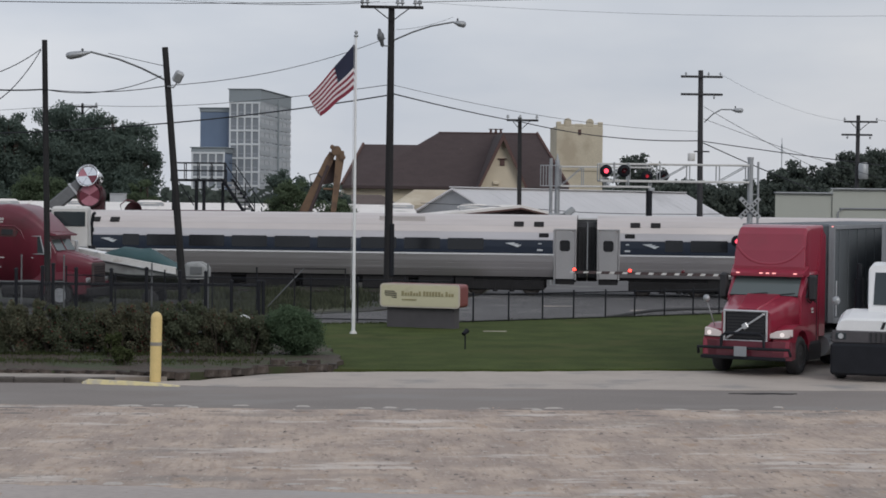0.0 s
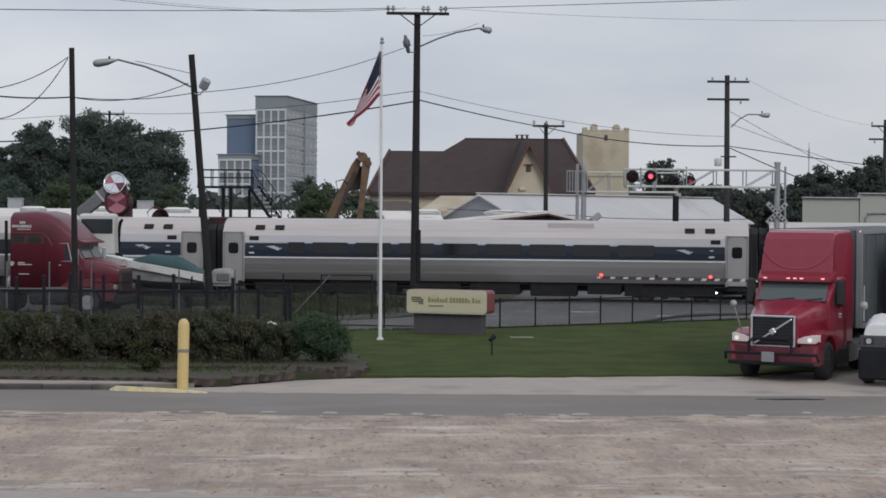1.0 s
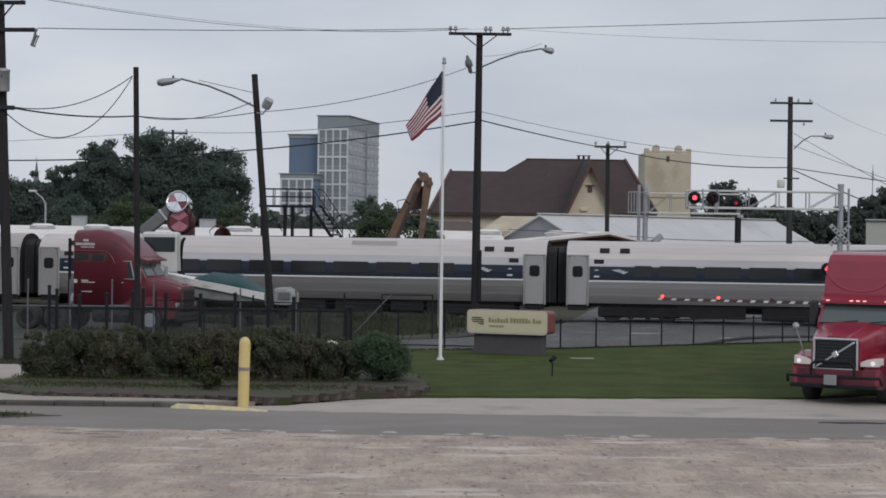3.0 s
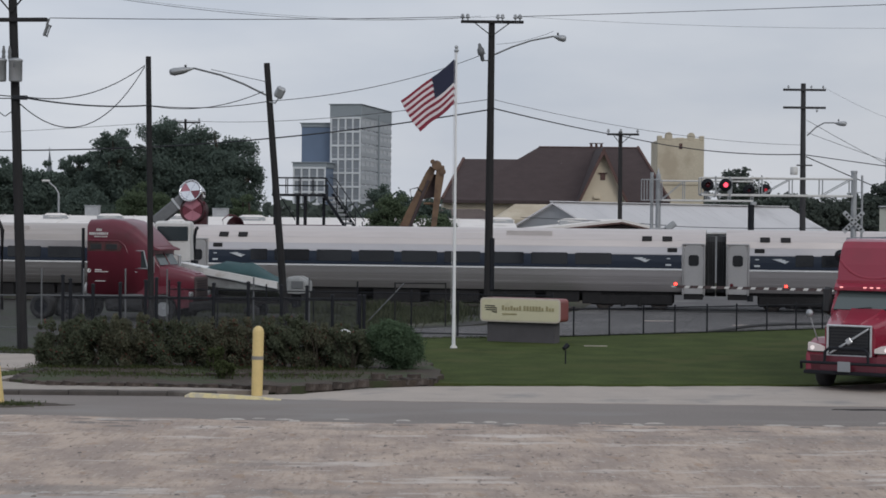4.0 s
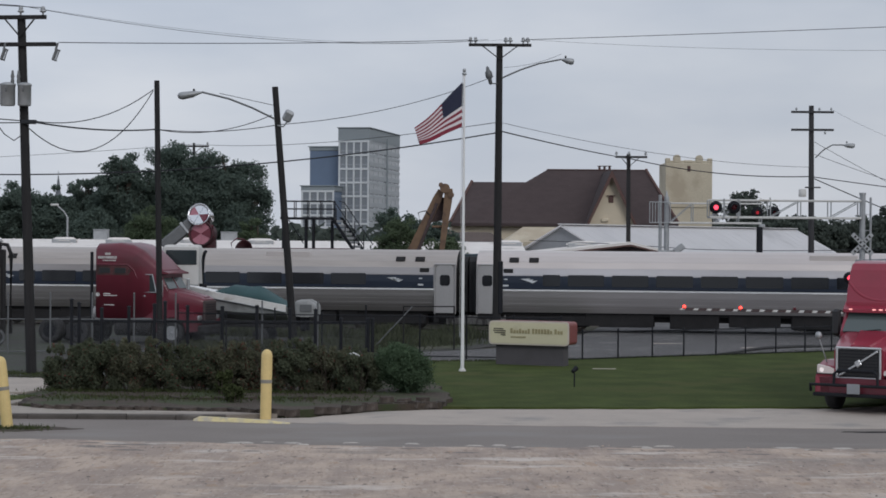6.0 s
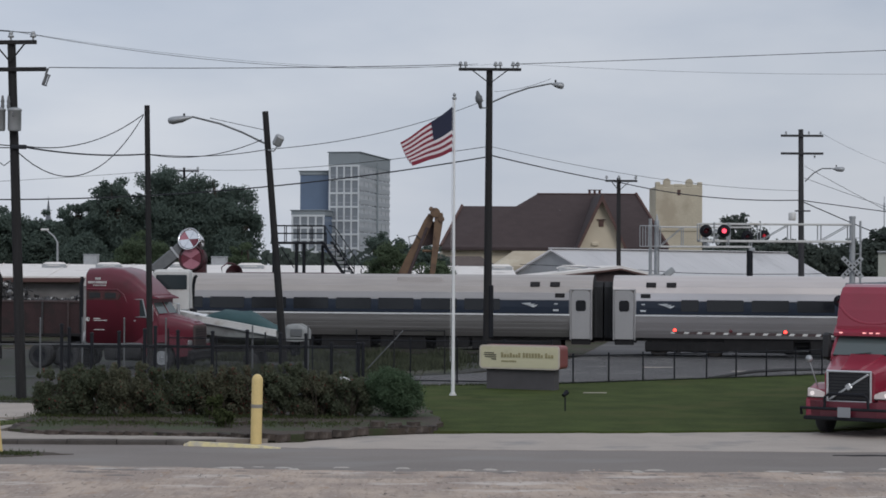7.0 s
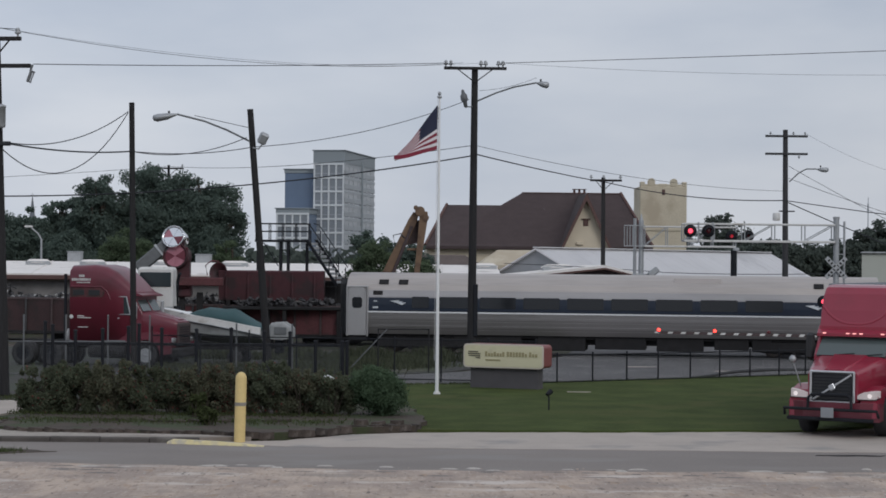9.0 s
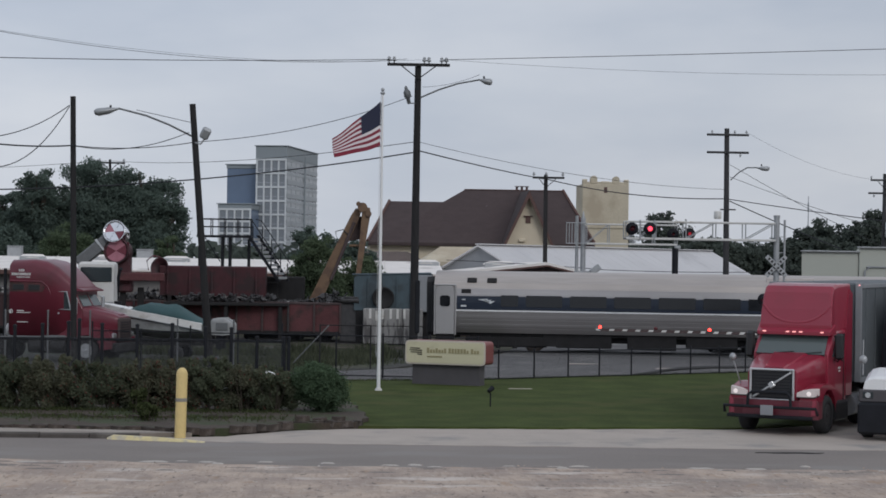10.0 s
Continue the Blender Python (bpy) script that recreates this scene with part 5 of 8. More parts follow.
# plain pole
P_PLAIN = utility_pole((-9.63, 72), (-9.82, 72, 10.25), 0.12, 0.1, M_POLE, "slim plain wooden pole")
# transformer pole
P_TRAFO = utility_pole((-12.28, 61.3), (-12.68, 61.3, 11.42), 0.17, 0.13, M_POLE, "dark wooden utility pole with two crossarms and transformers",
                       [(11.34, 0.92, 0.86, (-0.85, 0.02, 0.75), False), (10.48, 0.78, 1.15, (), True)], -8)
for x, r, bush in ((-0.75, 0.24, 0.15), (-0.22, 0.215, -0.19)):
    can = part("transformer", Shape().lathe([(r * 0.9, 0), (r, 0.05), (r, 0.62), (r * 1.07, 0.63), (r * 1.07, 0.69), (r * 0.5, 0.74)], 16), M_GALV, P_TRAFO, "grey pole transformer can", at=pose(x, -0.32, 8.52))
    part("bushing", Shape().lathe([(0.04, 0.68), (0.065, 0.78), (0.045, 0.86), (0.065, 0.93), (0.045, 1.0), (0.03, 1.12)], 8, m=pose(bush, 0, 0)), M_FENCE_GREY, can, "dark porcelain bushing")
    part("lug", Shape().box(0, -r - 0.02, 0.5, 0.06, 0.06, 0.14, 0.015), M_FENCE_GREY, can)
for x, lean in ((-0.92, 18), (0.72, 20)):
    part("cutout", Shape().box(0, 0, 0, 0.1, 0.1, 0.4, 0.03).box(0.09, 0, 0.0, 0.035, 0.05, 0.34, 0.01).box(0.05, 0, 0.17, 0.14, 0.06, 0.05, 0.01).box(0.05, 0, -0.17, 0.14, 0.06, 0.05, 0.01).box(-0.04, 0.02, 0.26, 0.06, 0.06, 0.24, 0.01), M_FENCE_GREY, P_TRAFO, "grey fuse cutout", at=pose(x, -0.24, 10.16, 0, lean, 0))
part("drop_cable", Shape().pipe([(-1.06, -0.35, 9.25), (-1.1, -0.35, 9.0), (-1.16, -0.35, 8.6), (-1.18, -0.35, 8.2), (-1.12, -0.35, 7.95)], 0.05), M_FENCE_GREY, P_TRAFO, "grey drop cable")
part("drop_loop", Shape().pipe([(-1.1, -0.3, 7.95), (-0.85, -0.3, 7.62), (-0.55, -0.28, 7.42), (-0.32, -0.24, 7.6)], 0.018, 6), M_WIRE, P_TRAFO)
part("terminal", Shape().box(-0.1, -0.2, 8.02, 0.5, 0.12, 0.14, 0.03), M_WIRE, P_TRAFO, "dark cable joint")
# poles beyond the railway
P_RIGHT = utility_pole((22.62, 110), (22.54, 110, 12.2), 0.19, 0.14, M_POLE_GREY, "wooden utility pole with two crossarms and a street light",
                       [(11.82, 1.2, 1.25, (-0.9, 0.42, 1.1), False), (10.8, 1.2, 1.25, (0.75,), True)], ins=0.7, braced=False)
cobra_head(P_RIGHT, (0.15, -0.1, 9.2), (1.7, -0.2, 9.95), (2.4, -0.2, 9.95), bulge=0.28)
part("transformer", Shape().lathe([(0.2, 0), (0.22, 0.05), (0.22, 0.4), (0.16, 0.46)], 14), M_DIRTY_WHITE, P_RIGHT, "pale pole transformer can", at=pose(-0.6, -0.2, 6.95))
part("bracket", Shape().box(0.0, -0.2, 7.5, 0.9, 0.08, 0.08, 0.01), M_POLE_GREY, P_RIGHT)
P_MID = utility_pole((13.18, 120), (13.14, 120, 9.8), 0.16, 0.12, M_POLE, "wooden utility pole with one crossarm behind the store",
                     [(9.6, 0.85, 1.15, (-0.78, 0.0, 1.05), False)])
P_FAR = utility_pole((37.6, 130), (37.66, 130, 10.7), 0.18, 0.13, M_POLE_GREY, "wooden utility pole with crossarms and a transformer",
                     [(10.25, 1.05, 1.3, (-1.0, 1.25), False), (9.35, 1.2, 0.95, (-0.8, 0.8), True)], ins=0.8)
part("transformer", Shape().lathe([(0.3, 0), (0.34, 0.08), (0.34, 1.0), (0.24, 1.15)], 14), M_GALV, P_FAR, "grey pole transformer can", at=pose(0.35, -0.4, 6.3))
P_BACK = utility_pole((-17.8, 153.5), (-17.95, 153.5, 11.92), 0.13, 0.1, M_POLE, "wooden utility pole among the oaks", [(11.65, 0.9, 1.2, (-0.8, 1.1), False)])


def wire(a, b, sag, r=0.016, label="black overhead cable strung between the poles", n=18):
    a, b = Vector(a), Vector(b)
    pts = [a.lerp(b, i / n) - Vector((0, 0, sag * 4 * (i / n) * (1 - i / n))) for i in range(n + 1)]
    return solid("overhead_wire", Shape().pipe(pts, r, 5), M_WIRE, label, "cable", group="overhead wires")


TRAFO_R = (-11.5, 61.1, 10.42)
MAIN_L, MAIN_R = (2.4, 83.8, 13.05), (4.6, 83.8, 13.05)
wire((-11.45, 61.1, 10.55), (2.3, 83.8, 13.1), 0.08, 0.014)
wire((-11.95, 61.1, 11.6), (3.8, 83.8, 13.12), 0.5, 0.005, "thin dark overhead wire between the poles")
wire((-12.62, 61.1, 11.7), (3.0, 83.8, 13.12), 0.58, 0.009, "thin dark overhead wire between the poles")
wire((-12.66, 61.1, 11.7), (-30, 61, 13.6), 0.2, 0.012, "thin dark overhead wire between the poles")
wire((-11.95, 61.1, 11.65), (-30, 61, 13.2), 0.2, 0.012, "thin dark overhead wire between the poles")
wire((-13.4, 61.1, 10.42), (-30, 61, 11.6), 0.15, 0.012, "thin dark overhead wire between the poles")
wire((4.6, 83.8, 13.12), (42, 70, 13.6), 0.1, 0.014)
wire((4.8, 83.8, 13.12), (44, 72, 13.3), 0.9, 0.006, "thin dark overhead wire between the poles")
# thick telephone cable along the railway and thinner lines above it
wire((-42, 82, 7.15), (-20, 84, 7.08), 0.1, 0.03, "thick black telephone cable along the railway")
wire((-20, 84, 7.08), (3.34, 83.8, 9.04), 0.56, 0.03, "thick black telephone cable along the railway")
wire((3.6, 83.8, 9.12), (13.1, 119.8, 9.5), 0.06, 0.03, "thick black telephone cable along the railway")
wire((13.2, 119.8, 9.5), (22.4, 109.8, 8.12), 0.35, 0.03, "thick black telephone cable along the railway")
wire((22.65, 109.8, 8.1), (60, 96, 4.6), 0.6, 0.026, "thick black telephone cable along the railway")
wire((3.6, 83.8, 9.5), (22.5, 109.8, 8.66), 0.42, 0.011, "thin dark overhead wire between the poles")
wire((3.4, 83.8, 9.5), (-17.9, 153.3, 11.8), 0.45, 0.016, "thin dark overhead wire between the poles")
wire((-18.1, 153.3, 11.8), (-60, 140, 9.3), 0.5, 0.016, "thin dark overhead wire between the poles")
wire((-5.25, 71.9, 8.63), (3.25, 83.7, 11.5), 0.36, 0.014)
wire((3.7, 83.7, 11.9), (6.2, 83.8, 12.5), 0.12, 0.008, "thin stay wire of the street light")
# cables between the three near poles on the driveway side
wire((-12.4, 61.15, 8.05), (-9.8, 71.9, 8.42), 0.14, 0.028)
wire((-9.8, 71.9, 8.42), (-5.3, 71.85, 8.62), 0.16, 0.016)
wire((-9.8, 71.9, 8.42), (-5.5, 71.8, 8.98), 0.34, 0.016)
wire((-12.4, 61.15, 8.08), (-9.93, 71.85, 9.9), 0.5, 0.018)
wire((-12.42, 61.15, 7.85), (-9.93, 71.8, 9.85), 1.42, 0.018)
wire((-12.5, 61.15, 8.05), (-30, 60, 10.4), 0.3, 0.018)
wire((-12.5, 61.15, 8.0), (-30, 60, 8.0), 0.1, 0.018)
# right-hand service drops
wire((22.7, 109.8, 10.1), (30.5, 106, 5.5), 0.1, 0.014, "thin dark overhead wire between the poles")
wire((22.7, 109.8, 9.4), (45, 118, 4.2), 0.5, 0.014, "thin dark overhead wire between the poles")
wire((22.7, 109.8, 8.0), (28.8, 108, 5.3), 0.05, 0.03, "thick black telephone cable along the railway")
wire((23.7, 109.7, 11.95), (36.7, 129.8, 10.3), 0.45, 0.007, "thin dark overhead wire between the poles")
wire((38.9, 129.8, 10.4), (70, 150, 10.4), 0.8, 0.012, "thin dark overhead wire between the poles")
wire((16.0, 112, 3.9), (6.5, 112, 4.35), -0.05, 0.02)
wire((16.0, 112, 3.9), (27.5, 112, 4.0), 0.1, 0.02)


# ---- level crossing ----
def flasher(parent, x, y, z, r=0.28, lens=0.105, mats=None):
    """A round black backboard with hood, and a lens drum that is lit on one side."""
    board = part("backboard", Shape().lathe([(r, -0.02), (r, 0.02), (0.05, 0.03)], 20, m=pose(0, 0, 0, 90)), M_BLACK_STEEL, parent, "round black backboard", at=pose(x, y, z))
    hood = Shape()
    n = 10
    arc = [(lens * 1.25 * math.cos(a), lens * 1.25 * math.sin(a)) for a in [math.pi * (0.02 + 0.96 * i / n) for i in range(n + 1)]]
    out = [(p[0] * 1.12, p[1] * 1.12) for p in arc[::-1]]
    hood.prism(arc + out, -0.26, -0.02, "y")
    part("hood", hood, M_BLACK_STEEL, board)
    return lamp_drum(board, 0, -0.06, 0, lens, mats)


def lamp_drum(parent, x, y, z, r, mats=None):
    """A ball whose front half glows red and whose back half is dark glass."""
    s = Shape()
    n, k = 14, 7
    for half, slot in ((0, 0), (1, 1)):
        rings = []
        for i in range(k):
            a = math.pi / 2 * i / (k - 1)
            sgn = -1 if half == 0 else 1
            rr = max(0.002, r * math.cos(a))
            rings.append([(rr * math.cos(2 * math.pi * j / n), sgn * r * 0.6 * math.sin(a), rr * math.sin(2 * math.pi * j / n)) for j in range(n)])
        s.loft(rings, False, True, slot)
    return part("lamp_drum", s, mats or (M_SIGNAL_RED, M_SIGNAL_DARK), parent, "red signal lens", at=pose(x, y, z))


def truss_deck(parent, x0, x1, y, z0, z1, width, bays):
    """A cantilever walkway: chords, rails, uprights and diagonals, each a part."""
    for yy in (y - width / 2, y + width / 2):
        part("bottom_chord", Shape().box((x0 + x1) / 2, yy, z0, x1 - x0, 0.09, 0.1, 0.015), M_DIRTY_WHITE, parent)
        part("top_rail", Shape().box((x0 + x1) / 2, yy, z1, x1 - x0, 0.07, 0.08, 0.015), M_DIRTY_WHITE, parent)
        for i in range(bays + 1):
            x = x0 + (x1 - x0) * i / bays
            part("upright", Shape().tube((x, yy, z0), (x, yy, z1), 0.028, n=6), M_GALV, parent)
        for i in range(0, bays, 2):
            xa, xb = x0 + (x1 - x0) * i / bays, x0 + (x1 - x0) * (i + 1) / bays
            part("diagonal", Shape().tube((xa, yy, z0), (xb, yy, z1), 0.022, n=6), M_GALV, parent)
    part("grating", Shape().box((x0 + x1) / 2, y, z0 + 0.02, x1 - x0, width - 0.1, 0.05, 0.01), M_GALV, parent)


LEFT_LAMPS, RIGHT_LAMPS = [], []


def near_signal():
    c = thing("crossing_signal", "grey cantilever crossing signal with red flashing lights and crossbuck", "crossing signal", pose(0, 84.0, 0), "crossing signals")
    part("mast", Shape().tube((19.5, 0, -0.3), (19.5, 0, 6.45), 0.13, 0.13, 14).tube((19.5, 0, 6.45), (19.5, 0, 6.55), 0.15), M_GALV, c)
    part("mast", Shape().tube((19.88, 0.1, -0.3), (19.88, 0.1, 6.35), 0.05, n=8), M_GALV, c)
    truss_deck(c, 12.75, 19.4, 0.15, 5.43, 6.18, 0.7, 5)
    for z in (1.0, 2.0, 3.0, 4.9, 5.6):
        part("rung", Shape().tube((19.5, 0.05, z), (19.88, 0.1, z), 0.02, n=6), M_GALV, c)
    for x in (13.0, 14.0):
        part("hanger", Shape().box(x + (0.37 if x < 13.5 else 0.0), -0.25, 5.8, 0.07, 0.07, 0.9, 0.01), M_GALV, c)
    LEFT_LAMPS.append(flasher(c, 13.0, -0.32, 5.86))
    RIGHT_LAMPS.append(flasher(c, 13.79, -0.32, 5.87))
    LEFT_LAMPS.append(flasher(c, 14.98, 0.62, 5.66, 0.26, 0.075, (M_SIGNAL_DIM, M_SIGNAL_DARK)))
    RIGHT_LAMPS.append(flasher(c, 15.72, 0.62, 5.68, 0.26, 0.075, (M_SIGNAL_DIM, M_SIGNAL_DARK)))
    RIGHT_LAMPS.append(flasher(c, 19.72, -0.2, 2.82, 0.26))
    LEFT_LAMPS.append(flasher(c, 18.9, -0.2, 2.82, 0.26))
    part("lamp_arm", Shape().tube((18.9, -0.12, 2.82), (19.72, -0.12, 2.82), 0.035, n=8), M_GALV, c)
    for a in (45, -45):
        part("crossbuck_blade", Shape().box(0, 0, 0, 1.25, 0.03, 0.2, 0.01), M_GALV, c, "pale grey crossbuck blade", at=pose(19.45, -0.2 - (0.035 if a > 0 else 0), 4.3, 0, a, 0))
    bars = Shape()
    for k in range(6):
        bars.box(-0.45 + k * 0.17 + (0.05 if k > 2 else 0), -0.02, 0, 0.08, 0.012, 0.11)
    for a in (45, -45):
        part("lettering", bars, M_BLACK, c, "dark lettering blocks", at=pose(19.45, -0.2 - (0.037 if a > 0 else 0.002), 4.3, 0, a, 0))
    part("case", Shape().box(19.5, 0.1, 0.8, 0.5, 0.5, 1.3, 0.04), M_GALV, c, "grey gate mechanism case")
    # lowered gate arm
    g = thing("crossing_gate", "lowered crossing gate arm striped red and white with red lamps", "gate", pose(0, 83.9, 0))
    arm = Shape().loft([[(x, -h * 0.3, 1.40 - h + d), (x, h * 0.3, 1.40 - h + d), (x, h * 0.3, 1.40 + h + d), (x, -h * 0.3, 1.40 + h + d)] for x, h, d in ((11.5, 0.035, 0.0), (19.2, 0.06, -0.11))], True, False)
    part("arm", arm, M_DIRTY_WHITE, g, "white painted arm")
    stripe = Shape().prism([(-0.22, -0.064), (0.14, -0.064), (0.22, 0.064), (-0.14, 0.064)], -0.032, 0.032, "y").mesh("stripe", M_BRICK_DARK)
    for k in range(13):
        x = 11.9 + k * 0.58
        part("stripe", stripe, M_BRICK_DARK, g, "dark red stripe", at=pose(x, 0, 1.40 - (x - 11.5) * 0.0143))
    for x, side in ((11.68, None), (14.15, LEFT_LAMPS), (16.54, RIGHT_LAMPS)):
        z = 1.40 - (x - 11.5) * 0.0143 + 0.11
        holder = part("lamp_holder", Shape().box(x, 0.0, z - 0.05, 0.08, 0.06, 0.12, 0.01).tube((x, 0.03, z), (x, 0.07, z), 0.085, n=12), M_BLACK, g)
        lamp = lamp_drum(holder, x, 0.0, z, 0.075, (M_GATE_RED, M_SIGNAL_DARK))
        if side is not None:
            side.append(lamp)


near_signal()


def far_signal():
    c = thing("crossing_signal", "grey signal mast with a caged cantilever beyond the track", "crossing signal", pose(0, 103.0, 0), "crossing signals")
    part("mast", Shape().tube((13.35, 0, -0.3), (13.35, 0, 6.75), 0.16, 0.13, 12).tube((13.35, 0, 6.75), (13.35, 0, 7.1), 0.09, 0.02), M_GALV, c)
    part("mast", Shape().tube((13.02, 0.1, -0.3), (13.02, 0.1, 6.85), 0.09, n=8), M_GALV, c)
    truss_deck(c, 13.5, 18.4, 0.0, 5.35, 6.4, 0.7, 4)
    for x in (12.4, 12.55, 12.7, 12.85):
        part("cage_bar", Shape().tube((x, -0.35, 5.35), (x, -0.35, 6.45), 0.025, n=6), M_GALV, c)
    for z in (5.35, 6.45):
        part("cage_rail", Shape().tube((12.38, -0.35, z), (13.5, -0.35, z), 0.03, n=6), M_GALV, c)
    part("side_lamp", Shape().box(0, 0, 0, 0.62, 0.3, 0.34, 0.05), M_GALV, c, "grey signal case seen from the side", at=pose(14.0, -0.2, 3.95, 0, -38, 0))
    part("mast_foot", Shape().box(13.3, 0, 3.75, 0.8, 0.3, 0.25, 0.03), M_GALV, c)
    d = thing("signal_post", "short dark post beyond the track", "post", pose(18.1, 101.5, 0))
    part("post", Shape().tube((0, 0, -0.3), (0, 0, 5.15), 0.17, n=12), M_BLACK_STEEL, d)
    part("cap", Shape().box(0.12, 0, 5.2, 0.3, 0.3, 0.2, 0.04), M_GALV, d)


far_signal()


# ---- fences ----
def mesh_fence(name_label, x0, y0, x1, y1, top, posts, rail, post_mat, pitch=0.075, r=0.003, post_r=0.03, extra=None, wire_mat=None):
    """Wire mesh between posts; posts as shares of the length, extra: how far each post stands above the mesh."""
    f = thing("fence", name_label, "fence", pose(x0, y0, 0, 0, 0, math.degrees(math.atan2(y1 - y0, x1 - x0))), "wire fences")
    L = math.dist((x0, y0), (x1, y1))
    for i, u in enumerate(posts):
        h = top + (extra[i] if extra else 0.05)
        part("post", Shape().tube((u * L, 0, -0.3), (u * L, 0, h), post_r, n=10).lathe([(post_r * 1.3, h), (post_r * 1.3, h + 0.03), (0.005, h + 0.06)], 10, m=pose(u * L, 0, 0)), post_mat, f)
    for z in rail:
        part("rail", Shape().tube((0, 0, z), (L, 0, z), 0.021, n=8), post_mat, f)
    s = Shape()
    n = int((L + top) / pitch)
    for k in range(n):
        for sgn in (-1, 1):
            a = k * pitch if sgn < 0 else k * pitch - top
            p0, p1 = max(0.0, a - top if sgn < 0 else a), min(L, a if sgn < 0 else a + top)
            if p1 - p0 < 0.02:
                continue
            z0 = (a - p0) if sgn < 0 else (p0 - a)
            z1 = (a - p1) if sgn < 0 else (p1 - a)
            dy = 0.024 + 0.002 * sgn
            v = [(p0, -dy - r, z0), (p0, -dy + r, z0 + r), (p0, -dy + r, z0 - r), (p1, -dy - r, z1), (p1, -dy + r, z1 + r), (p1, -dy + r, z1 - r)]
            s.add(v, [(0, 1, 4, 3), (1, 2, 5, 4), (2, 0, 3, 5)])
    tagged(part("wire_mesh", s, wire_mat or post_mat, f), kind="stuff")
    return f


mesh_fence("tall black steel and wire fence behind the hedge", -10.0, 55.6, -1.3, 55.6, 2.0,
           [0.0, 0.025, 0.1, 0.19, 0.275, 0.31, 0.385, 0.5, 0.615, 0.725, 0.81, 0.895, 0.985, 1.0],
           (1.97, 1.93, 0.15), M_BLACK_STEEL, 0.06, 0.003, 0.05, [0.55, 0.45, 0.3, 0.35, 0.42, 0.5, 0.38, 0.36, 0.4, 0.32, 0.3, 0.05, 0.05, 0.05], M_WIRE_GREY)
mesh_fence("low dark wire fence along the back of the lawn", 5.3, 69.15, 17.2, 76.1, 1.05, [0.0, 0.058, 0.174, 0.288, 0.395, 0.507, 0.612, 0.722, 0.83, 0.93, 1.0], (1.05, 0.08), M_BLACK_STEEL, 0.07, 0.0025, 0.03)
mesh_fence("dark wire fence with posts beyond the lawn", -9.0, 72.2, 5.2, 69.3, 1.55, [0.0, 0.13, 0.26, 0.385, 0.5, 0.64, 0.76, 0.88, 1.0], (1.55, 0.1), M_BLACK_STEEL, 0.075, 0.003, 0.03,
           [0.3, 0.05, 0.2, 0.05, 0.35, 0.05, 0.05, 0.05, 0.05])
mesh_fence("galvanised wire fence round the truck yard", -26.0, 70.5, -9.1, 72.3, 1.3, [i / 11 for i in range(12)], (1.3, 0.1), M_FENCE_GREY, 0.09, 0.002, 0.03, [0.95] * 12)


def yard_gate():
    g = thing("yard_gate", "grey tubular gate with a diagonal brace before the railway", "gate", pose(-0.55, 76.0, 0))
    part("gate_frame", Shape().tube((0, 0, 0), (0, 0, 1.75), 0.03).tube((2.0, 0, 0), (2.0, 0, 1.75), 0.03).tube((0, 0, 1.72), (2.0, 0, 1.72), 0.025), M_UNDER, g)
    part("brace", Shape().tube((-1.2, -0.02, 0.05), (0.35, -0.02, 1.72), 0.025), M_FENCE_GREY, g)
    for x in (-3.4, -5.6):
        part("post", Shape().tube((x, 0, -0.2), (x, 0, 1.9), 0.035), M_FENCE_GREY, g)


yard_gate()


# ---- hedge ----
def shrub(x, y, w, h, count, size, red, seed, label, mat=M_LEAF_HEDGE, clipped=False):
    rnd = random.Random(seed)
    t = thing("shrub", label, "shrub", pose(x, y, 0.16), "hedge")
    s = Shape()
    for _ in range(16):
        a, u = rnd.uniform(0, 6.28), rnd.uniform(0.1, 0.45) * w
        s.tube((math.cos(a) * 0.12, math.sin(a) * 0.12, -0.1), (math.cos(a) * u, math.sin(a) * u, h * rnd.uniform(0.55, 1.0)), 0.018, 0.005, 5)
    tagged(part("twig_mass", s, M_BARK, t), kind="stuff")
    blobs = []
    for _ in range(24):
        a, u = rnd.uniform(0, 6.28), math.sqrt(rnd.random()) * w * 0.4
        r = rnd.uniform(0.11, 0.2) * w
        z = rnd.uniform(0.14, h - r * 0.6)
        blobs.append((math.cos(a) * u, math.sin(a) * u * 0.8, z, r, min(r, h * 0.3)))
    for _ in range(10):
        a, u = rnd.uniform(0, 6.28), math.sqrt(rnd.random()) * w * 0.42
        r = rnd.uniform(0.04, 0.08) * w
        blobs.append((math.cos(a) * u, math.sin(a) * u * 0.8, h * rnd.uniform(0.9, 1.08), r, r * rnd.uniform(1.0, 2.0)))
    if clipped:
        # one smooth dome instead of ragged tufts
        blobs = [(0, 0, h * 0.48, w * 0.47, h * 0.5)] * 6 + [b for b in blobs[:24]]
    leaf_mass("leaves", blobs, int(count * 1.5), size * 1.05, seed, mat, t)
    if red:
        leaf_mass("red_leaves", blobs, int(count * red), size, seed + 500, M_LEAF_RED, t, "reddish leaves and blooms")


HEDGE = random.Random(11)
for i in range(10):
    shrub(-9.6 + i * 0.885 + HEDGE.uniform(-0.1, 0.1), 53.0 + HEDGE.uniform(-0.25, 0.2), HEDGE.uniform(1.35, 1.75), HEDGE.uniform(0.98, 1.3), 9500, 0.056, HEDGE.choice((0.04, 0.08, 0.16, 0.3)), 60 + i,
          "dark green shrub with reddish leaves in the hedge", M_LEAF_OLIVE if i in (2, 5, 6, 8) else M_LEAF_HEDGE)
shrub(-0.32, 53.0, 1.78, 1.3, 17000, 0.05, 0.0, 80, "dense rounded dark green shrub at the hedge's end", M_LEAF_ROUND, True)
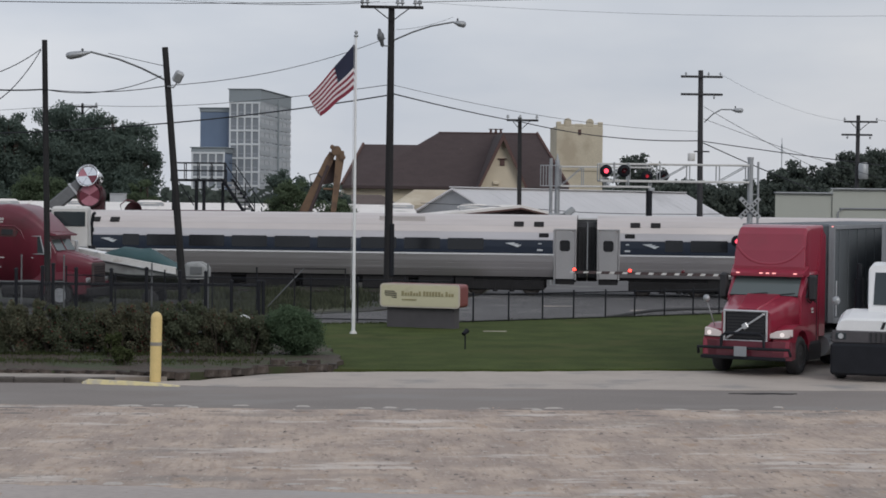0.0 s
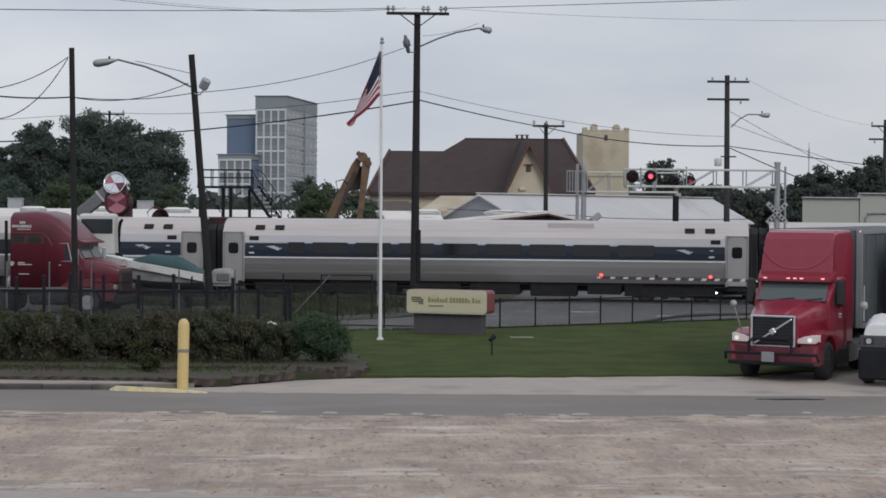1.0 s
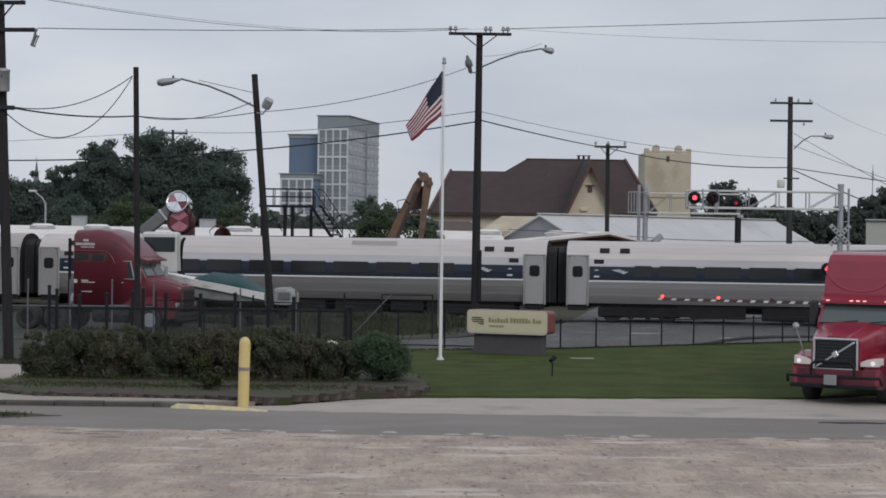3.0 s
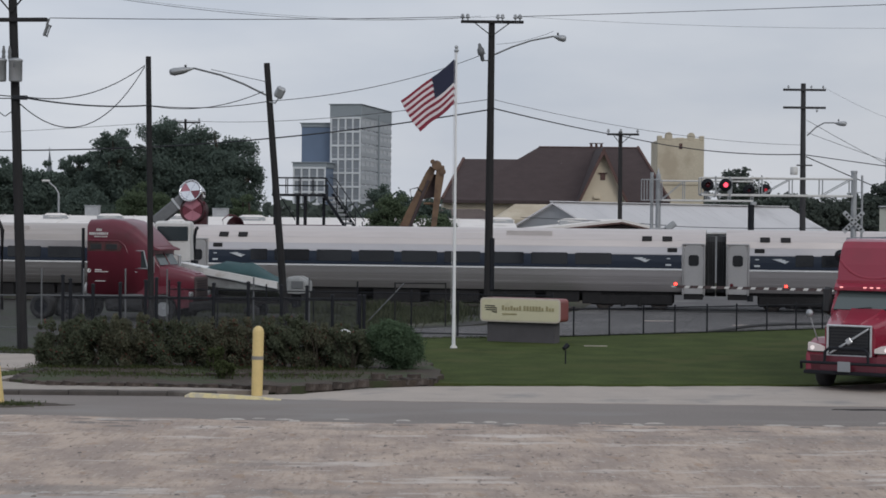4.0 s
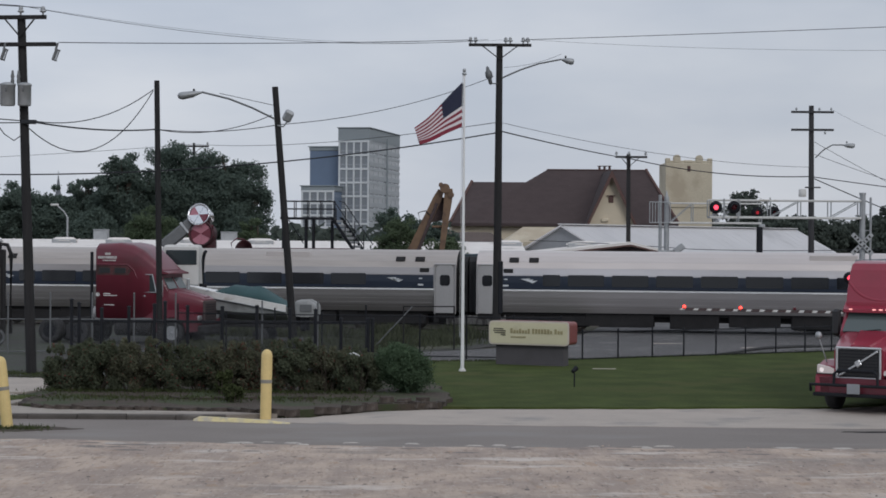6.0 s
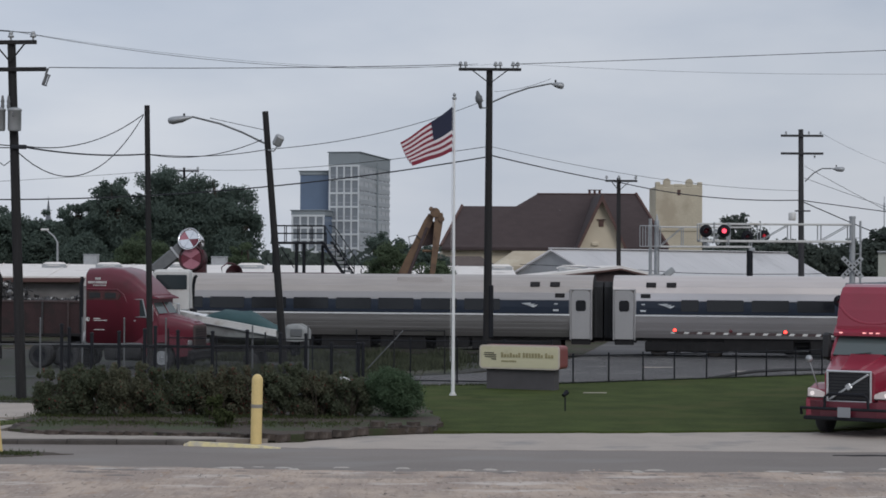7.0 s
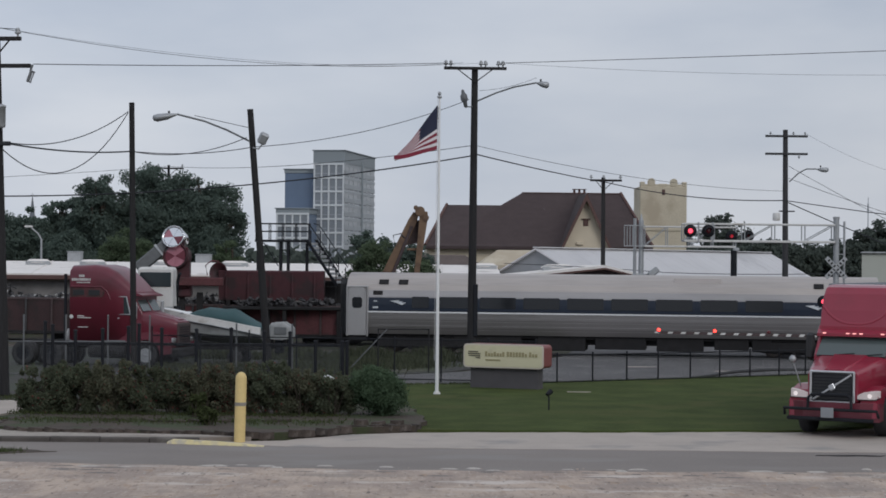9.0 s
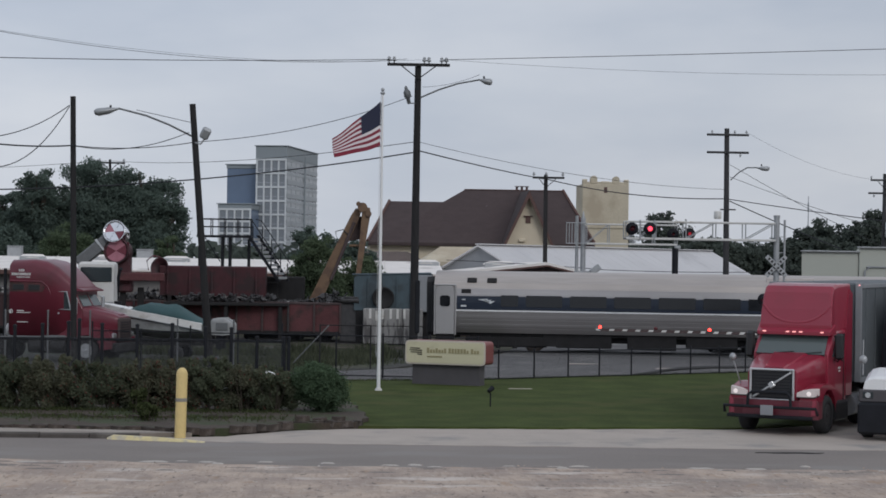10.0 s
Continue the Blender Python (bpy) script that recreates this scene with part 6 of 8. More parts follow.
shrub(-4.75, 49.4, 0.62, 0.42, 900, 0.07, 0.0, 81, "small pale green weed before the hedge", M_GRASS_BLADE)
shrub(-5.2, 51.7, 0.55, 0.6, 700, 0.07, 0.0, 82, "small pale green weed before the hedge", M_GRASS_BLADE)
solid("litter", Shape().box(0, 0, 0, 0.3, 0.12, 0.1, 0.04), M_WHITE, "crumpled white litter caught on the hedge", "litter", pose(-1.72, 52.7, 1.2, 20, 15, -20))


def grass_tufts(areas, count, seed, name_label):
    rnd = random.Random(seed)
    s = Shape()
    for _ in range(count):
        (x0, y0), (x1, y1), w, z = rnd.choice(areas)
        u = rnd.random()
        x, y = x0 + (x1 - x0) * u + rnd.gauss(0, w), y0 + (y1 - y0) * u + rnd.gauss(0, w)
        h, a = rnd.uniform(0.03, 0.08), rnd.uniform(0, 6.28)
        dx, dy = 0.018 * math.cos(a), 0.018 * math.sin(a)
        lx, ly = rnd.uniform(-0.05, 0.05), rnd.uniform(-0.05, 0.05)
        s.add([(x - dx, y - dy, z - 0.02), (x + dx, y + dy, z - 0.02), (x + lx, y + ly, z + h)], [(0, 1, 2)])
    return solid("grass_tufts", s, M_GRASS_BLADE, name_label, "grass", kind="stuff")


grass_tufts([((-10, 50.2), (-1.4, 50.0), 0.5, 0.21), ((-10.4, 52.5), (-1.5, 52.2), 0.3, 0.21),
             ((-1.0, 67.4), (6.0, 69.6), 0.25, 0.05), ((6, 69.7), (16.6, 75.9), 0.25, 0.05), ((-12.4, 43.8), (-8.6, 43.9), 0.25, 0.012), ((-13.5, 61.6), (-10.8, 60.2), 0.5, 0.02)],
            9000, 5, "ragged grass blades at the edges of lawn and bed")


def weeds(areas, count, seed):
    """Tall dark weeds along the railway's near side."""
    rnd = random.Random(seed)
    s = Shape()
    for _ in range(count):
        (x0, y0), (x1, y1), w, top = rnd.choice(areas)
        u = rnd.random()
        x, y = x0 + (x1 - x0) * u + rnd.gauss(0, w * 0.5), y0 + (y1 - y0) * u + rnd.gauss(0, w)
        h, a = top * rnd.uniform(0.4, 1.0) * (0.7 + 0.3 * math.sin(x * 2.1 + y)), rnd.uniform(0, 6.28)
        dx, dy = 0.03 * math.cos(a), 0.03 * math.sin(a)
        lx, ly = rnd.uniform(-0.2, 0.2), rnd.uniform(-0.2, 0.2)
        s.add([(x - dx, y - dy, -0.05), (x + dx, y + dy, -0.05), (x + lx * 0.6 + dx, y + ly * 0.6, h * 0.7), (x + lx, y + ly, h)], [(0, 1, 2, 3)])
    return solid("weed_strip", s, M_WEED, "tall dark weeds and grass beside the railway", "weeds", kind="stuff")


weeds([((-9, 86.5), (2.6, 85.0), 0.8, 0.75), ((-9.0, 76.5), (-1.5, 76.0), 1.6, 0.4), ((-3.0, 79), (1.5, 81.5), 1.4, 0.5)], 15000, 17)


def stones():
    """Loose chips and clods on the gravel, and broken pale slabs along its two edges."""
    rnd = random.Random(9)
    s = Shape()

    def clod(x, y, r, long, h, slot):
        a = rnd.uniform(0, 6.28)
        ring = [(x + r * long * rnd.uniform(0.7, 1.2) * math.cos(a + k * 1.047), y + r * rnd.uniform(0.7, 1.2) * math.sin(a + k * 1.047), 0.003) for k in range(6)]
        top = [(x + (p[0] - x) * 0.6, y + (p[1] - y) * 0.6, 0.006 + h * rnd.uniform(0.7, 1.1)) for p in ring]
        s.add(ring + top, [(k, (k + 1) % 6, 6 + (k + 1) % 6, 6 + k) for k in range(6)] + [tuple(range(6, 12))], False, slot)
    for _ in range(900):
        x, y = rnd.uniform(-13, 14), rnd.uniform(28.5, 41)
        r = rnd.choice((0.012, 0.015, 0.02, 0.03))
        clod(x, y, r, 1, r * rnd.uniform(0.3, 0.7), rnd.choice((0, 0, 0, 0, 2, 2, 1)))
    for _ in range(60):
        x = rnd.uniform(-13, 14)
        y = 34 + rnd.gauss(0, 2.6) if rnd.random() < 0.4 else 31.2 + rnd.gauss(0, 0.8) - 0.12 * max(0, x)
        r = rnd.uniform(0.018, 0.045)
        clod(x, y, r, rnd.uniform(1, 1.5), r * rnd.uniform(0.4, 0.9), rnd.choice((1, 1, 1, 0)))
    for _ in range(60):
        x = rnd.uniform(-13, 14)
        low = rnd.random() < 0.6
        base = (30.3 if x < -5 else 30.3 - 0.17 * (x + 5)) if low else 40.7 + (0.1 * abs(x) if x < 0 else 0)
        clod(x, base + rnd.gauss(0, 0.18 if low else 0.3), rnd.uniform(0.04, 0.11), rnd.uniform(1.5, 4), rnd.uniform(0.01, 0.03), 2)
    for _ in range(40):
        x = rnd.uniform(-13, 14)
        clod(x, 40.2 + rnd.gauss(0, 0.5), rnd.uniform(0.05, 0.12), rnd.uniform(2, 5), rnd.uniform(0.005, 0.02), 1)
    return solid("loose_stones", s, (M_GRAVEL, M_STONE_DARK, M_STONE_PALE), "loose dark and pale stone chips scattered over the gravel", "gravel", kind="stuff")


stones()


# ---- sign, flagpole and flag ----
def company_sign():
    g = thing("monument_sign", "cream monument sign in a red-brown case on a dark base", "sign", pose(3.95, 66.3, 0.05, 0, 0, -24))

    def plate(w, h, r):
        """An upright outline with rounded corners about the case's middle."""
        out = []
        for cx, cz, a0 in ((w / 2 - r, h / 2 - r, 0), (-w / 2 + r, h / 2 - r, 90), (-w / 2 + r, -h / 2 + r, 180), (w / 2 - r, -h / 2 + r, 270)):
            out += [(cx + r * math.cos(radians(a0 + 22.5 * i)), 1.12 + cz + r * math.sin(radians(a0 + 22.5 * i))) for i in range(5)]
        return out
    part("base", Shape().box(-0.02, 0.1, 0.34, 2.5, 0.5, 0.78, 0.02), M_SIGN_BASE, g, "dark grey base")
    part("case", Shape().prism(plate(2.92, 0.8, 0.12), -0.27, 0.58, "y"), M_SIGN_RED, g)
    part("rim", Shape().prism(plate(2.94, 0.82, 0.13), -0.31, -0.265, "y"), M_SIGN_RIM, g, "pale rim round the face")
    part("face", Shape().prism(plate(2.84, 0.72, 0.1), -0.325, -0.3, "y"), M_SIGN_FACE, g, "cream face panel")
    emblem = Shape()
    for k, (x0, x1) in enumerate(((-1.28, -0.92), (-1.3, -0.84), (-1.26, -0.84), (-1.02, -0.84))):
        emblem.prism([(x0, 1.28 - k * 0.07), (x1, 1.275 - k * 0.07), (x1, 1.23 - k * 0.07), (x0, 1.245 - k * 0.07)], -0.34, -0.32, "y")
    part("emblem", emblem, M_SIGN_INK, g, "dark block emblem of slanting bars")
    rnd = random.Random(2)
    x = -0.66
    for wlen in (7, 7, 3):
        letters = Shape()
        for k in range(wlen):
            wd = rnd.uniform(0.06, 0.085)
            tall = 0.17 if k == 0 else rnd.choice((0.11, 0.11, 0.16))
            letters.box(x + wd / 2, -0.333, 1.11 + tall / 2, wd, 0.014, tall)
            x += wd + 0.03
        part("lettering", letters, M_SIGN_OLIVE, g, "row of olive lettering blocks")
        x += 0.06
    letters = Shape()
    for k in range(9):
        letters.box(-0.62 + k * 0.062, -0.333, 0.98, 0.045, 0.014, 0.055)
    part("lettering", letters, M_SIGN_OLIVE, g, "row of small olive lettering blocks")


company_sign()
yl = thing("sign_spotlight", "small dark spotlight on a stake in the lawn", "spotlight", pose(4.64, 56.55, 0.05))
part("stake", Shape().tube((0, 0, -0.1), (0, 0, 0.42), 0.022, n=8), M_BLACK_STEEL, yl)
part("head", Shape().tube((-0.06, -0.06, 0.46), (0.06, 0.06, 0.56), 0.06, 0.08, 10), M_BLACK_STEEL, yl)
pole = thing("flagpole", "tall white flagpole with a ball finial on the lawn", "flagpole", pose(1.48, 63.0, 0.05))
part("pole", Shape().tube((0, 0, -0.2), (0.0, 0, 9.72), 0.06, 0.034, 16), M_WHITE, pole)
part("truck_cap", Shape().lathe([(0.045, 9.72), (0.075, 9.74), (0.075, 9.8), (0.02, 9.83)], 12), M_GALV, pole)
part("finial", Shape().lathe([(0.004, 9.82), (0.045, 9.84), (0.062, 9.885), (0.045, 9.93), (0.004, 9.95)], 12), M_GALV, pole)
part("collar", Shape().lathe([(0.12, -0.05), (0.12, 0.04), (0.09, 0.08), (0.08, 0.1)], 16), M_DIRTY_WHITE, pole)
part("halyard", Shape().tube((-0.1, -0.04, 1.2), (-0.06, -0.03, 9.7), 0.006, n=5), M_DIRTY_WHITE, pole)
part("cleat", Shape().box(-0.09, -0.03, 1.2, 0.03, 0.05, 0.18, 0.01), M_GALV, pole)

# the flag: thirteen stripes, each a chain of stiff pieces from the hoist
HOIST, FLY, LINKS = 1.42, 2.32, 22
flag = thing("flag", "red, white and blue striped flag with a dark blue canton", "flag", pose(1.40, 62.97, 9.52))
FLAG_PIECES = []
piece_mesh = {}
for mat_name, mat in (("red", M_FLAG_RED), ("white", M_FLAG_WHITE), ("blue", M_FLAG_BLUE)):
    w, h, o = FLY / LINKS, HOIST / 13, 0.002
    v = [(x, y, z) for y in (-o, o) for x, z in ((-w * 1.12, -h * 1.08), (w * 0.12, -h * 1.08), (w * 0.12, h * 0.08), (-w * 1.12, h * 0.08))]
    piece_mesh[mat_name] = Shape().add(v, [(0, 1, 2, 3), (5, 4, 7, 6), (0, 4, 5, 1), (3, 2, 6, 7), (0, 3, 7, 4), (1, 5, 6, 2)]).mesh("cloth_piece", mat)
for k in range(13):
    for i in range(LINKS):
        tone = "blue" if (k < 7 and i < LINKS * 0.44) else ("white" if k % 2 else "red")
        FLAG_PIECES.append(part("cloth_piece", piece_mesh[tone], None, flag))

# seconds; where the fly's upper and lower corners hang from the hoist's: metres out from the pole, metres down; ripple phase
FLAG_ROWS = [
    (0.0, 1.41, 1.65, 0.84, 0.74, 0.0), (0.5, 0.77, 1.58, 0.35, 0.69, 1.0), (1.0, 0.89, 2.25, 0.89, 0.91, 2.0), (1.5, 1.53, 1.48, 1.33, 0.54, 3.0),
    (2.0, 1.01, 1.60, 0.40, 0.79, 4.0), (2.5, 0.81, 1.98, 0.49, 0.79, 4.8), (3.0, 1.1, 1.73, 0.74, 0.7, 5.8), (3.5, 1.48, 1.43, 0.94, 0.7, 6.6),
    (4.0, 1.63, 1.31, 0.91, 0.79, 7.6), (4.5, 1.11, 1.85, 1.01, 0.57, 8.5), (5.0, 1.88, 1.5, 1.80, 0.40, 9.5), (5.5, 1.83, 1.01, 1.14, 0.54, 10.4),
    (6.0, 1.48, 1.48, 1.11, 0.54, 11.4), (6.5, 1.63, 1.24, 1.11, 0.49, 12.4), (7.0, 1.53, 1.11, 0.99, 0.44, 13.4), (7.5, 1.5, 1.72, 1.42, 0.42, 14.4),
    (8.0, 2.07, 0.64, 1.88, 0.27, 15.4), (8.5, 1.41, 1.28, 0.81, 0.59, 16.4), (9.0, 1.22, 1.58, 1.12, 0.34, 17.4), (9.5, 1.63, 1.33, 1.23, 0.62, 18.4),
    (10.0, 1.4, 1.15, 1.15, 0.38, 19.4)]


def wave_flag():
    w = FLY / LINKS
    rows = [[] for _ in FLAG_PIECES]
    for t, tx, tz, bx, bz, phase in FLAG_ROWS:
        for k in range(13):
            v = k / 12
            out, down = tx + (bx - tx) * v, tz + (bz - tz) * v
            slack = math.sqrt(max(0.05, (0.97 * FLY) ** 2 - out * out - down * down))
            aim = Vector((-out, -slack * 0.8, -down))
            p = Vector((0, -0.0015 * k, -HOIST * k / 13))
            for i in range(LINKS):
                u = (i + 0.5) / LINKS
                wave = min(1.0, 0.35 + u) * (0.25 + 0.3 * slack) * math.sin(phase - 7.5 * u + 1.1 * v)
                sag = 0.3 * (0.5 - u) * out
                d = (aim + Vector((0.25 * wave * out, 1.3 * wave, -sag))).normalized()
                ey = d.cross(Vector((0, 0, 1))).normalized()
                ez = ey.cross(d).normalized()
                if ez.z < 0:
                    ez, ey = -ez, -ey
                m = Matrix((-d, (-ez).cross(d) * -1, ez)).transposed()
                m.col[1] = m.col[2].cross(m.col[0])
                rows[k * LINKS + i].append((t, Matrix.Translation(p) @ m.to_4x4()))
                p = p + d * w
    for ob, r in zip(FLAG_PIECES, rows):
        walk(ob, r)


# ---- vehicles ----
def wheel(parent, x, y, z, r, w, rim=M_ALU, dual=False):
    """A tyre and rim on a crosswise axle; y is the outer face's side."""
    sgn = 1 if y > 0 else -1
    turn = pose(x, y, z, -90 * sgn)
    tyre = part("tyre", Shape().lathe([(r * 0.55, -w / 2), (r * 0.93, -w / 2), (r, -w * 0.32), (r, w * 0.32), (r * 0.93, w / 2), (r * 0.62, w / 2), (r * 0.58, w * 0.4)], 24), M_RUBBER, parent, at=turn)
    part("rim", Shape().lathe([(r * 0.58, w * 0.42), (r * 0.52, w * 0.3), (r * 0.34, w * 0.12), (r * 0.3, w * 0.34), (r * 0.16, w * 0.38), (r * 0.14, w * 0.46), (0.01, w * 0.48)], 20), rim, tyre)
    if dual:
        part("tyre", Shape().lathe([(r * 0.55, -w / 2), (r * 0.93, -w / 2), (r, -w * 0.32), (r, w * 0.32), (r * 0.93, w / 2), (r * 0.55, w / 2)], 20), M_RUBBER, parent, at=pose(x, y - sgn * (w + 0.05), z, -90 * sgn))


def rounded(x, hw, z0, z1, c, n_up=3):
    """A ring of points across a body at x: half width, bottom, top, corner radius at the top."""
    pts = [(x, -hw, z0), (x, hw, z0)]
    for i in range(n_up + 1):
        a = math.pi / 2 * i / n_up
        pts.append((x, hw - c + c * math.cos(a), z1 - c + c * math.sin(a)))
    for i in range(n_up + 1):
        a = math.pi / 2 + math.pi / 2 * i / n_up
        pts.append((x, -hw + c + c * math.cos(a), z1 - c + c * math.sin(a)))
    return pts


def red_tractor():
    """Day-cab tractor with a high roof fairing; x forward from the front axle, y to its left."""
    t = thing("semi_truck", "red day-cab tractor with roof fairing, grille guard and lit headlamps", "truck", pose(11.86, 49.8, 0.01, 0, 0, -121.8), "trucks")
    # bonnet
    part("bonnet", Shape().loft([rounded(1.08, 0.66, 0.92, 1.66, 0.10), rounded(0.9, 0.72, 0.9, 1.72, 0.14), rounded(0.2, 0.88, 0.9, 1.9, 0.18), rounded(-0.42, 0.98, 0.95, 2.04, 0.2)], True, True), M_TRUCK_RED, t)
    part("bonnet_ridge", Shape().loft([[(1.0, -0.3, 1.68), (1.0, 0.3, 1.68), (1.0, 0.24, 1.73), (1.0, -0.24, 1.73)], [(-0.4, -0.55, 2.0), (-0.4, 0.55, 2.0), (-0.4, 0.45, 2.08), (-0.4, -0.45, 2.08)]], True, False), M_TRUCK_RED, t)
    for sgn in (-1, 1):
        fender = Shape()
        arch = [(0.62 * math.cos(math.pi * i / 8), 0.52 + 0.64 * math.sin(math.pi * i / 8)) for i in range(9)]
        fender.prism(arch + [(-0.72, 0.52), (-0.72, 0.9), (-0.55, 1.15), (-0.1, 1.3), (0.45, 1.3), (0.88, 1.18), (1.06, 0.92), (1.08, 0.52)], sgn * 0.72, sgn * 1.16, "y")
        f = part("fender", fender, M_TRUCK_RED, t)
        lens = part("headlamp", Shape().loft([[(x, sgn * y, z0), (x, sgn * y, z1), (x - 0.08, sgn * y, z1 + 0.02), (x - 0.08, sgn * y, z0 - 0.02)] for y, x, z0, z1 in ((0.66, 1.12, 1.0, 1.09), (0.8, 1.13, 1.0, 1.15), (1.0, 1.115, 1.0, 1.19), (1.12, 1.07, 1.01, 1.2), (1.175, 0.9, 1.05, 1.19))], True, False), M_HEADLAMP, f, "lit headlamp")
        part("bulb", Shape().tube((1.08, sgn * 0.98, 1.085), (1.128, sgn * 0.98, 1.085), 0.06, n=12), M_BULB, lens, "glowing low beam")
        part("lens_trim", Shape().pipe([(1.125, sgn * 0.66, 0.985), (1.12, sgn * 1.0, 0.985), (1.075, sgn * 1.13, 0.99), (0.9, sgn * 1.18, 1.03)], 0.016, 6), M_BLACK, lens)
    part("grille", Shape().box(1.10, 0, 1.28, 0.08, 1.08, 0.76, 0.04), M_BLACK, t, "black grille mesh")
    surround = Shape()
    surround.box(1.13, 0, 1.67, 0.07, 1.2, 0.06, 0.02).box(1.13, -0.57, 1.28, 0.07, 0.06, 0.78, 0.02).box(1.13, 0.57, 1.28, 0.07, 0.06, 0.78, 0.02).box(1.13, 0, 0.9, 0.07, 1.2, 0.05, 0.02)
    part("grille_surround", surround, M_ALU, t, "bright grille surround")
    part("grille_bar", Shape().box(0, 0, 0, 0.03, 1.22, 0.05, 0.01).box(0.0, 0, 0, 0.05, 0.16, 0.16, 0.05), M_ALU, t, "bright diagonal bar", at=pose(1.16, 0, 1.28, 33, 0, 0))
    for k in range(9):
        part("grille_slat", Shape().box(1.145, 0, 0.96 + k * 0.08, 0.02, 1.06, 0.02), M_BLACK_STEEL, t)
    # maroon instead of the truck's red carries the bumper's shade behind the guard
    part("bumper", Shape().loft([[(1.2, -0.75, 0.42), (1.2, 0.75, 0.42), (1.2, 0.75, 0.9), (1.2, -0.75, 0.9)], [(1.0, -1.2, 0.42), (1.0, 1.2, 0.42), (1.0, 1.2, 0.9), (1.0, -1.2, 0.9)], [(0.72, -1.22, 0.45), (0.72, 1.22, 0.45), (0.72, 1.22, 0.88), (0.72, -1.22, 0.88)]], True, False), M_MAROON, t, "red bumper with its shade put in as darker red")
    guard = part("grille_guard", Shape().pipe([(1.2, -1.24, 0.55), (1.3, -1.22, 0.72), (1.36, -0.9, 0.72), (1.36, 0.9, 0.72), (1.3, 1.22, 0.72), (1.2, 1.24, 0.55)], 0.04), M_BLACK_STEEL, t, "black tubular grille guard")
    part("guard_hoop", Shape().pipe([(1.34, -0.58, 0.7), (1.34, -0.56, 1.02), (1.34, -0.46, 1.1), (1.34, 0.46, 1.1), (1.34, 0.56, 1.02), (1.34, 0.58, 0.7)], 0.04), M_BLACK_STEEL, guard)
    part("guard_bar", Shape().box(1.3, 0, 0.47, 0.06, 2.3, 0.1, 0.03), M_BLACK_STEEL, guard)
    part("plate", Shape().box(1.4, -0.04, 0.64, 0.02, 0.34, 0.26, 0.01), M_GREY_WALL, t, "grey blank plate")
    # cab
    cab = Shape().loft([rounded(-0.36, 1.0, 0.75, 2.05, 0.06), rounded(-0.38, 1.02, 0.7, 2.06, 0.06), rounded(-0.86, 1.06, 0.7, 2.62, 0.1), rounded(-1.75, 1.07, 0.7, 2.68, 0.1)], True, False)
    part("cab", cab, M_TRUCK_RED, t)
    part("windscreen", Shape().add([(-0.30, -0.93, 2.03), (-0.30, 0.93, 2.03), (-0.74, 0.9, 2.52), (-0.74, -0.9, 2.52), (-0.40, -0.93, 1.96), (-0.40, 0.93, 1.96), (-0.83, 0.88, 2.48), (-0.83, -0.88, 2.48)],
         [(0, 1, 2, 3), (4, 7, 6, 5), (0, 4, 5, 1), (1, 5, 6, 2), (2, 6, 7, 3), (3, 7, 4, 0)]), M_SCREEN, t, "windscreen with reflected sky put into its colour")
    for y in (-0.35, 0.4):
        part("wiper", Shape().tube((-0.30, y, 2.05), (-0.33, y + 0.45, 2.1), 0.012, n=5), M_BLACK, t)
    for sgn in (-1, 1):
        part("side_window", Shape().prism([(-0.62, 1.98), (-1.55, 1.98), (-1.6, 2.56), (-0.98, 2.56)], sgn * 1.045, sgn * 1.085, "y"), M_GLASS, t)
        part("door_seam", Shape().box(-1.55, sgn * 1.075, 1.6, 0.02, 0.015, 1.7), M_BLACK, t)
        part("door_handle", Shape().box(-1.42, sgn * 1.085, 1.85, 0.14, 0.03, 0.05, 0.01), M_BLACK, t)
        part("door_mark", Shape().box(-1.15, sgn * 1.077, 1.66, 0.2, 0.01, 0.05), M_DIRTY_WHITE, t, "small pale lettering bar")
        part("door_mark", Shape().box(-1.17, sgn * 1.077, 1.58, 0.16, 0.01, 0.04), M_DIRTY_WHITE, t, "small pale lettering bar")
        mirror = part("mirror", Shape().box(-0.66, sgn * 1.22, 2.24, 0.14, 0.24, 0.7, 0.06), M_BLACK, t, "tall black side mirror")
        for z, dz in ((2.5, 0.06), (1.9, -0.06)):
            part("mirror_arm", Shape().pipe([(-0.8, sgn * 1.04, z), (-0.74, sgn * 1.15, z + dz), (-0.66, sgn * 1.22, z)], 0.02), M_BLACK, mirror)
        if sgn < 0:
            part("hood_mirror", Shape().tube((0.62, -1.02, 1.25), (0.74, -1.2, 1.9), 0.016, n=6).lathe([(0.02, -0.05), (0.1, 0.0), (0.08, 0.05), (0.02, 0.07)], 12, m=pose(0.76, -1.2, 1.95, 0, 90, 0)), M_GALV, t, "round bonnet mirror")
    part("visor", Shape().loft([[(-0.55, -1.0, 2.52), (-0.55, 1.0, 2.52), (-0.55, 1.0, 2.6), (-0.55, -1.0, 2.6)], [(-0.9, -1.06, 2.58), (-0.9, 1.06, 2.58), (-0.9, 1.06, 2.8), (-0.9, -1.06, 2.8)]], True, False), M_TRUCK_RED, t, "red visor over the windscreen")
    for y in (-0.8, -0.16, 0.02, 0.2, 0.78):
        part("marker_lamp", Shape().box(-0.56, y, 2.6, 0.06, 0.1, 0.035, 0.012), M_AMBER, t, "lit marker lamp")
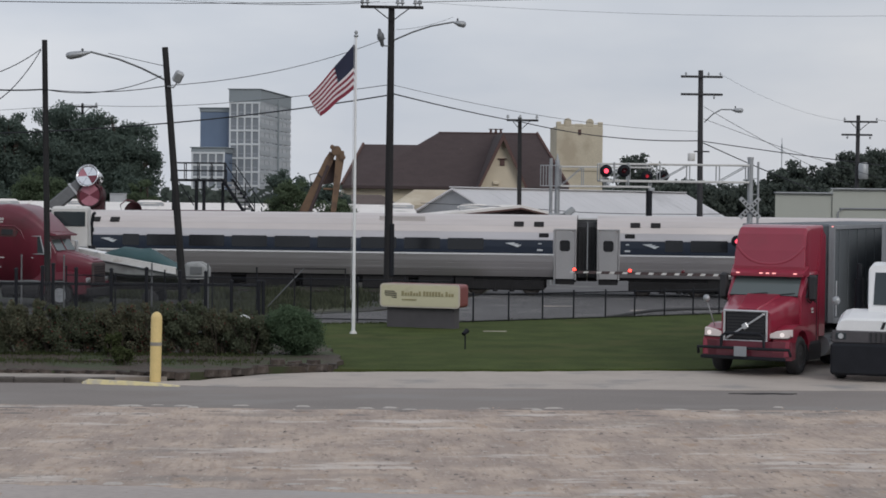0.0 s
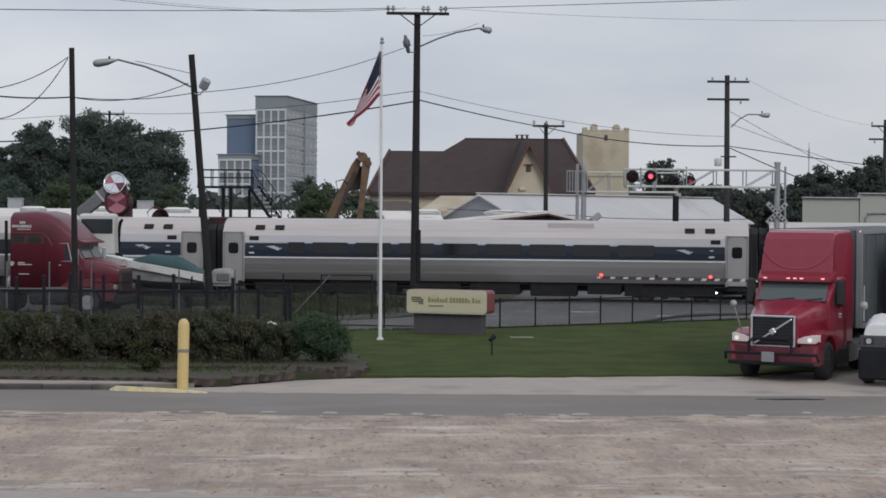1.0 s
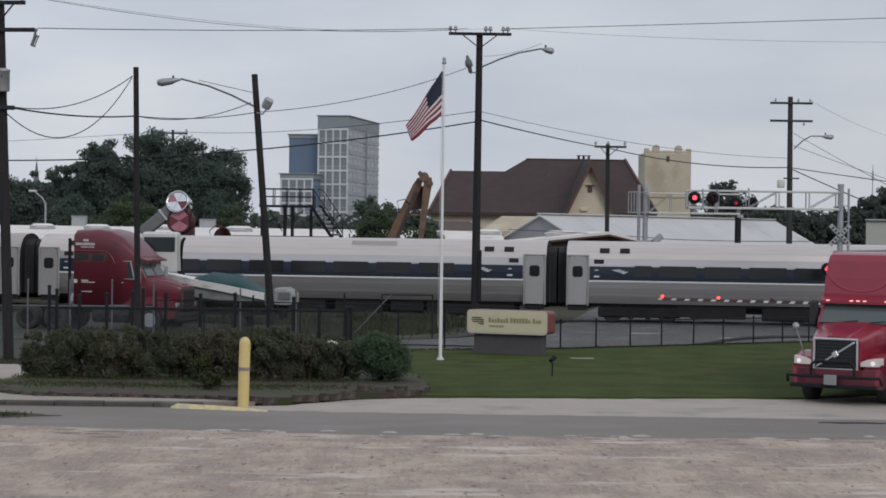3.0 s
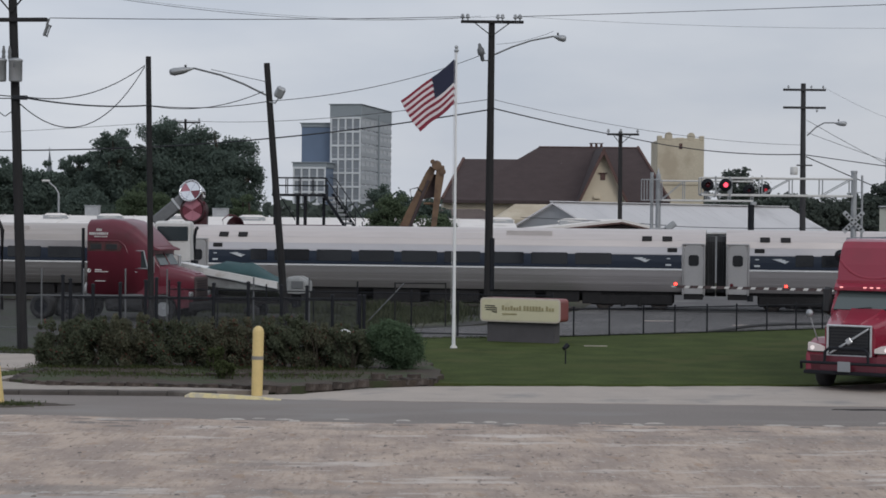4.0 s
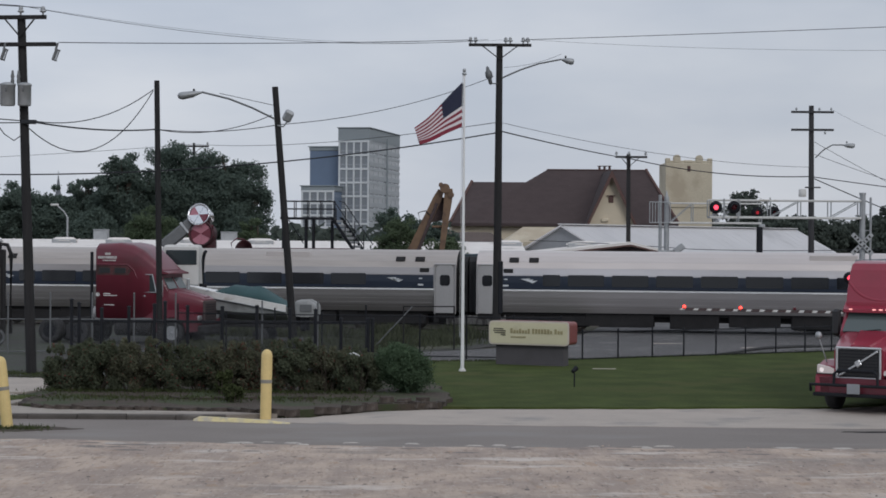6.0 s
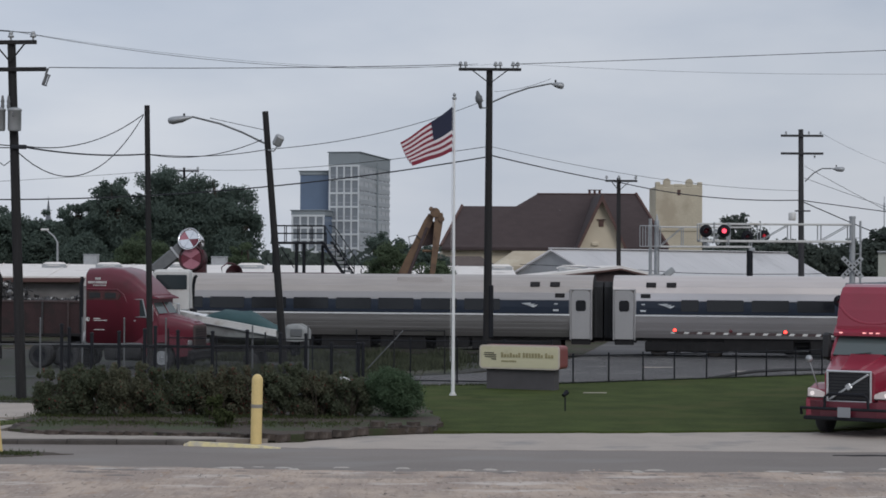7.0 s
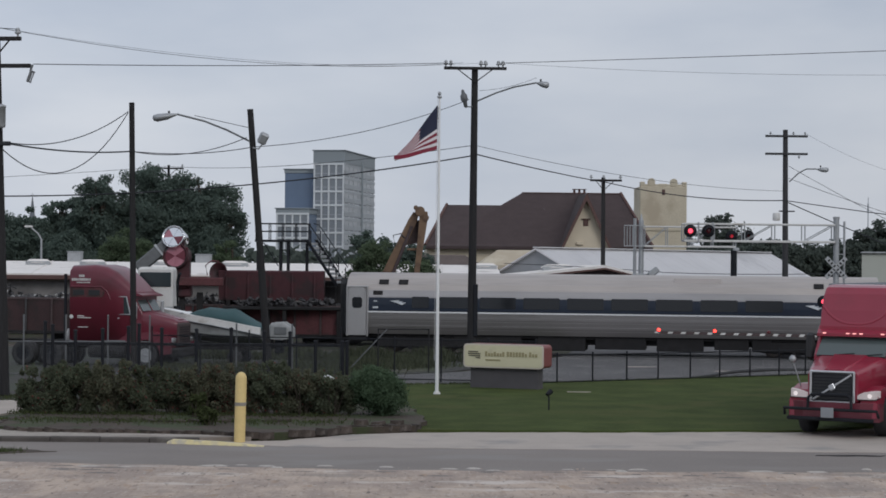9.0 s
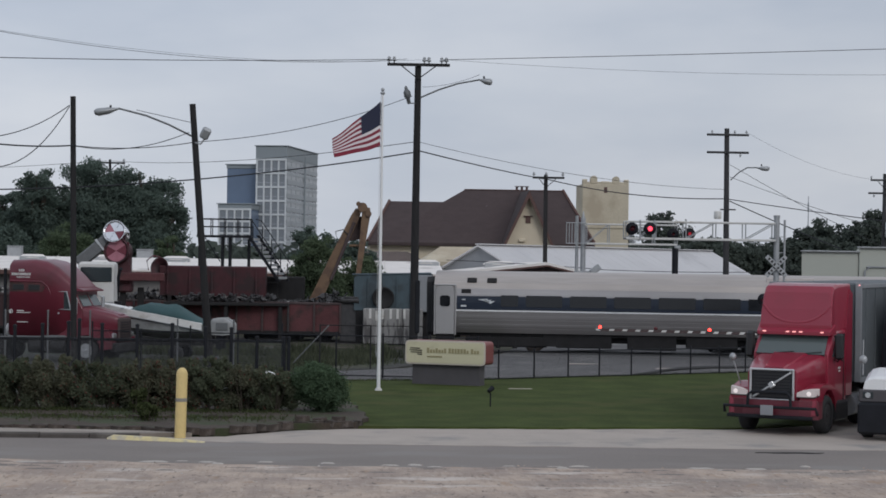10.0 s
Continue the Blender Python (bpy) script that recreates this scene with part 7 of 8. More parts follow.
    # roof fairing
    fair = Shape().loft([rounded(-0.72, 0.98, 2.62, 2.78, 0.04), rounded(-0.80, 0.97, 2.62, 3.2, 0.07), rounded(-0.92, 0.95, 2.62, 3.64, 0.09), rounded(-1.05, 0.95, 2.62, 3.81, 0.09), rounded(-1.3, 0.97, 2.62, 3.87, 0.08), rounded(-2.1, 1.06, 2.62, 3.89, 0.06)], True, False)
    fo = part("roof_fairing", fair, M_TRUCK_RED, t, "high red roof fairing")
    crease = Shape()
    pts = []
    for i in range(13):
        u = -1 + 2 * i / 12
        pts.append((-0.782 - 0.09 * abs(u) ** 3, u * 0.93, 2.84 + 0.46 * abs(u) ** 2.6))
    crease.pipe(pts, 0.062, 10)
    part("fairing_crease", crease, M_TRUCK_RED, fo)
    for sgn in (-1, 1):
        part("cab_extender", Shape().prism([(-1.7, 0.9), (-2.25, 0.9), (-2.25, 3.6), (-2.0, 3.75), (-1.7, 2.7)], sgn * 1.0, sgn * 1.09, "y"), M_TRUCK_RED, t)
        part("step_box", Shape().box(-1.15, sgn * 1.0, 0.55, 1.15, 0.34, 0.5, 0.05), M_BLACK, t)
        part("fuel_tank", Shape().tube((-2.2, sgn * 0.95, 0.62), (-3.3, sgn * 0.95, 0.62), 0.3, n=18), M_ALU, t, "polished fuel tank")
        part("frame_rail", Shape().box(-3.2, sgn * 0.42, 0.88, 6.4, 0.1, 0.26, 0.01), M_UNDER, t)
        # front rims in dark metal, standing in for the shadow on these wheels
        wheel(t, 0.0, sgn * 1.0, 0.5, 0.5, 0.29, M_SCRAP)
        for x in (-3.9, -5.2):
            wheel(t, x, sgn * 1.05, 0.5, 0.5, 0.28, M_ALU, True)
        part("mudflap", Shape().box(-5.85, sgn * 0.9, 0.6, 0.02, 0.6, 0.7), M_RUBBER, t)
        part("headrest", Shape().box(-1.3, sgn * 0.5, 2.1, 0.14, 0.4, 0.4, 0.06), M_BLACK, t)
    part("axle", Shape().tube((0, -0.95, 0.5), (0, 0.95, 0.5), 0.07).tube((-3.9, -0.9, 0.5), (-3.9, 0.9, 0.5), 0.1).tube((-5.2, -0.9, 0.5), (-5.2, 0.9, 0.5), 0.1), M_UNDER, t)
    part("engine_block", Shape().box(0.2, 0, 0.85, 1.2, 0.8, 0.7, 0.1), M_UNDER, t)
    part("exhaust_pipe", Shape().tube((-2.15, 1.0, 0.9), (-2.15, 1.0, 3.3), 0.07), M_CHROME, t)
    part("fifth_wheel", Shape().box(-4.5, 0, 1.1, 0.9, 0.9, 0.16, 0.03), M_UNDER, t)


red_tractor()


def box_trailer(x, y, turn, length, label, top=3.95, height0=1.2):
    """A box trailer; x backwards from its front wall."""
    t = thing("box_trailer", label, "trailer", pose(x, y, 0.01, 0, 0, turn), "trailers")
    w = 1.28
    part("box", Shape().box(-length / 2, 0, (top + height0) / 2, length, 2 * w, top - height0, 0.05), M_GREY_TRAILER, t)
    for k in range(int(length / 1.2)):
        for sgn in (-1, 1):
            part("side_post", Shape().box(-0.5 - k * 1.2, sgn * (w + 0.012), (top + height0) / 2, 0.07, 0.03, top - height0 - 0.2, 0.006), M_GREY_TRAILER, t)
    for sgn in (-1, 1):
        part("top_rail", Shape().box(-length / 2, sgn * (w + 0.01), top - 0.08, length, 0.05, 0.12, 0.01), M_GREY_WALL, t)
        part("bottom_rail", Shape().box(-length / 2, sgn * (w + 0.01), height0 + 0.06, length, 0.05, 0.14, 0.01), M_GREY_WALL, t)
        part("corner_post", Shape().box(0.02, sgn * (w - 0.08), (top + height0) / 2, 0.06, 0.18, top - height0, 0.01), M_GREY_WALL, t)
        for k in (0, 1):
            wheel(t, -length + 1.2 + k * 1.25, sgn * 1.1, 0.5, 0.5, 0.28, M_ALU, True)
        part("landing_leg", Shape().box(-2.6, sgn * 0.7, 0.62, 0.14, 0.14, 1.2, 0.02), M_UNDER, t)
    part("marker_lamp", Shape().box(0.04, w - 0.06, top - 0.06, 0.04, 0.05, 0.04, 0.01), M_AMBER, t, "small lit clearance lamp")
    part("frame", Shape().box(-length / 2, 0, height0 - 0.15, length - 0.4, 1.0, 0.25, 0.02), M_UNDER, t)
    part("nose_panel", Shape().box(0.05, 0.1, 2.3, 0.08, 1.1, 1.3, 0.03), M_BLACK_STEEL, t, "dark refrigeration panel")
    part("nose_pipe", Shape().pipe([(0.1, 0.75, 3.2), (0.22, 0.75, 3.1), (0.24, 0.75, 2.2)], 0.05), M_GALV, t)


H = radians(-118)
bx = (11.94 - math.cos(H) * 2.75, 49.8 - math.sin(H) * 2.75)
box_trailer(bx[0], bx[1], -118, 13.4, "grey box trailer coupled to the red tractor", 3.9)


def yard_tractor():
    """A terminal tractor: low white nose, upright cab with big glass, dark bumper."""
    t = thing("yard_tractor", "white terminal tractor with a dark bumper beside the red truck", "truck", pose(14.62, 47.95, 0.01, 0, 0, -112), "trucks")
    part("chassis", Shape().box(-1.6, 0, 0.75, 4.6, 1.0, 0.35, 0.03), M_UNDER, t)
    part("bumper", Shape().box(0.92, 0, 0.56, 0.3, 2.4, 0.8, 0.06), M_BLACK_STEEL, t, "dark steel bumper")
    part("bonnet", Shape().loft([rounded(0.96, 1.06, 1.26, 1.54, 0.22), rounded(0.9, 1.08, 1.05, 1.6, 0.28), rounded(-0.2, 1.12, 1.05, 1.78, 0.34)], True, False), M_WHITE, t)
    part("grille", Shape().box(0.93, 0, 1.12, 0.12, 2.36, 0.32, 0.03), M_SIGN_BASE, t, "dark grey front panel")
    for k in range(9):
        part("grille_slat", Shape().box(1.0, -0.2 + k * 0.125, 1.12, 0.03, 0.06, 0.24), M_BLACK, t)
    for sgn in (-1, 1):
        part("headlamp", Shape().box(0.98, sgn * 0.95, 1.14, 0.05, 0.28, 0.18, 0.03), M_GLASS, t)
        part("headlamp", Shape().tube((0.98, sgn * 0.95, 1.14), (1.02, sgn * 0.95, 1.14), 0.07), M_ALU, t)
        wheel(t, 0.0, sgn * 1.05, 0.5, 0.5, 0.29, M_DIRTY_WHITE)
        wheel(t, -3.0, sgn * 1.05, 0.5, 0.5, 0.29, M_DIRTY_WHITE, True)
        part("fender", Shape().box(0.0, sgn * 1.08, 1.06, 1.15, 0.36, 0.1, 0.04), M_BLACK, t)
    m = Matrix.Translation((0, 0.35, 0))
    part("cab", Shape().loft([[tuple(m @ Vector(p)) for p in ring] for ring in (rounded(0.12, 0.72, 1.1, 1.85, 0.08), rounded(-0.12, 0.74, 1.1, 2.9, 0.14), rounded(-1.25, 0.76, 1.0, 2.96, 0.12))], True, False), M_WHITE, t, "white upright cab")
    part("windscreen", Shape().add([(0.135, -0.24, 1.9), (0.135, 0.94, 1.9), (-0.075, 0.92, 2.72), (-0.075, -0.22, 2.72), (0.06, -0.24, 1.9), (0.06, 0.94, 1.9), (-0.15, 0.92, 2.72), (-0.15, -0.22, 2.72)],
         [(0, 1, 2, 3), (4, 7, 6, 5), (0, 4, 5, 1), (1, 5, 6, 2), (2, 6, 7, 3), (3, 7, 4, 0)]), M_GLASS, t)
    for sgn, y in ((-1, -0.4), (1, 1.1)):
        part("side_window", Shape().prism([(-0.2, 1.9), (-1.1, 1.9), (-1.1, 2.7), (-0.3, 2.7)], y, y + 0.03 * sgn, "y"), M_GLASS, t)
    part("beacon", Shape().lathe([(0.09, 2.98), (0.09, 3.1), (0.05, 3.16)], 12, m=pose(-0.9, 0.1, 0)), M_SIGN_RED, t, "red roof beacon")
    for k in range(3):
        part("marking", Shape().prism([(0.6 + k * 0.14, 1.46), (0.68 + k * 0.14, 1.46), (0.74 + k * 0.14, 1.64), (0.66 + k * 0.14, 1.64)], 0, 0.01, "y"), M_BLACK, t, "black block marking", at=pose(0.975, -0.58, -0.13, 0, 0, 90))
    part("exhaust_pipe", Shape().tube((-1.4, -0.75, 0.9), (-1.4, -0.75, 2.9), 0.07).tube((-1.4, -0.75, 1.6), (-1.4, -0.75, 2.5), 0.12), M_BLACK_STEEL, t)
    part("mirror", Shape().lathe([(0.02, -0.03), (0.11, 0), (0.09, 0.05), (0.02, 0.07)], 14, m=pose(0.35, -1.15, 2.0, 0, 90, 0)).tube((0.35, -1.15, 1.6), (0.35, -1.15, 2.5), 0.02, n=6), M_GALV, t, "round mirror on a post")


yard_tractor()
box_trailer(17.0, 51.6, -112, 13.4, "grey box trailer behind the white yard tractor", 3.95)


def sleeper_tractor():
    """Maroon long-nose tractor with a tall sleeper; x forward, the nose at 0.74, y to its left."""
    t = thing("semi_truck", "maroon sleeper tractor parked behind the fence", "truck", pose(-9.21, 78.6, 0.02, 0, 0, -16.5), "trucks")
    at = rounded
    part("sleeper", Shape().loft([at(-3.76, 1.16, 1.05, 3.95, 0.16, 5), at(-3.66, 1.2, 1.05, 4.1, 0.24, 5), at(-2.7, 1.2, 1.05, 4.14, 0.3, 5), at(-2.2, 1.19, 1.05, 4.06, 0.34, 5), at(-1.75, 1.16, 1.05, 3.84, 0.36, 5),
         at(-1.35, 1.12, 1.3, 3.5, 0.34, 5), at(-1.05, 1.08, 1.9, 3.2, 0.28, 5), at(-0.9, 1.05, 2.7, 3.04, 0.16, 5)], True, True), M_MAROON, t, "tall maroon sleeper with a sloping roof")
    part("cab", Shape().loft([at(-2.3, 1.12, 1.0, 3.0, 0.1), at(-1.05, 1.06, 1.0, 2.96, 0.1), at(-0.66, 1.0, 1.0, 2.24, 0.08)], True, False), M_MAROON, t)
    part("windscreen", Shape().add([(-0.63, -0.9, 2.28), (-0.63, 0.9, 2.28), (-0.99, 0.88, 2.86), (-0.99, -0.88, 2.86), (-0.71, -0.9, 2.24), (-0.71, 0.9, 2.24), (-1.07, 0.88, 2.82), (-1.07, -0.88, 2.82)],
         [(0, 1, 2, 3), (4, 7, 6, 5), (0, 4, 5, 1), (1, 5, 6, 2), (2, 6, 7, 3), (3, 7, 4, 0)]), M_SCREEN, t)
    part("centre_pillar", Shape().tube((-0.62, 0, 2.28), (-0.98, 0, 2.87), 0.025, n=6), M_MAROON, t)
    part("deck_plate", Shape().box(-4.3, 0, 1.01, 0.9, 1.3, 0.05, 0.01), M_UNDER, t)
    part("visor", Shape().loft([[(-0.62, -1.02, 2.86), (-0.62, 1.02, 2.86), (-0.62, 1.02, 2.92), (-0.62, -1.02, 2.92)], [(-1.1, -1.08, 2.9), (-1.1, 1.08, 2.9), (-1.1, 1.08, 3.08), (-1.1, -1.08, 3.08)]], True, False), M_MAROON, t, "dark maroon visor")
    part("bonnet", Shape().loft([at(0.74, 0.62, 0.95, 1.86, 0.14), at(0.55, 0.7, 0.95, 1.97, 0.18), at(0.0, 0.8, 0.95, 2.1, 0.2), at(-0.7, 0.96, 0.95, 2.26, 0.16)], True, True), M_MAROON, t)
    part("bonnet_ridge", Shape().loft([[(0.66, -0.3, 1.88), (0.66, 0.3, 1.88), (0.66, 0.2, 1.96), (0.66, -0.2, 1.96)], [(-0.7, -0.5, 2.22), (-0.7, 0.5, 2.22), (-0.7, 0.4, 2.3), (-0.7, -0.4, 2.3)]], True, False), M_MAROON, t)
    grille = part("grille", Shape().box(0.75, 0, 1.36, 0.1, 1.3, 0.9, 0.05), M_BRICK_DARK, t, "dark dull grille")
    for k in range(7):
        part("grille_slat", Shape().box(0.81, 0, 1.04 + k * 0.1, 0.02, 1.0, 0.03), M_BLACK_STEEL, grille)
    part("bumper", Shape().box(0.78, 0, 0.62, 0.3, 2.3, 0.4, 0.08), M_UNDER, t, "dark bumper")
    for sgn in (-1, 1):
        arch = [(0.6 * math.cos(math.pi * i / 8), 0.52 + 0.62 * math.sin(math.pi * i / 8)) for i in range(9)]
        part("fender", Shape().prism(arch + [(-0.8, 0.6), (-0.76, 1.1), (-0.4, 1.4), (0.3, 1.46), (0.9, 1.3), (1.1, 1.0), (1.1, 0.6)], sgn * 0.74, sgn * 1.18, "y"), M_MAROON, t, at=pose(-0.38, 0, 0))
        part("headlamp", Shape().box(0.7, sgn * 0.9, 1.12, 0.1, 0.36, 0.2, 0.04), M_ALU, t)
        win = part("side_window", Shape().prism([(-1.12, 2.16), (-1.74, 2.16), (-1.74, 2.82), (-1.3, 2.82)], sgn * 1.085, sgn * 1.125, "y"), M_GLASS, t)
        part("window_frame", Shape().pipe([(-1.1, sgn * 1.12, 2.13), (-1.77, sgn * 1.12, 2.13), (-1.77, sgn * 1.12, 2.85), (-1.28, sgn * 1.12, 2.85), (-1.1, sgn * 1.12, 2.13)], 0.03, 6), M_GALV, win, "bright window frame")
        part("door_seam", Shape().box(-2.02, sgn * 1.135, 1.9, 0.05, 0.04, 1.5, 0.01), M_RUST_RED, t)
        part("door_handle", Shape().box(-1.66, sgn * 1.13, 1.98, 0.2, 0.04, 0.07, 0.02), M_ALU, t)
        part("mirror", Shape().box(-0.78, sgn * 1.36, 2.3, 0.1, 0.2, 0.72, 0.04).tube((-1.0, sgn * 1.06, 2.7), (-0.78, sgn * 1.36, 2.62), 0.02).tube((-1.0, sgn * 1.06, 2.0), (-0.78, sgn * 1.36, 2.0), 0.02), M_ALU, t, "bright side mirror")
        part("recess", Shape().prism([(-3.72, 2.82), (-2.3, 2.82), (-2.2, 3.0), (-2.36, 3.2), (-3.72, 3.2)], sgn * 1.19, sgn * 1.208, "y"), M_RUST_RED, t, "darker recessed panel")
        for x in (-3.35, -2.66):
            part("sleeper_window", Shape().box(x, sgn * 1.208, 3.0, 0.5, 0.03, 0.22, 0.1), M_BLACK, t, "dark sleeper window")
        part("eyebrow", Shape().pipe([(-1.9, sgn * 1.13, 2.6), (-2.1, sgn * 1.18, 3.05), (-2.35, sgn * 1.2, 3.24), (-3.7, sgn * 1.21, 3.25)], 0.035), M_MAROON, t)
        part("tank", Shape().tube((-1.3, sgn * 0.95, 0.66), (-2.9, sgn * 0.95, 0.66), 0.31, n=16), M_UNDER, t)
        part("skirt", Shape().box(-2.55, sgn * 1.16, 1.04, 2.5, 0.06, 0.1, 0.02), M_FENCE_GREY, t)
        wheel(t, -0.42, sgn * 1.02, 0.5, 0.5, 0.29, M_GALV)
        for x, rim in ((-4.6, M_BLACK_STEEL), (-5.85, M_BLACK_STEEL)):
            wheel(t, x, sgn * 1.05, 0.5, 0.5, 0.28, rim, True)
        part("frame_rail", Shape().box(-3.2, sgn * 0.42, 0.85, 6.4, 0.1, 0.26, 0.01), M_UNDER, t)
        rnd = random.Random(5)
        for z, x0, n, hh in ((3.68, -3.3, 3, 0.09), (3.53, -3.62, 10, 0.1), (3.41, -3.4, 7, 0.05)):
            letters = Shape()
            for k in range(n):
                letters.box(x0 + k * 0.085, sgn * 1.212, z, rnd.uniform(0.045, 0.07), 0.012, hh)
            part("lettering", letters, M_DIRTY_WHITE, t, "row of pale lettering blocks")
        for x, z, wd, hh in ((-3.25, 2.05, 0.3, 0.04), (-3.1, 1.98, 0.6, 0.03), (-3.15, 1.6, 0.46, 0.03)):
            part("door_mark", Shape().box(x, sgn * 1.207, z, wd, 0.012, hh), M_DIRTY_WHITE, t, "pale lettering bar")
        part("emblem", Shape().lathe([(0.09, 0), (0.09, 0.012)], 12, m=pose(-3.66, sgn * 1.2, 2.02, 90 * sgn)), M_DIRTY_WHITE, t, "round pale emblem")
        part("exhaust_pipe", Shape().tube((-4.0, sgn * 1.05, 0.9), (-4.0, sgn * 1.05, 3.75), 0.065), M_BLACK_STEEL, t)


sleeper_tractor()


def white_truck():
    t = thing("white_truck", "white high-cab truck with a dark rear window behind the maroon tractor", "truck", pose(-10.1, 82.6, 0.02, 0, 0, 3), "trucks")
    m = pose(0, 0, 0, 0, 0, 90)
    rings = [[tuple(m @ Vector(p)) for p in rounded(x, hw, z0, z1, c)] for x, hw, z0, z1, c in ((-1.0, 0.72, 1.0, 3.95, 0.12), (-0.9, 0.76, 0.95, 4.05, 0.16), (0.9, 0.78, 0.95, 4.05, 0.16), (1.6, 0.78, 0.95, 2.4, 0.1))]
    part("cab", Shape().loft(rings, True, False), M_DIRTY_WHITE, t, "white cab")
    part("rear_window", Shape().box(0.0, -1.02, 3.52, 1.3, 0.06, 0.62, 0.1), M_GLASS, t, "wide dark window")
    part("trim", Shape().box(0, -1.02, 2.35, 1.46, 0.05, 0.05, 0.01), M_GALV, t)
    part("lower_panel", Shape().box(0.2, -1.02, 1.75, 0.9, 0.05, 0.8, 0.04), M_DIRTY_WHITE, t)
    stack = part("exhaust_pipe", Shape().pipe([(0.92, -0.9, 0.8), (0.92, -0.9, 3.4), (0.98, -1.0, 3.7), (1.05, -1.1, 3.78)], 0.07), M_BLACK_STEEL, t, "black exhaust stack")
    part("muffler", Shape().tube((0.92, -0.9, 1.2), (0.92, -0.9, 2.4), 0.16), M_BLACK_STEEL, stack)
    part("chassis", Shape().box(0.0, 1.2, 0.75, 0.9, 5.6, 0.3, 0.02), M_UNDER, t)
    for y in (-0.6, 2.6):
        for sgn in (-1, 1):
            ty = part("tyre", Shape().lathe([(0.25, -0.14), (0.46, -0.14), (0.5, -0.09), (0.5, 0.09), (0.46, 0.14), (0.25, 0.14)], 20), M_RUBBER, t, at=pose(sgn * 0.85, y, 0.5, 0, 90 * sgn, 0))
            part("rim", Shape().lathe([(0.28, 0.12), (0.15, 0.05), (0.1, 0.13), (0.01, 0.14)], 14), M_DIRTY_WHITE, ty)


white_truck()


# hull grey lowered so that the colour carries the shadow on its side
M_HULL = material("shaded_hull_grey", (0.27, 0.28, 0.28), 0.55, vary=0.15, scale=1.5, bump=0.05, spots=(0.2, 0.2, 0.2), spot_at=0.6)


M_COWL = material("dull_cowl_paint", (0.27, 0.275, 0.275), 0.6, vary=0.2, scale=3, bump=0.05, spots=(0.25, 0.25, 0.24), spot_at=0.58, spot_scale=2)


def boat():
    """A motor boat with a high bow, its stern and outboard engines towards the lane."""
    b = thing("motor_boat", "white motor boat under a teal cover on a trailer", "boat", pose(-7.0, 80.8, 0, 0, 0, -6))
    lines = ((-2.75, 0.07, 1.8, 2.26), (-2.3, 0.46, 1.35, 2.22), (-1.5, 0.86, 1.05, 2.07), (-0.4, 1.02, 0.95, 1.9), (0.7, 1.04, 0.92, 1.7), (1.65, 1.0, 0.92, 1.52))
    part("hull", Shape().loft([[(x, 0, k), (x, w * 0.66, k + 0.2), (x, w * 0.9, k + 0.34), (x, w, d), (x, w * 0.9, d + 0.03), (x, -w * 0.9, d + 0.03), (x, -w, d), (x, -w * 0.9, k + 0.34), (x, -w * 0.66, k + 0.2)] for x, w, k, d in lines], True, False), M_HULL, b, "grey-white hull with its side's shade put into the colour")
    for sg in (-1, 1):
        part("gunwale", Shape().loft([[(x, sg * (w + 0.03), d - 0.2), (x, sg * (w - 0.12), d - 0.2), (x, sg * (w - 0.14), d + 0.08), (x, sg * (w + 0.01), d + 0.06)] for x, w, k, d in lines], True, False), M_DIRTY_WHITE, b, "dull white gunwale")
        part("rub_rail", Shape().pipe([(x, sg * (w + 0.04), d - 0.21) for x, w, k, d in lines], 0.025, 6), M_GALV, b)
        part("cleat", Shape().box(-1.7, sg * 0.8, 2.18, 0.16, 0.04, 0.05, 0.015), M_ALU, b)
    part("foredeck", Shape().loft([[(x, -w * 0.9, d + 0.04), (x, w * 0.9, d + 0.04), (x, 0, d + 0.12)] for x, w, k, d in lines[:4]], True, False), M_WHITE, b, "white foredeck")
    cov, rnd = [], random.Random(3)
    for x, w, base, h in ((-1.45, 0.7, 2.08, 0.06), (-1.1, 0.84, 2.03, 0.26), (-0.7, 0.9, 1.97, 0.43), (-0.3, 0.92, 1.9, 0.47), (0.05, 0.92, 1.84, 0.5), (0.45, 0.92, 1.77, 0.58), (0.75, 0.92, 1.72, 0.42), (1.1, 0.92, 1.65, 0.3), (1.45, 0.9, 1.58, 0.16), (1.7, 0.85, 1.53, 0.05)):
        cov.append([(x + rnd.uniform(-0.03, 0.03), w * math.cos(a), base + h * math.sin(a) ** 0.7 * (1 + rnd.uniform(-0.09, 0.09))) for a in [math.pi * i / 14 for i in range(15)]])
    part("cover", Shape().loft(cov, True, True), M_TEAL_COVER, b, "sagging teal canvas cover")
    tr = part("trailer_frame", Shape().box(-0.2, -0.6, 0.72, 4.6, 0.08, 0.12, 0.01).box(-0.2, 0.6, 0.72, 4.6, 0.08, 0.12, 0.01).box(0.6, 0, 0.6, 0.1, 1.9, 0.12, 0.01).tube((-2.4, 0, 0.72), (-3.6, 0, 0.6), 0.05).box(-2.5, 0, 1.1, 0.08, 0.08, 0.8, 0.01)
              .box(-1.2, 0, 0.85, 0.1, 1.2, 0.2, 0.02).box(1.3, 0, 0.82, 0.1, 1.4, 0.2, 0.02), M_UNDER, b, "dark trailer frame")
    for sgn in (-1, 1):
        part("tyre", Shape().lathe([(0.16, -0.1), (0.3, -0.1), (0.33, -0.06), (0.33, 0.06), (0.3, 0.1), (0.16, 0.1)], 18), M_RUBBER, tr, at=pose(0.6, sgn * 1.05, 0.33, -90 * sgn))
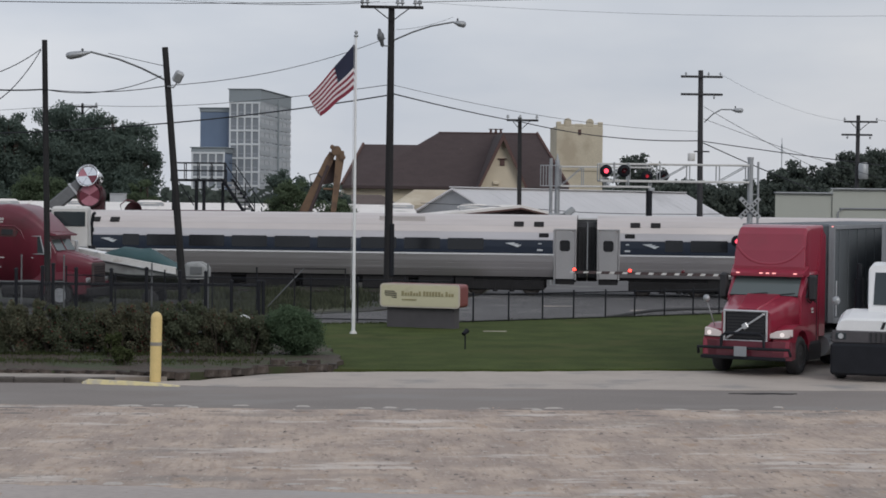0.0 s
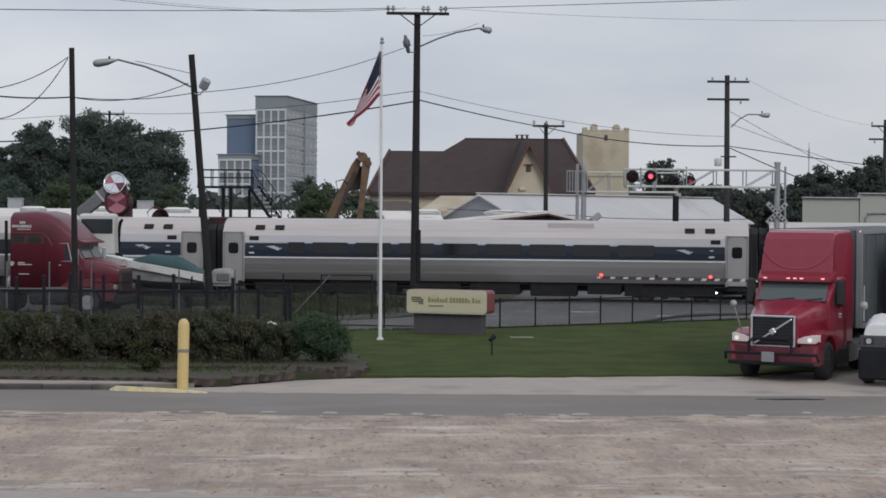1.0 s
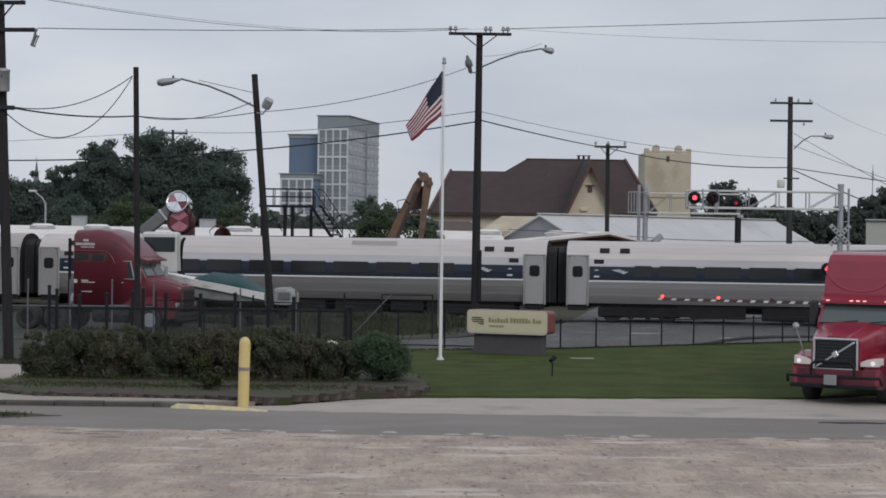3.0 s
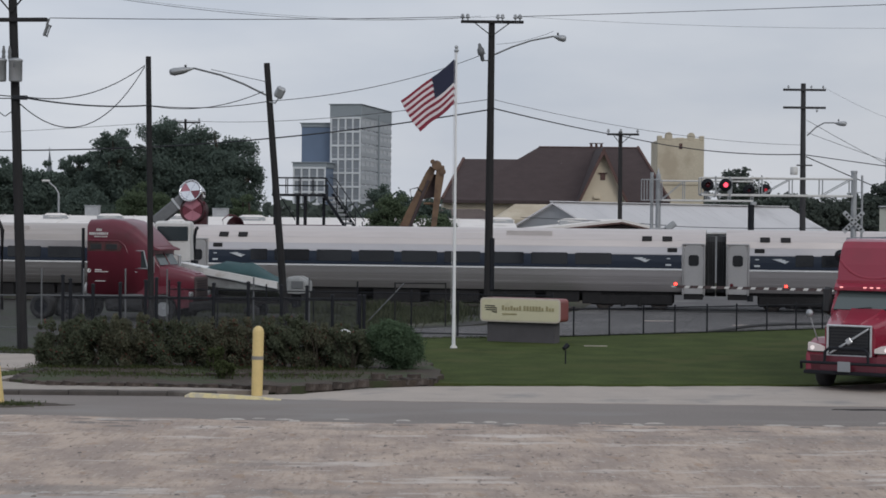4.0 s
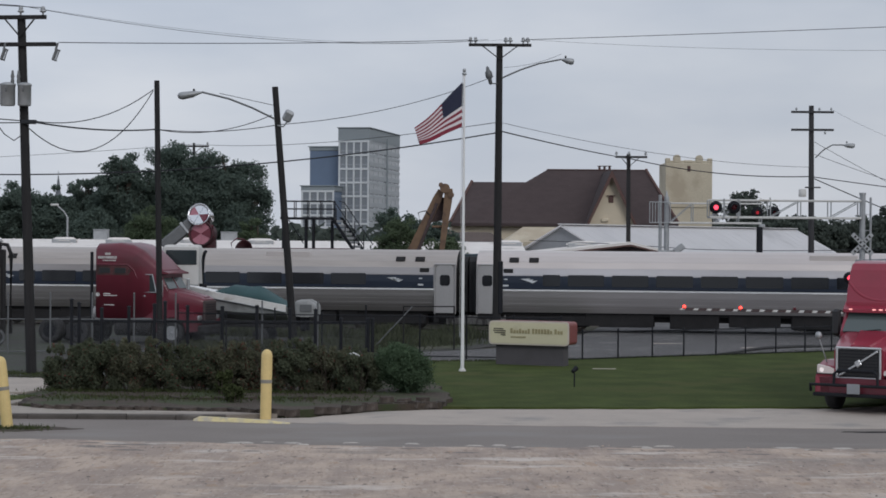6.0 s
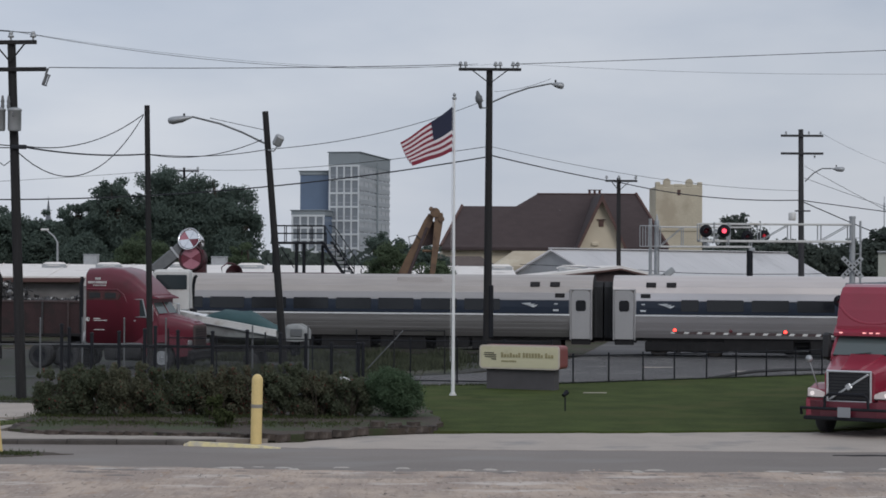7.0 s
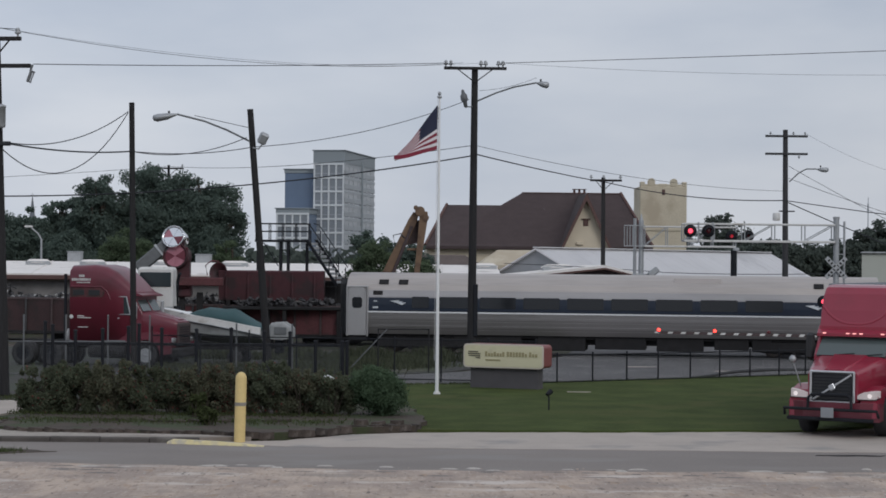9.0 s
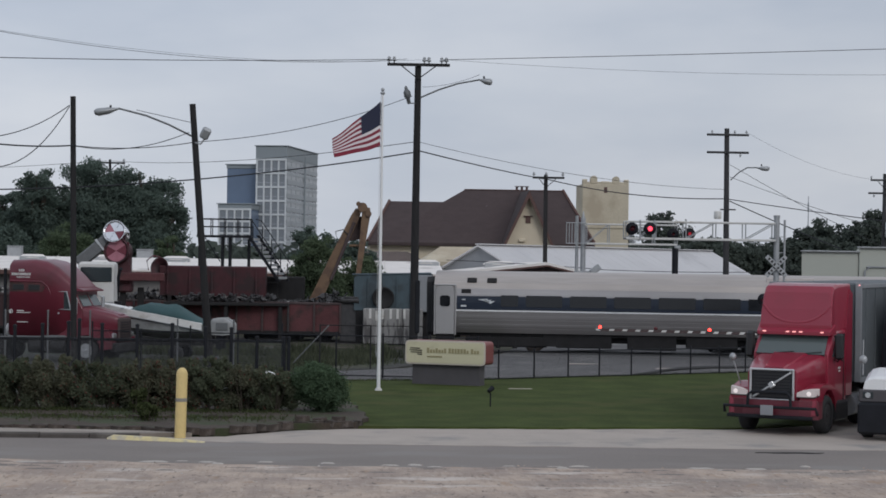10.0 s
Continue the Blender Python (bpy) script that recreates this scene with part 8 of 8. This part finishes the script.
    for y in (-0.45, 0.45):
        eng = part("engine", Shape().loft([rounded(1.95, 0.2, 1.22, 1.7, 0.1), rounded(2.05, 0.26, 1.12, 1.8, 0.14), rounded(2.5, 0.28, 1.1, 1.82, 0.16), rounded(2.78, 0.23, 1.14, 1.66, 0.14), rounded(2.86, 0.15, 1.2, 1.55, 0.08)], True, False), M_COWL, b, "dull white outboard engine cowl")
        eng.matrix_basis = pose(0, y, 0)
        part("panel", Shape().box(2.45, math.copysign(0.315, y), 1.48, 0.5, 0.03, 0.3, 0.01), M_FENCE_GREY, eng, "grey side panel")
        part("leg", Shape().box(2.3, 0, 0.82, 0.26, 0.14, 0.62, 0.04).box(1.8, 0, 1.3, 0.5, 0.2, 0.2, 0.02), M_BLACK_STEEL, eng)


boat()


def saloon(x, y, turn, paint, label, k=1.0, lamp=0.66):
    """A plain modern car; x forward from its middle."""
    c = thing("car", label, "car", pose(x, y, 0.02, 0, 0, turn), "cars")
    part("body", Shape().loft([rounded(-2.25, 0.78, 0.4 * k, 0.85 * k, 0.12), rounded(-2.1, 0.86, 0.28 * k, 1.0 * k, 0.16), rounded(-0.9, 0.9, 0.24 * k, 1.02 * k, 0.14), rounded(0.9, 0.9, 0.24 * k, 0.98 * k, 0.14), rounded(1.9, 0.86, 0.28 * k, 0.86 * k, 0.14), rounded(2.25, 0.74, 0.36 * k, 0.7 * k, 0.1)], True, True), paint, c)
    part("cabin", Shape().loft([rounded(-1.75, 0.74, 0.95 * k, 1.02 * k, 0.03), rounded(-1.1, 0.68, 0.95 * k, 1.42 * k, 0.12), rounded(0.1, 0.68, 0.95 * k, 1.44 * k, 0.12), rounded(0.95, 0.76, 0.95 * k, 1.0 * k, 0.03)], True, True), M_GLASS, c)
    part("roof", Shape().loft([rounded(-1.1, 0.64, 1.40 * k, 1.45 * k, 0.03), rounded(0.1, 0.64, 1.41 * k, 1.47 * k, 0.03)], True, False), paint, c)
    for sgn in (-1, 1):
        for wx in (-1.4, 1.4):
            wheel(c, wx, sgn * 0.8, 0.32 * k, 0.32 * k, 0.2)
        part("headlamp", Shape().box(2.16, sgn * 0.58, lamp * k, 0.2, 0.28, 0.15 * k, 0.04), M_BEAM if sgn < 0 else M_GLASS, c, "lit headlamp" if sgn < 0 else "unlit headlamp")
    part("grille", Shape().box(2.22, 0, 0.55 * k, 0.08, 0.9, 0.2 * k, 0.03), M_BLACK, c)


saloon(19.7, 95.0, -105, M_BLACK_STEEL, "dark car waiting beyond the crossing with one lit headlamp", 0.82, 0.42)


# ---- scrapyard behind the railway ----
def gondola(x, length, top, label, paint=M_RUST_RED, heap=0.5):
    """An open steel wagon with ribs on a siding, filled with scrap."""
    g = thing("gondola_wagon", label, "wagon", track @ pose(x, 7.4, 0), "gondola wagons")
    w = 1.45
    part("side", Shape().box(0, -w, (top + 0.45) / 2, length, 0.08, top - 0.45, 0.015), paint, g)
    part("side", Shape().box(0, w, (top + 0.45) / 2, length, 0.08, top - 0.45, 0.015), paint, g)
    for sgn in (-1, 1):
        part("end", Shape().box(sgn * length / 2, 0, (top + 0.45) / 2, 0.08, 2 * w, top - 0.45, 0.015), paint, g)
        part("top_rail", Shape().box(0, sgn * w, top, length + 0.1, 0.16, 0.12, 0.02), M_BRICK_DARK, g)
        part("sill", Shape().box(0, sgn * w, 0.48, length + 0.1, 0.14, 0.16, 0.02), M_UNDER, g)
        n = int(length / 1.35)
        for k in range(n + 1):
            part("rib", Shape().box(-length / 2 + 0.08 + (length - 0.16) * k / n, sgn * (w + 0.09), (top + 0.5) / 2, 0.1, 0.12, top - 0.5, 0.02), M_BRICK_DARK if k % 3 else M_SCRAP, g)
    part("floor", Shape().box(0, 0, 0.55, length, 2 * w, 0.1), paint, g)
    for bx_ in (-length / 2 + 2, length / 2 - 2):
        bog = part("bogie", Shape().box(bx_, 0, 0.35, 2.2, 2.0, 0.25, 0.03), M_UNDER, g)
        for dx in (-0.8, 0.8):
            part("wheelset", Shape().tube((bx_ + dx, -0.8, 0.38), (bx_ + dx, 0.8, 0.38), 0.07).tube((bx_ + dx, -0.8, 0.38), (bx_ + dx, -0.7, 0.38), 0.4, n=16).tube((bx_ + dx, 0.7, 0.38), (bx_ + dx, 0.8, 0.38), 0.4, n=16), M_UNDER, bog)
    rnd = random.Random(int(x * 10) + 77)
    s, p = Shape(), Shape()
    for _ in range(1100):
        px, py = rnd.uniform(-length / 2 + 0.3, length / 2 - 0.3), rnd.uniform(-w + 0.2, w - 0.2)
        hump = 0.35 + heap * max(0, math.sin(px * 0.9 + x) * math.sin(px * 0.37 + 2))
        z = top - 0.25 + rnd.random() * hump
        q = pose(px, py, z, rnd.uniform(-60, 60), rnd.uniform(-60, 60), rnd.uniform(0, 360))
        k = rnd.uniform(0.1, 0.36)
        tgt = p if rnd.random() < 0.1 else s
        if rnd.random() < 0.5:
            tgt.box(0, 0, 0, k, k * rnd.uniform(0.2, 0.8), 0.04, m=q)
        elif rnd.random() < 0.5:
            tgt.tube((-k, 0, 0), (k, 0, 0), 0.035, n=6, m=q)
        else:
            tgt.lathe([(k * 0.3, -0.08), (k * 0.45, -0.06), (k * 0.45, 0.06), (k * 0.3, 0.08)], 10, m=q)
    tagged(part("scrap_load", s, M_SCRAP, g, "tangled dark scrap"), kind="stuff")
    tagged(part("pale_scrap", p, M_SCRAP_PALE, g, "pale bits of scrap"), kind="stuff")


gondola(-22.9, 13.0, 2.25, "rusty maroon gondola wagon heaped with scrap", M_RUST_DARK, 1.1)
gondola(-8.2, 15.2, 2.0, "rusty red gondola wagon with ribs and scrap on top")
gondola(-37.5, 13.0, 2.2, "rusty maroon gondola wagon heaped with scrap", M_RUST_DARK, 1.1)


M_DRUM_PINK = material("worn_pink_red_paint", (0.40, 0.16, 0.2), 0.4, vary=0.2, scale=3, bump=0.05)


def drum_machine():
    """A red machine with a slanted chute and two round drum ends that shine."""
    g = thing("drum_machine", "red scrap machine with two shiny drums on a slanted arm", "machine", pose(-11.22, 98.6, -0.08))
    part("chute", Shape().box(0, 0, 0, 2.4, 0.7, 0.62, 0.06), M_FENCE_GREY, g, "grey slanted chute", at=pose(-0.95, 0.2, 4.75, 0, -40, 0))
    part("strap", Shape().box(0, 0, 0, 0.12, 0.78, 0.7, 0.02), M_ALU, g, at=pose(-0.75, 0.2, 4.95, 0, -40, 0))
    for i, (x, z, r) in enumerate(((0.0, 5.64, 0.58), (0.1, 4.66, 0.65))):
        m = pose(x, -0.3, z, 90 - (18 if i == 0 else 6), 0, -14)
        drum = part("drum", Shape().lathe([(r * 0.82, -0.75), (r, -0.7), (r, 0.0), (r * 0.96, 0.03), (r * 0.9, 0.0), (r * 0.86, -0.12), (0.03, -0.16)], 22), M_RED_MACHINE if i else M_CHROME, g, "red drum" if i else "polished drum", at=m)
        for k in range(6):
            part("vane", Shape().prism([(0, 0)] + [(r * 0.84 * math.cos(a), r * 0.84 * math.sin(a)) for a in (0.0, 0.26, 0.52, 0.78, 1.03)], -0.1 + 0.02 * (k % 2), -0.03 + 0.02 * (k % 2), "z"), M_MAROON if k == 5 or (k == 2 and i) else (M_DRUM_PINK if i or k == 2 else M_CHROME), drum, at=pose(0, 0, 0, 0, 0, (35 if i else 5) + 60 * k))
        part("rim", Shape().lathe([(r * 0.95, -0.03), (r * 1.02, -0.02), (r * 1.02, 0.05), (r * 0.95, 0.06), (r * 0.95, -0.03)], 22, caps=False), M_CHROME if i == 0 else M_RED_MACHINE, drum)
    part("body", Shape().box(0.35, 0.4, 3.75, 0.9, 1.0, 1.6, 0.1).box(0.2, 0.4, 2.9, 1.4, 0.8, 0.7, 0.08), M_RED_MACHINE, g, "faded red body")
    part("bracket", Shape().pipe([(0.5, -0.3, 4.3), (0.75, -0.3, 4.5), (0.7, -0.3, 5.1)], 0.06), M_MAROON, g)
    part("beam", Shape().box(1.25, -0.2, 3.35, 2.6, 0.4, 0.42, 0.04), M_RUST_RED, g, "rusty cross beam")
    part("leg", Shape().box(0.4, 0.4, 1.4, 0.3, 0.3, 2.8, 0.02), M_UNDER, g)
    part("leg", Shape().box(1.3, 0.5, 1.4, 0.3, 0.3, 2.8, 0.02), M_UNDER, g)
    # long red hopper with a round funnel
    h = thing("red_hopper", "long faded red steel hopper with a round funnel end", "hopper", pose(-7.2, 101.5, 0))
    part("trough", Shape().prism([(-0.8, 2.3), (0.8, 2.3), (1.0, 3.8), (0.9, 3.86), (-0.9, 3.86), (-1.0, 3.8)], -1.9, 3.6, "x"), M_RED_MACHINE, h)
    part("funnel", Shape().lathe([(0.2, -0.5), (0.5, 0.0), (0.53, 0.05), (0.48, 0.03), (0.16, -0.42)], 18), M_RED_MACHINE, h, at=pose(-1.9, -1.0, 3.75, 80, 0, -25))
    part("hoop", Shape().pipe([(-2.5, -0.8, 3.6), (-2.6, -0.8, 4.1), (-2.3, -0.8, 4.35), (-1.9, -0.8, 4.3)], 0.03), M_MAROON, h)
    for k in range(5):
        part("rib", Shape().box(-1.5 + k * 1.15, -1.0, 3.1, 0.08, 0.08, 1.4, 0.01), M_RED_MACHINE, h)
    for x in (-1.4, 0.8):
        part("leg", Shape().box(x, 0, 1.25, 0.2, 1.6, 2.6, 0.02), M_UNDER, h)
    s = Shape()
    rnd = random.Random(31)
    for _ in range(160):
        q = pose(rnd.uniform(-0.5, 4.5), rnd.uniform(-0.4, 0.6), rnd.uniform(2.0, 2.4), rnd.uniform(-50, 50), rnd.uniform(-50, 50), rnd.uniform(0, 360))
        s.box(0, 0, 0, rnd.uniform(0.1, 0.42), rnd.uniform(0.06, 0.2), rnd.uniform(0.03, 0.12), m=q)
    tagged(solid("scrap_heap", s, M_SCRAP, "dark heap of scrap metal before the hopper", "scrap", pose(-7.6, 100.2, 0)), kind="stuff")
    solid("scrap_bench", Shape().box(2.0, 0, 1.9, 6.4, 1.5, 0.16, 0.02).box(-0.8, 0, 0.9, 0.2, 1.3, 1.8, 0.02).box(2, 0, 0.9, 0.2, 1.3, 1.8, 0.02).box(4.8, 0, 0.9, 0.2, 1.3, 1.8, 0.02), M_UNDER, "dark steel bench that carries scrap", "bench", pose(-7.6, 100.2, 0.02))


drum_machine()


def stair_platform():
    p = thing("stair_platform", "dark steel platform with railings and open stairs", "platform", pose(0, 103.0, 0))
    part("deck", Shape().box(-5.9, 0, 5.44, 2.9, 1.6, 0.12, 0.01), M_BLACK_STEEL, p)
    for x in (-7.2, -6.0, -5.6, -4.6):
        part("leg", Shape().box(x, -0.6, 2.7, 0.12, 0.12, 5.5, 0.01), M_BLACK_STEEL, p)
        part("leg", Shape().box(x, 0.6, 2.7, 0.1, 0.1, 5.5, 0.01), M_BLACK_STEEL, p)
    part("brace", Shape().tube((-6.9, -0.6, 5.35), (-6.1, -0.6, 4.1), 0.03, n=6), M_BLACK_STEEL, p)
    for y in (-0.75, 0.75):
        for x in (-7.3, -6.6, -5.9, -5.2, -4.5):
            part("rail_post", Shape().box(x, y, 5.92, 0.05, 0.05, 0.95), M_BLACK_STEEL, p)
        for z in (5.95, 6.36):
            part("rail", Shape().box(-5.9, y, z, 2.9, 0.05, 0.05), M_BLACK_STEEL, p)
    flight = pose(-4.45, -0.55, 5.46, 0, 0, -32)
    run_, fall = 2.05, 2.35
    for y in (-0.45, 0.45):
        part("stringer", Shape().prism([(0, 0.06), (0.2, 0.06), (run_ + 0.1, -fall), (run_ - 0.1, -fall)], y - 0.03, y + 0.03, "y"), M_BLACK_STEEL, p, at=flight)
        part("handrail", Shape().pipe([(-0.05, y, 0.92), (0.3, y, 0.85), (run_ + 0.1, y, -fall + 0.95)], 0.025, 6), M_BLACK_STEEL, p, at=flight)
        for u in (0.15, 0.45, 0.75, 0.98):
            part("rail_post", Shape().box(0.1 + (run_ - 0.1) * u, y, -fall * u + 0.45, 0.04, 0.04, 0.9), M_BLACK_STEEL, p, at=flight)
    tread = Shape().box(0, 0, 0, 0.26, 0.86, 0.04, 0.008).box(0.12, 0, -0.06, 0.03, 0.86, 0.1).mesh("tread", M_GALV)
    for k in range(10):
        part("tread", tread, M_GALV, p, "pale steel tread", at=flight @ pose(0.12 + k * run_ / 10.5, 0, -0.12 - k * fall / 10.5))
    part("base_block", Shape().box(-3.2, 0.3, 1.68, 3.2, 1.4, 3.3, 0.05).box(-3.6, -0.2, 2.6, 1.2, 1.0, 0.9, 0.05), M_UNDER, p, "dark bin under the stairs")


stair_platform()


def grab_crane():
    """A folded material-handler boom: thick main boom and stick in worn ochre paint."""
    c = thing("crane_boom", "folded ochre boom of a scrap crane", "crane", pose(0, 103.2, 0))

    def beam(name, a, b, w0, w1, d):
        a, b = Vector(a), Vector(b)
        n = (b - a).normalized()
        s = Vector((n.z, 0, -n.x))
        rings = []
        for u, w in ((0, w0 * 0.8), (0.12, w0), (0.6, (w0 + w1) / 2), (0.93, w1), (1, w1 * 0.7)):
            q = a.lerp(b, u)
            rings.append([tuple(q + s * w / 2 + Vector((0, -d / 2, 0))), tuple(q + s * w / 2 + Vector((0, d / 2, 0))), tuple(q - s * w / 2 + Vector((0, d / 2, 0))), tuple(q - s * w / 2 + Vector((0, -d / 2, 0)))])
        return part(name, Shape().loft(rings, True, False), M_OCHRE, c)
    beam("boom", (-1.35, 0, 1.4), (1.22, 0, 7.0), 0.62, 0.46, 0.5)
    beam("stick", (1.2, -0.4, 3.1), (1.66, -0.4, 7.1), 0.26, 0.46, 0.4)
    part("web", Shape().prism([(0.3, 5.2), (1.3, 5.4), (1.5, 6.6), (1.0, 6.7)], 0.05, 0.2, "y"), M_BRICK_DARK, c)
    part("pin_joint", Shape().tube((1.42, -0.7, 7.1), (1.42, 0.4, 7.1), 0.26, n=14).tube((1.75, -0.7, 6.75), (1.75, 0.3, 6.75), 0.16, n=12).tube((1.2, -0.6, 7.3), (1.2, 0.3, 7.3), 0.12, n=10), M_OCHRE, c, "worn pin joint")
    part("cylinder", Shape().tube((-0.2, -0.35, 3.2), (1.0, -0.35, 6.3), 0.09).tube((0.3, -0.35, 4.5), (1.0, -0.35, 6.3), 0.05), M_BRICK_DARK, c, "rusty hydraulic cylinder")
    part("hose", Shape().pipe([(0.1, -0.3, 5.2), (0.0, -0.3, 5.8), (0.4, -0.3, 5.9), (0.7, -0.3, 5.6)], 0.03), M_BLACK, c)
    part("cross_tube", Shape().tube((0.75, -0.3, 5.05), (1.35, -0.3, 5.05), 0.07), M_OCHRE, c)
    part("undercarriage", Shape().box(0.0, 0.4, 0.8, 3.4, 2.4, 1.2, 0.15).box(-0.6, 0.4, 1.7, 1.8, 1.8, 0.8, 0.15), M_UNDER, c, "dark machine base")


grab_crane()


def teal_bin():
    b = thing("steel_bin", "blue-green steel container with a dark round hatch", "container", pose(3.3, 99.4, 0))
    part("box", Shape().prism([(-2.3, 1.7), (1.75, 1.7), (1.75, 3.62), (-2.1, 3.5), (-2.3, 3.4)], -0.35, 1.15, "y"), M_TEAL, b)
    part("side_box", Shape().box(1.35, -0.5, 2.6, 0.7, 0.3, 1.9, 0.03), M_GREY_WALL, b, "grey box on the side")
    for x in (-1.6, -0.1, 0.6):
        part("rib", Shape().box(x, -0.38, 2.6, 0.08, 0.08, 1.7, 0.01), M_TEAL, b)
    part("rim", Shape().box(-0.27, 0.4, 3.6, 4.1, 1.6, 0.08, 0.02, m=pose(0, 0, 0, 0, -1.6, 0)), M_TEAL, b)
    part("hatch", Shape().lathe([(0.55, 0), (0.58, 0.05), (0.5, 0.07), (0.48, 0.02), (0.02, 0.02)], 20), M_UNDER, b, "dark round hatch", at=pose(-0.8, -0.5, 2.35, 90))
    part("stand", Shape().box(-0.3, 0.4, 0.85, 3.8, 1.4, 1.7, 0.03), M_UNDER, b)
    w = thing("concrete_block", "tall white-painted concrete block wall with dark stains", "block", pose(3.0, 98.4, 0))
    for i in range(3):
        for k in range(2):
            part("block", Shape().box(-1.02 + i * 1.02, 0, 0.45 + k * 0.92, 1.0, 0.5, 0.9, 0.04), M_PAINTED_BLOCK, w)
    r = random.Random(6)
    for k in range(7):
        part("paint_mark", Shape().box(-1.2 + k * 0.36 + r.uniform(-0.05, 0.05), -0.252, 1.5 + r.uniform(-0.1, 0.1), 0.12, 0.01, 0.5, 0.004), M_DIRTY_WHITE, w)
    v = thing("pump", "small grey pump on the wagon's end", "pump", track @ pose(-0.2, 6.2, 0))
    part("body", Shape().box(0, 0, 1.05, 1.0, 0.7, 2.0, 0.05).tube((-0.4, -0.4, 2.2), (0.5, -0.4, 2.2), 0.16).box(0.1, -0.4, 2.35, 0.7, 0.3, 0.1, 0.02), M_SCRAP, v)


teal_bin()


def left_end():
    """Orange container and olive tanks at the yard's far end."""
    o = thing("orange_hopper", "tall orange steel hopper with a rusty lid", "hopper", pose(-21.6, 85.5, 0))
    part("body", Shape().box(0.3, 0, 5.7, 3.2, 2.4, 3.5, 0.06), M_ORANGE, o)
    part("lid", Shape().prism([(-1.4, 7.4), (2.0, 7.4), (1.6, 8.1), (-1.0, 8.1)], -1.3, 1.3, "y"), M_RUST_RED, o)
    for x in (-1.2, 1.7):
        for y in (-1.0, 1.0):
            part("leg", Shape().box(x, y, 2.0, 0.2, 0.2, 4.0, 0.02), M_UNDER, o)
    t = thing("olive_tank", "olive grey upright tank in the yard", "tank", pose(-19.2, 84.2, 0), "olive tanks")
    part("shell", Shape().lathe([(0.7, 0.1), (0.72, 0.2), (0.72, 3.4), (0.6, 3.75), (0.3, 3.88), (0.02, 3.9)], 20), M_OLIVE, t)
    part("band", Shape().lathe([(0.73, 2.1), (0.74, 2.12), (0.74, 2.2), (0.73, 2.22)], 20), M_GREY_WALL, t)
    part("pipe", Shape().pipe([(0.8, -0.2, 0.1), (0.8, -0.2, 3.3), (0.5, -0.2, 3.7)], 0.05), M_UNDER, t)
    copy_thing(t, pose(-20.9, 83.6, 0))
    d = thing("dark_machine", "dark upright machine with a bent arm beside the tanks", "machine", pose(-18.3, 84.8, 0))
    part("column", Shape().box(-0.12, 0, 1.9, 0.42, 0.7, 3.8, 0.05), M_UNDER, d)
    part("board", Shape().box(-0.1, -0.4, 1.5, 0.16, 0.08, 3.0, 0.02), M_OLIVE, d, "weathered olive board")
    part("arm", Shape().pipe([(-0.3, -0.2, 3.75), (-0.1, -0.2, 4.05), (0.25, -0.2, 4.0), (0.42, -0.2, 3.6), (0.4, -0.2, 0.1)], 0.09), M_UNDER, d)
    part("motor", Shape().tube((-0.5, -0.1, 3.95), (-0.05, -0.1, 3.95), 0.2, n=12), M_UNDER, d)


M_JUG = material("white_plastic", (0.7, 0.7, 0.69), 0.5, vary=0.08, bump=0.02)


def loose_wheel():
    """A worn wheel leaning by the yard fence, and a plastic jug on the ground."""
    w = thing("loose_wheel", "old tyre with a pale worn rim leaning by the fence", "wheel", pose(-16.8, 76.8, 0.35, 82, 0, 12))
    part("tyre", Shape().lathe([(0.22, -0.09), (0.3, -0.1), (0.34, -0.05), (0.34, 0.05), (0.3, 0.1), (0.22, 0.09)], 22), M_RUBBER, w)
    part("rim", Shape().lathe([(0.31, 0.1), (0.33, 0.085), (0.27, 0.1), (0.24, 0.095), (0.31, 0.1)], 22, caps=False), M_FENCE_GREY, w, "pale worn rim")


loose_wheel()
solid("plastic_jug", Shape().lathe([(0.02, 0.0), (0.13, 0.01), (0.14, 0.3), (0.05, 0.4), (0.04, 0.46), (0.005, 0.46)], 14).pipe([(0.12, 0, 0.3), (0.19, 0, 0.34), (0.1, 0, 0.42)], 0.02, 6), M_JUG,
      "white plastic jug on the truck's deck plate", "jug", pose(-13.3, 79.3, 1.055))


left_end()


# ---- what moves ----
# seconds at which the flashing lamps change over; the left ones are lit first
CHANGES = (0.55, 1.25, 2.0, 2.75, 3.5, 4.28, 5.0, 5.75, 6.5, 7.22, 8.02, 8.68, 9.38)


def flash_lamps():
    for lamps, lit in ((LEFT_LAMPS, True), (RIGHT_LAMPS, False)):
        for ob in lamps:
            p, a, rows = ob.matrix_basis.translation.copy(), 0.0 if lit else 180.0, []
            rows.append((0.0, a))
            for t in CHANGES:
                rows += [(t - 0.1, a), (t - 0.0333, a + 60), (t + 0.0333, a + 120), (t + 0.1, a + 180)]
                a += 180
            rows.append((10.0, a))
            walk(ob, [(t, pose(*p, 0, 0, b)) for t, b in rows])


def motions():
    drive_train()
    wave_flag()
    flash_lamps()


motions()
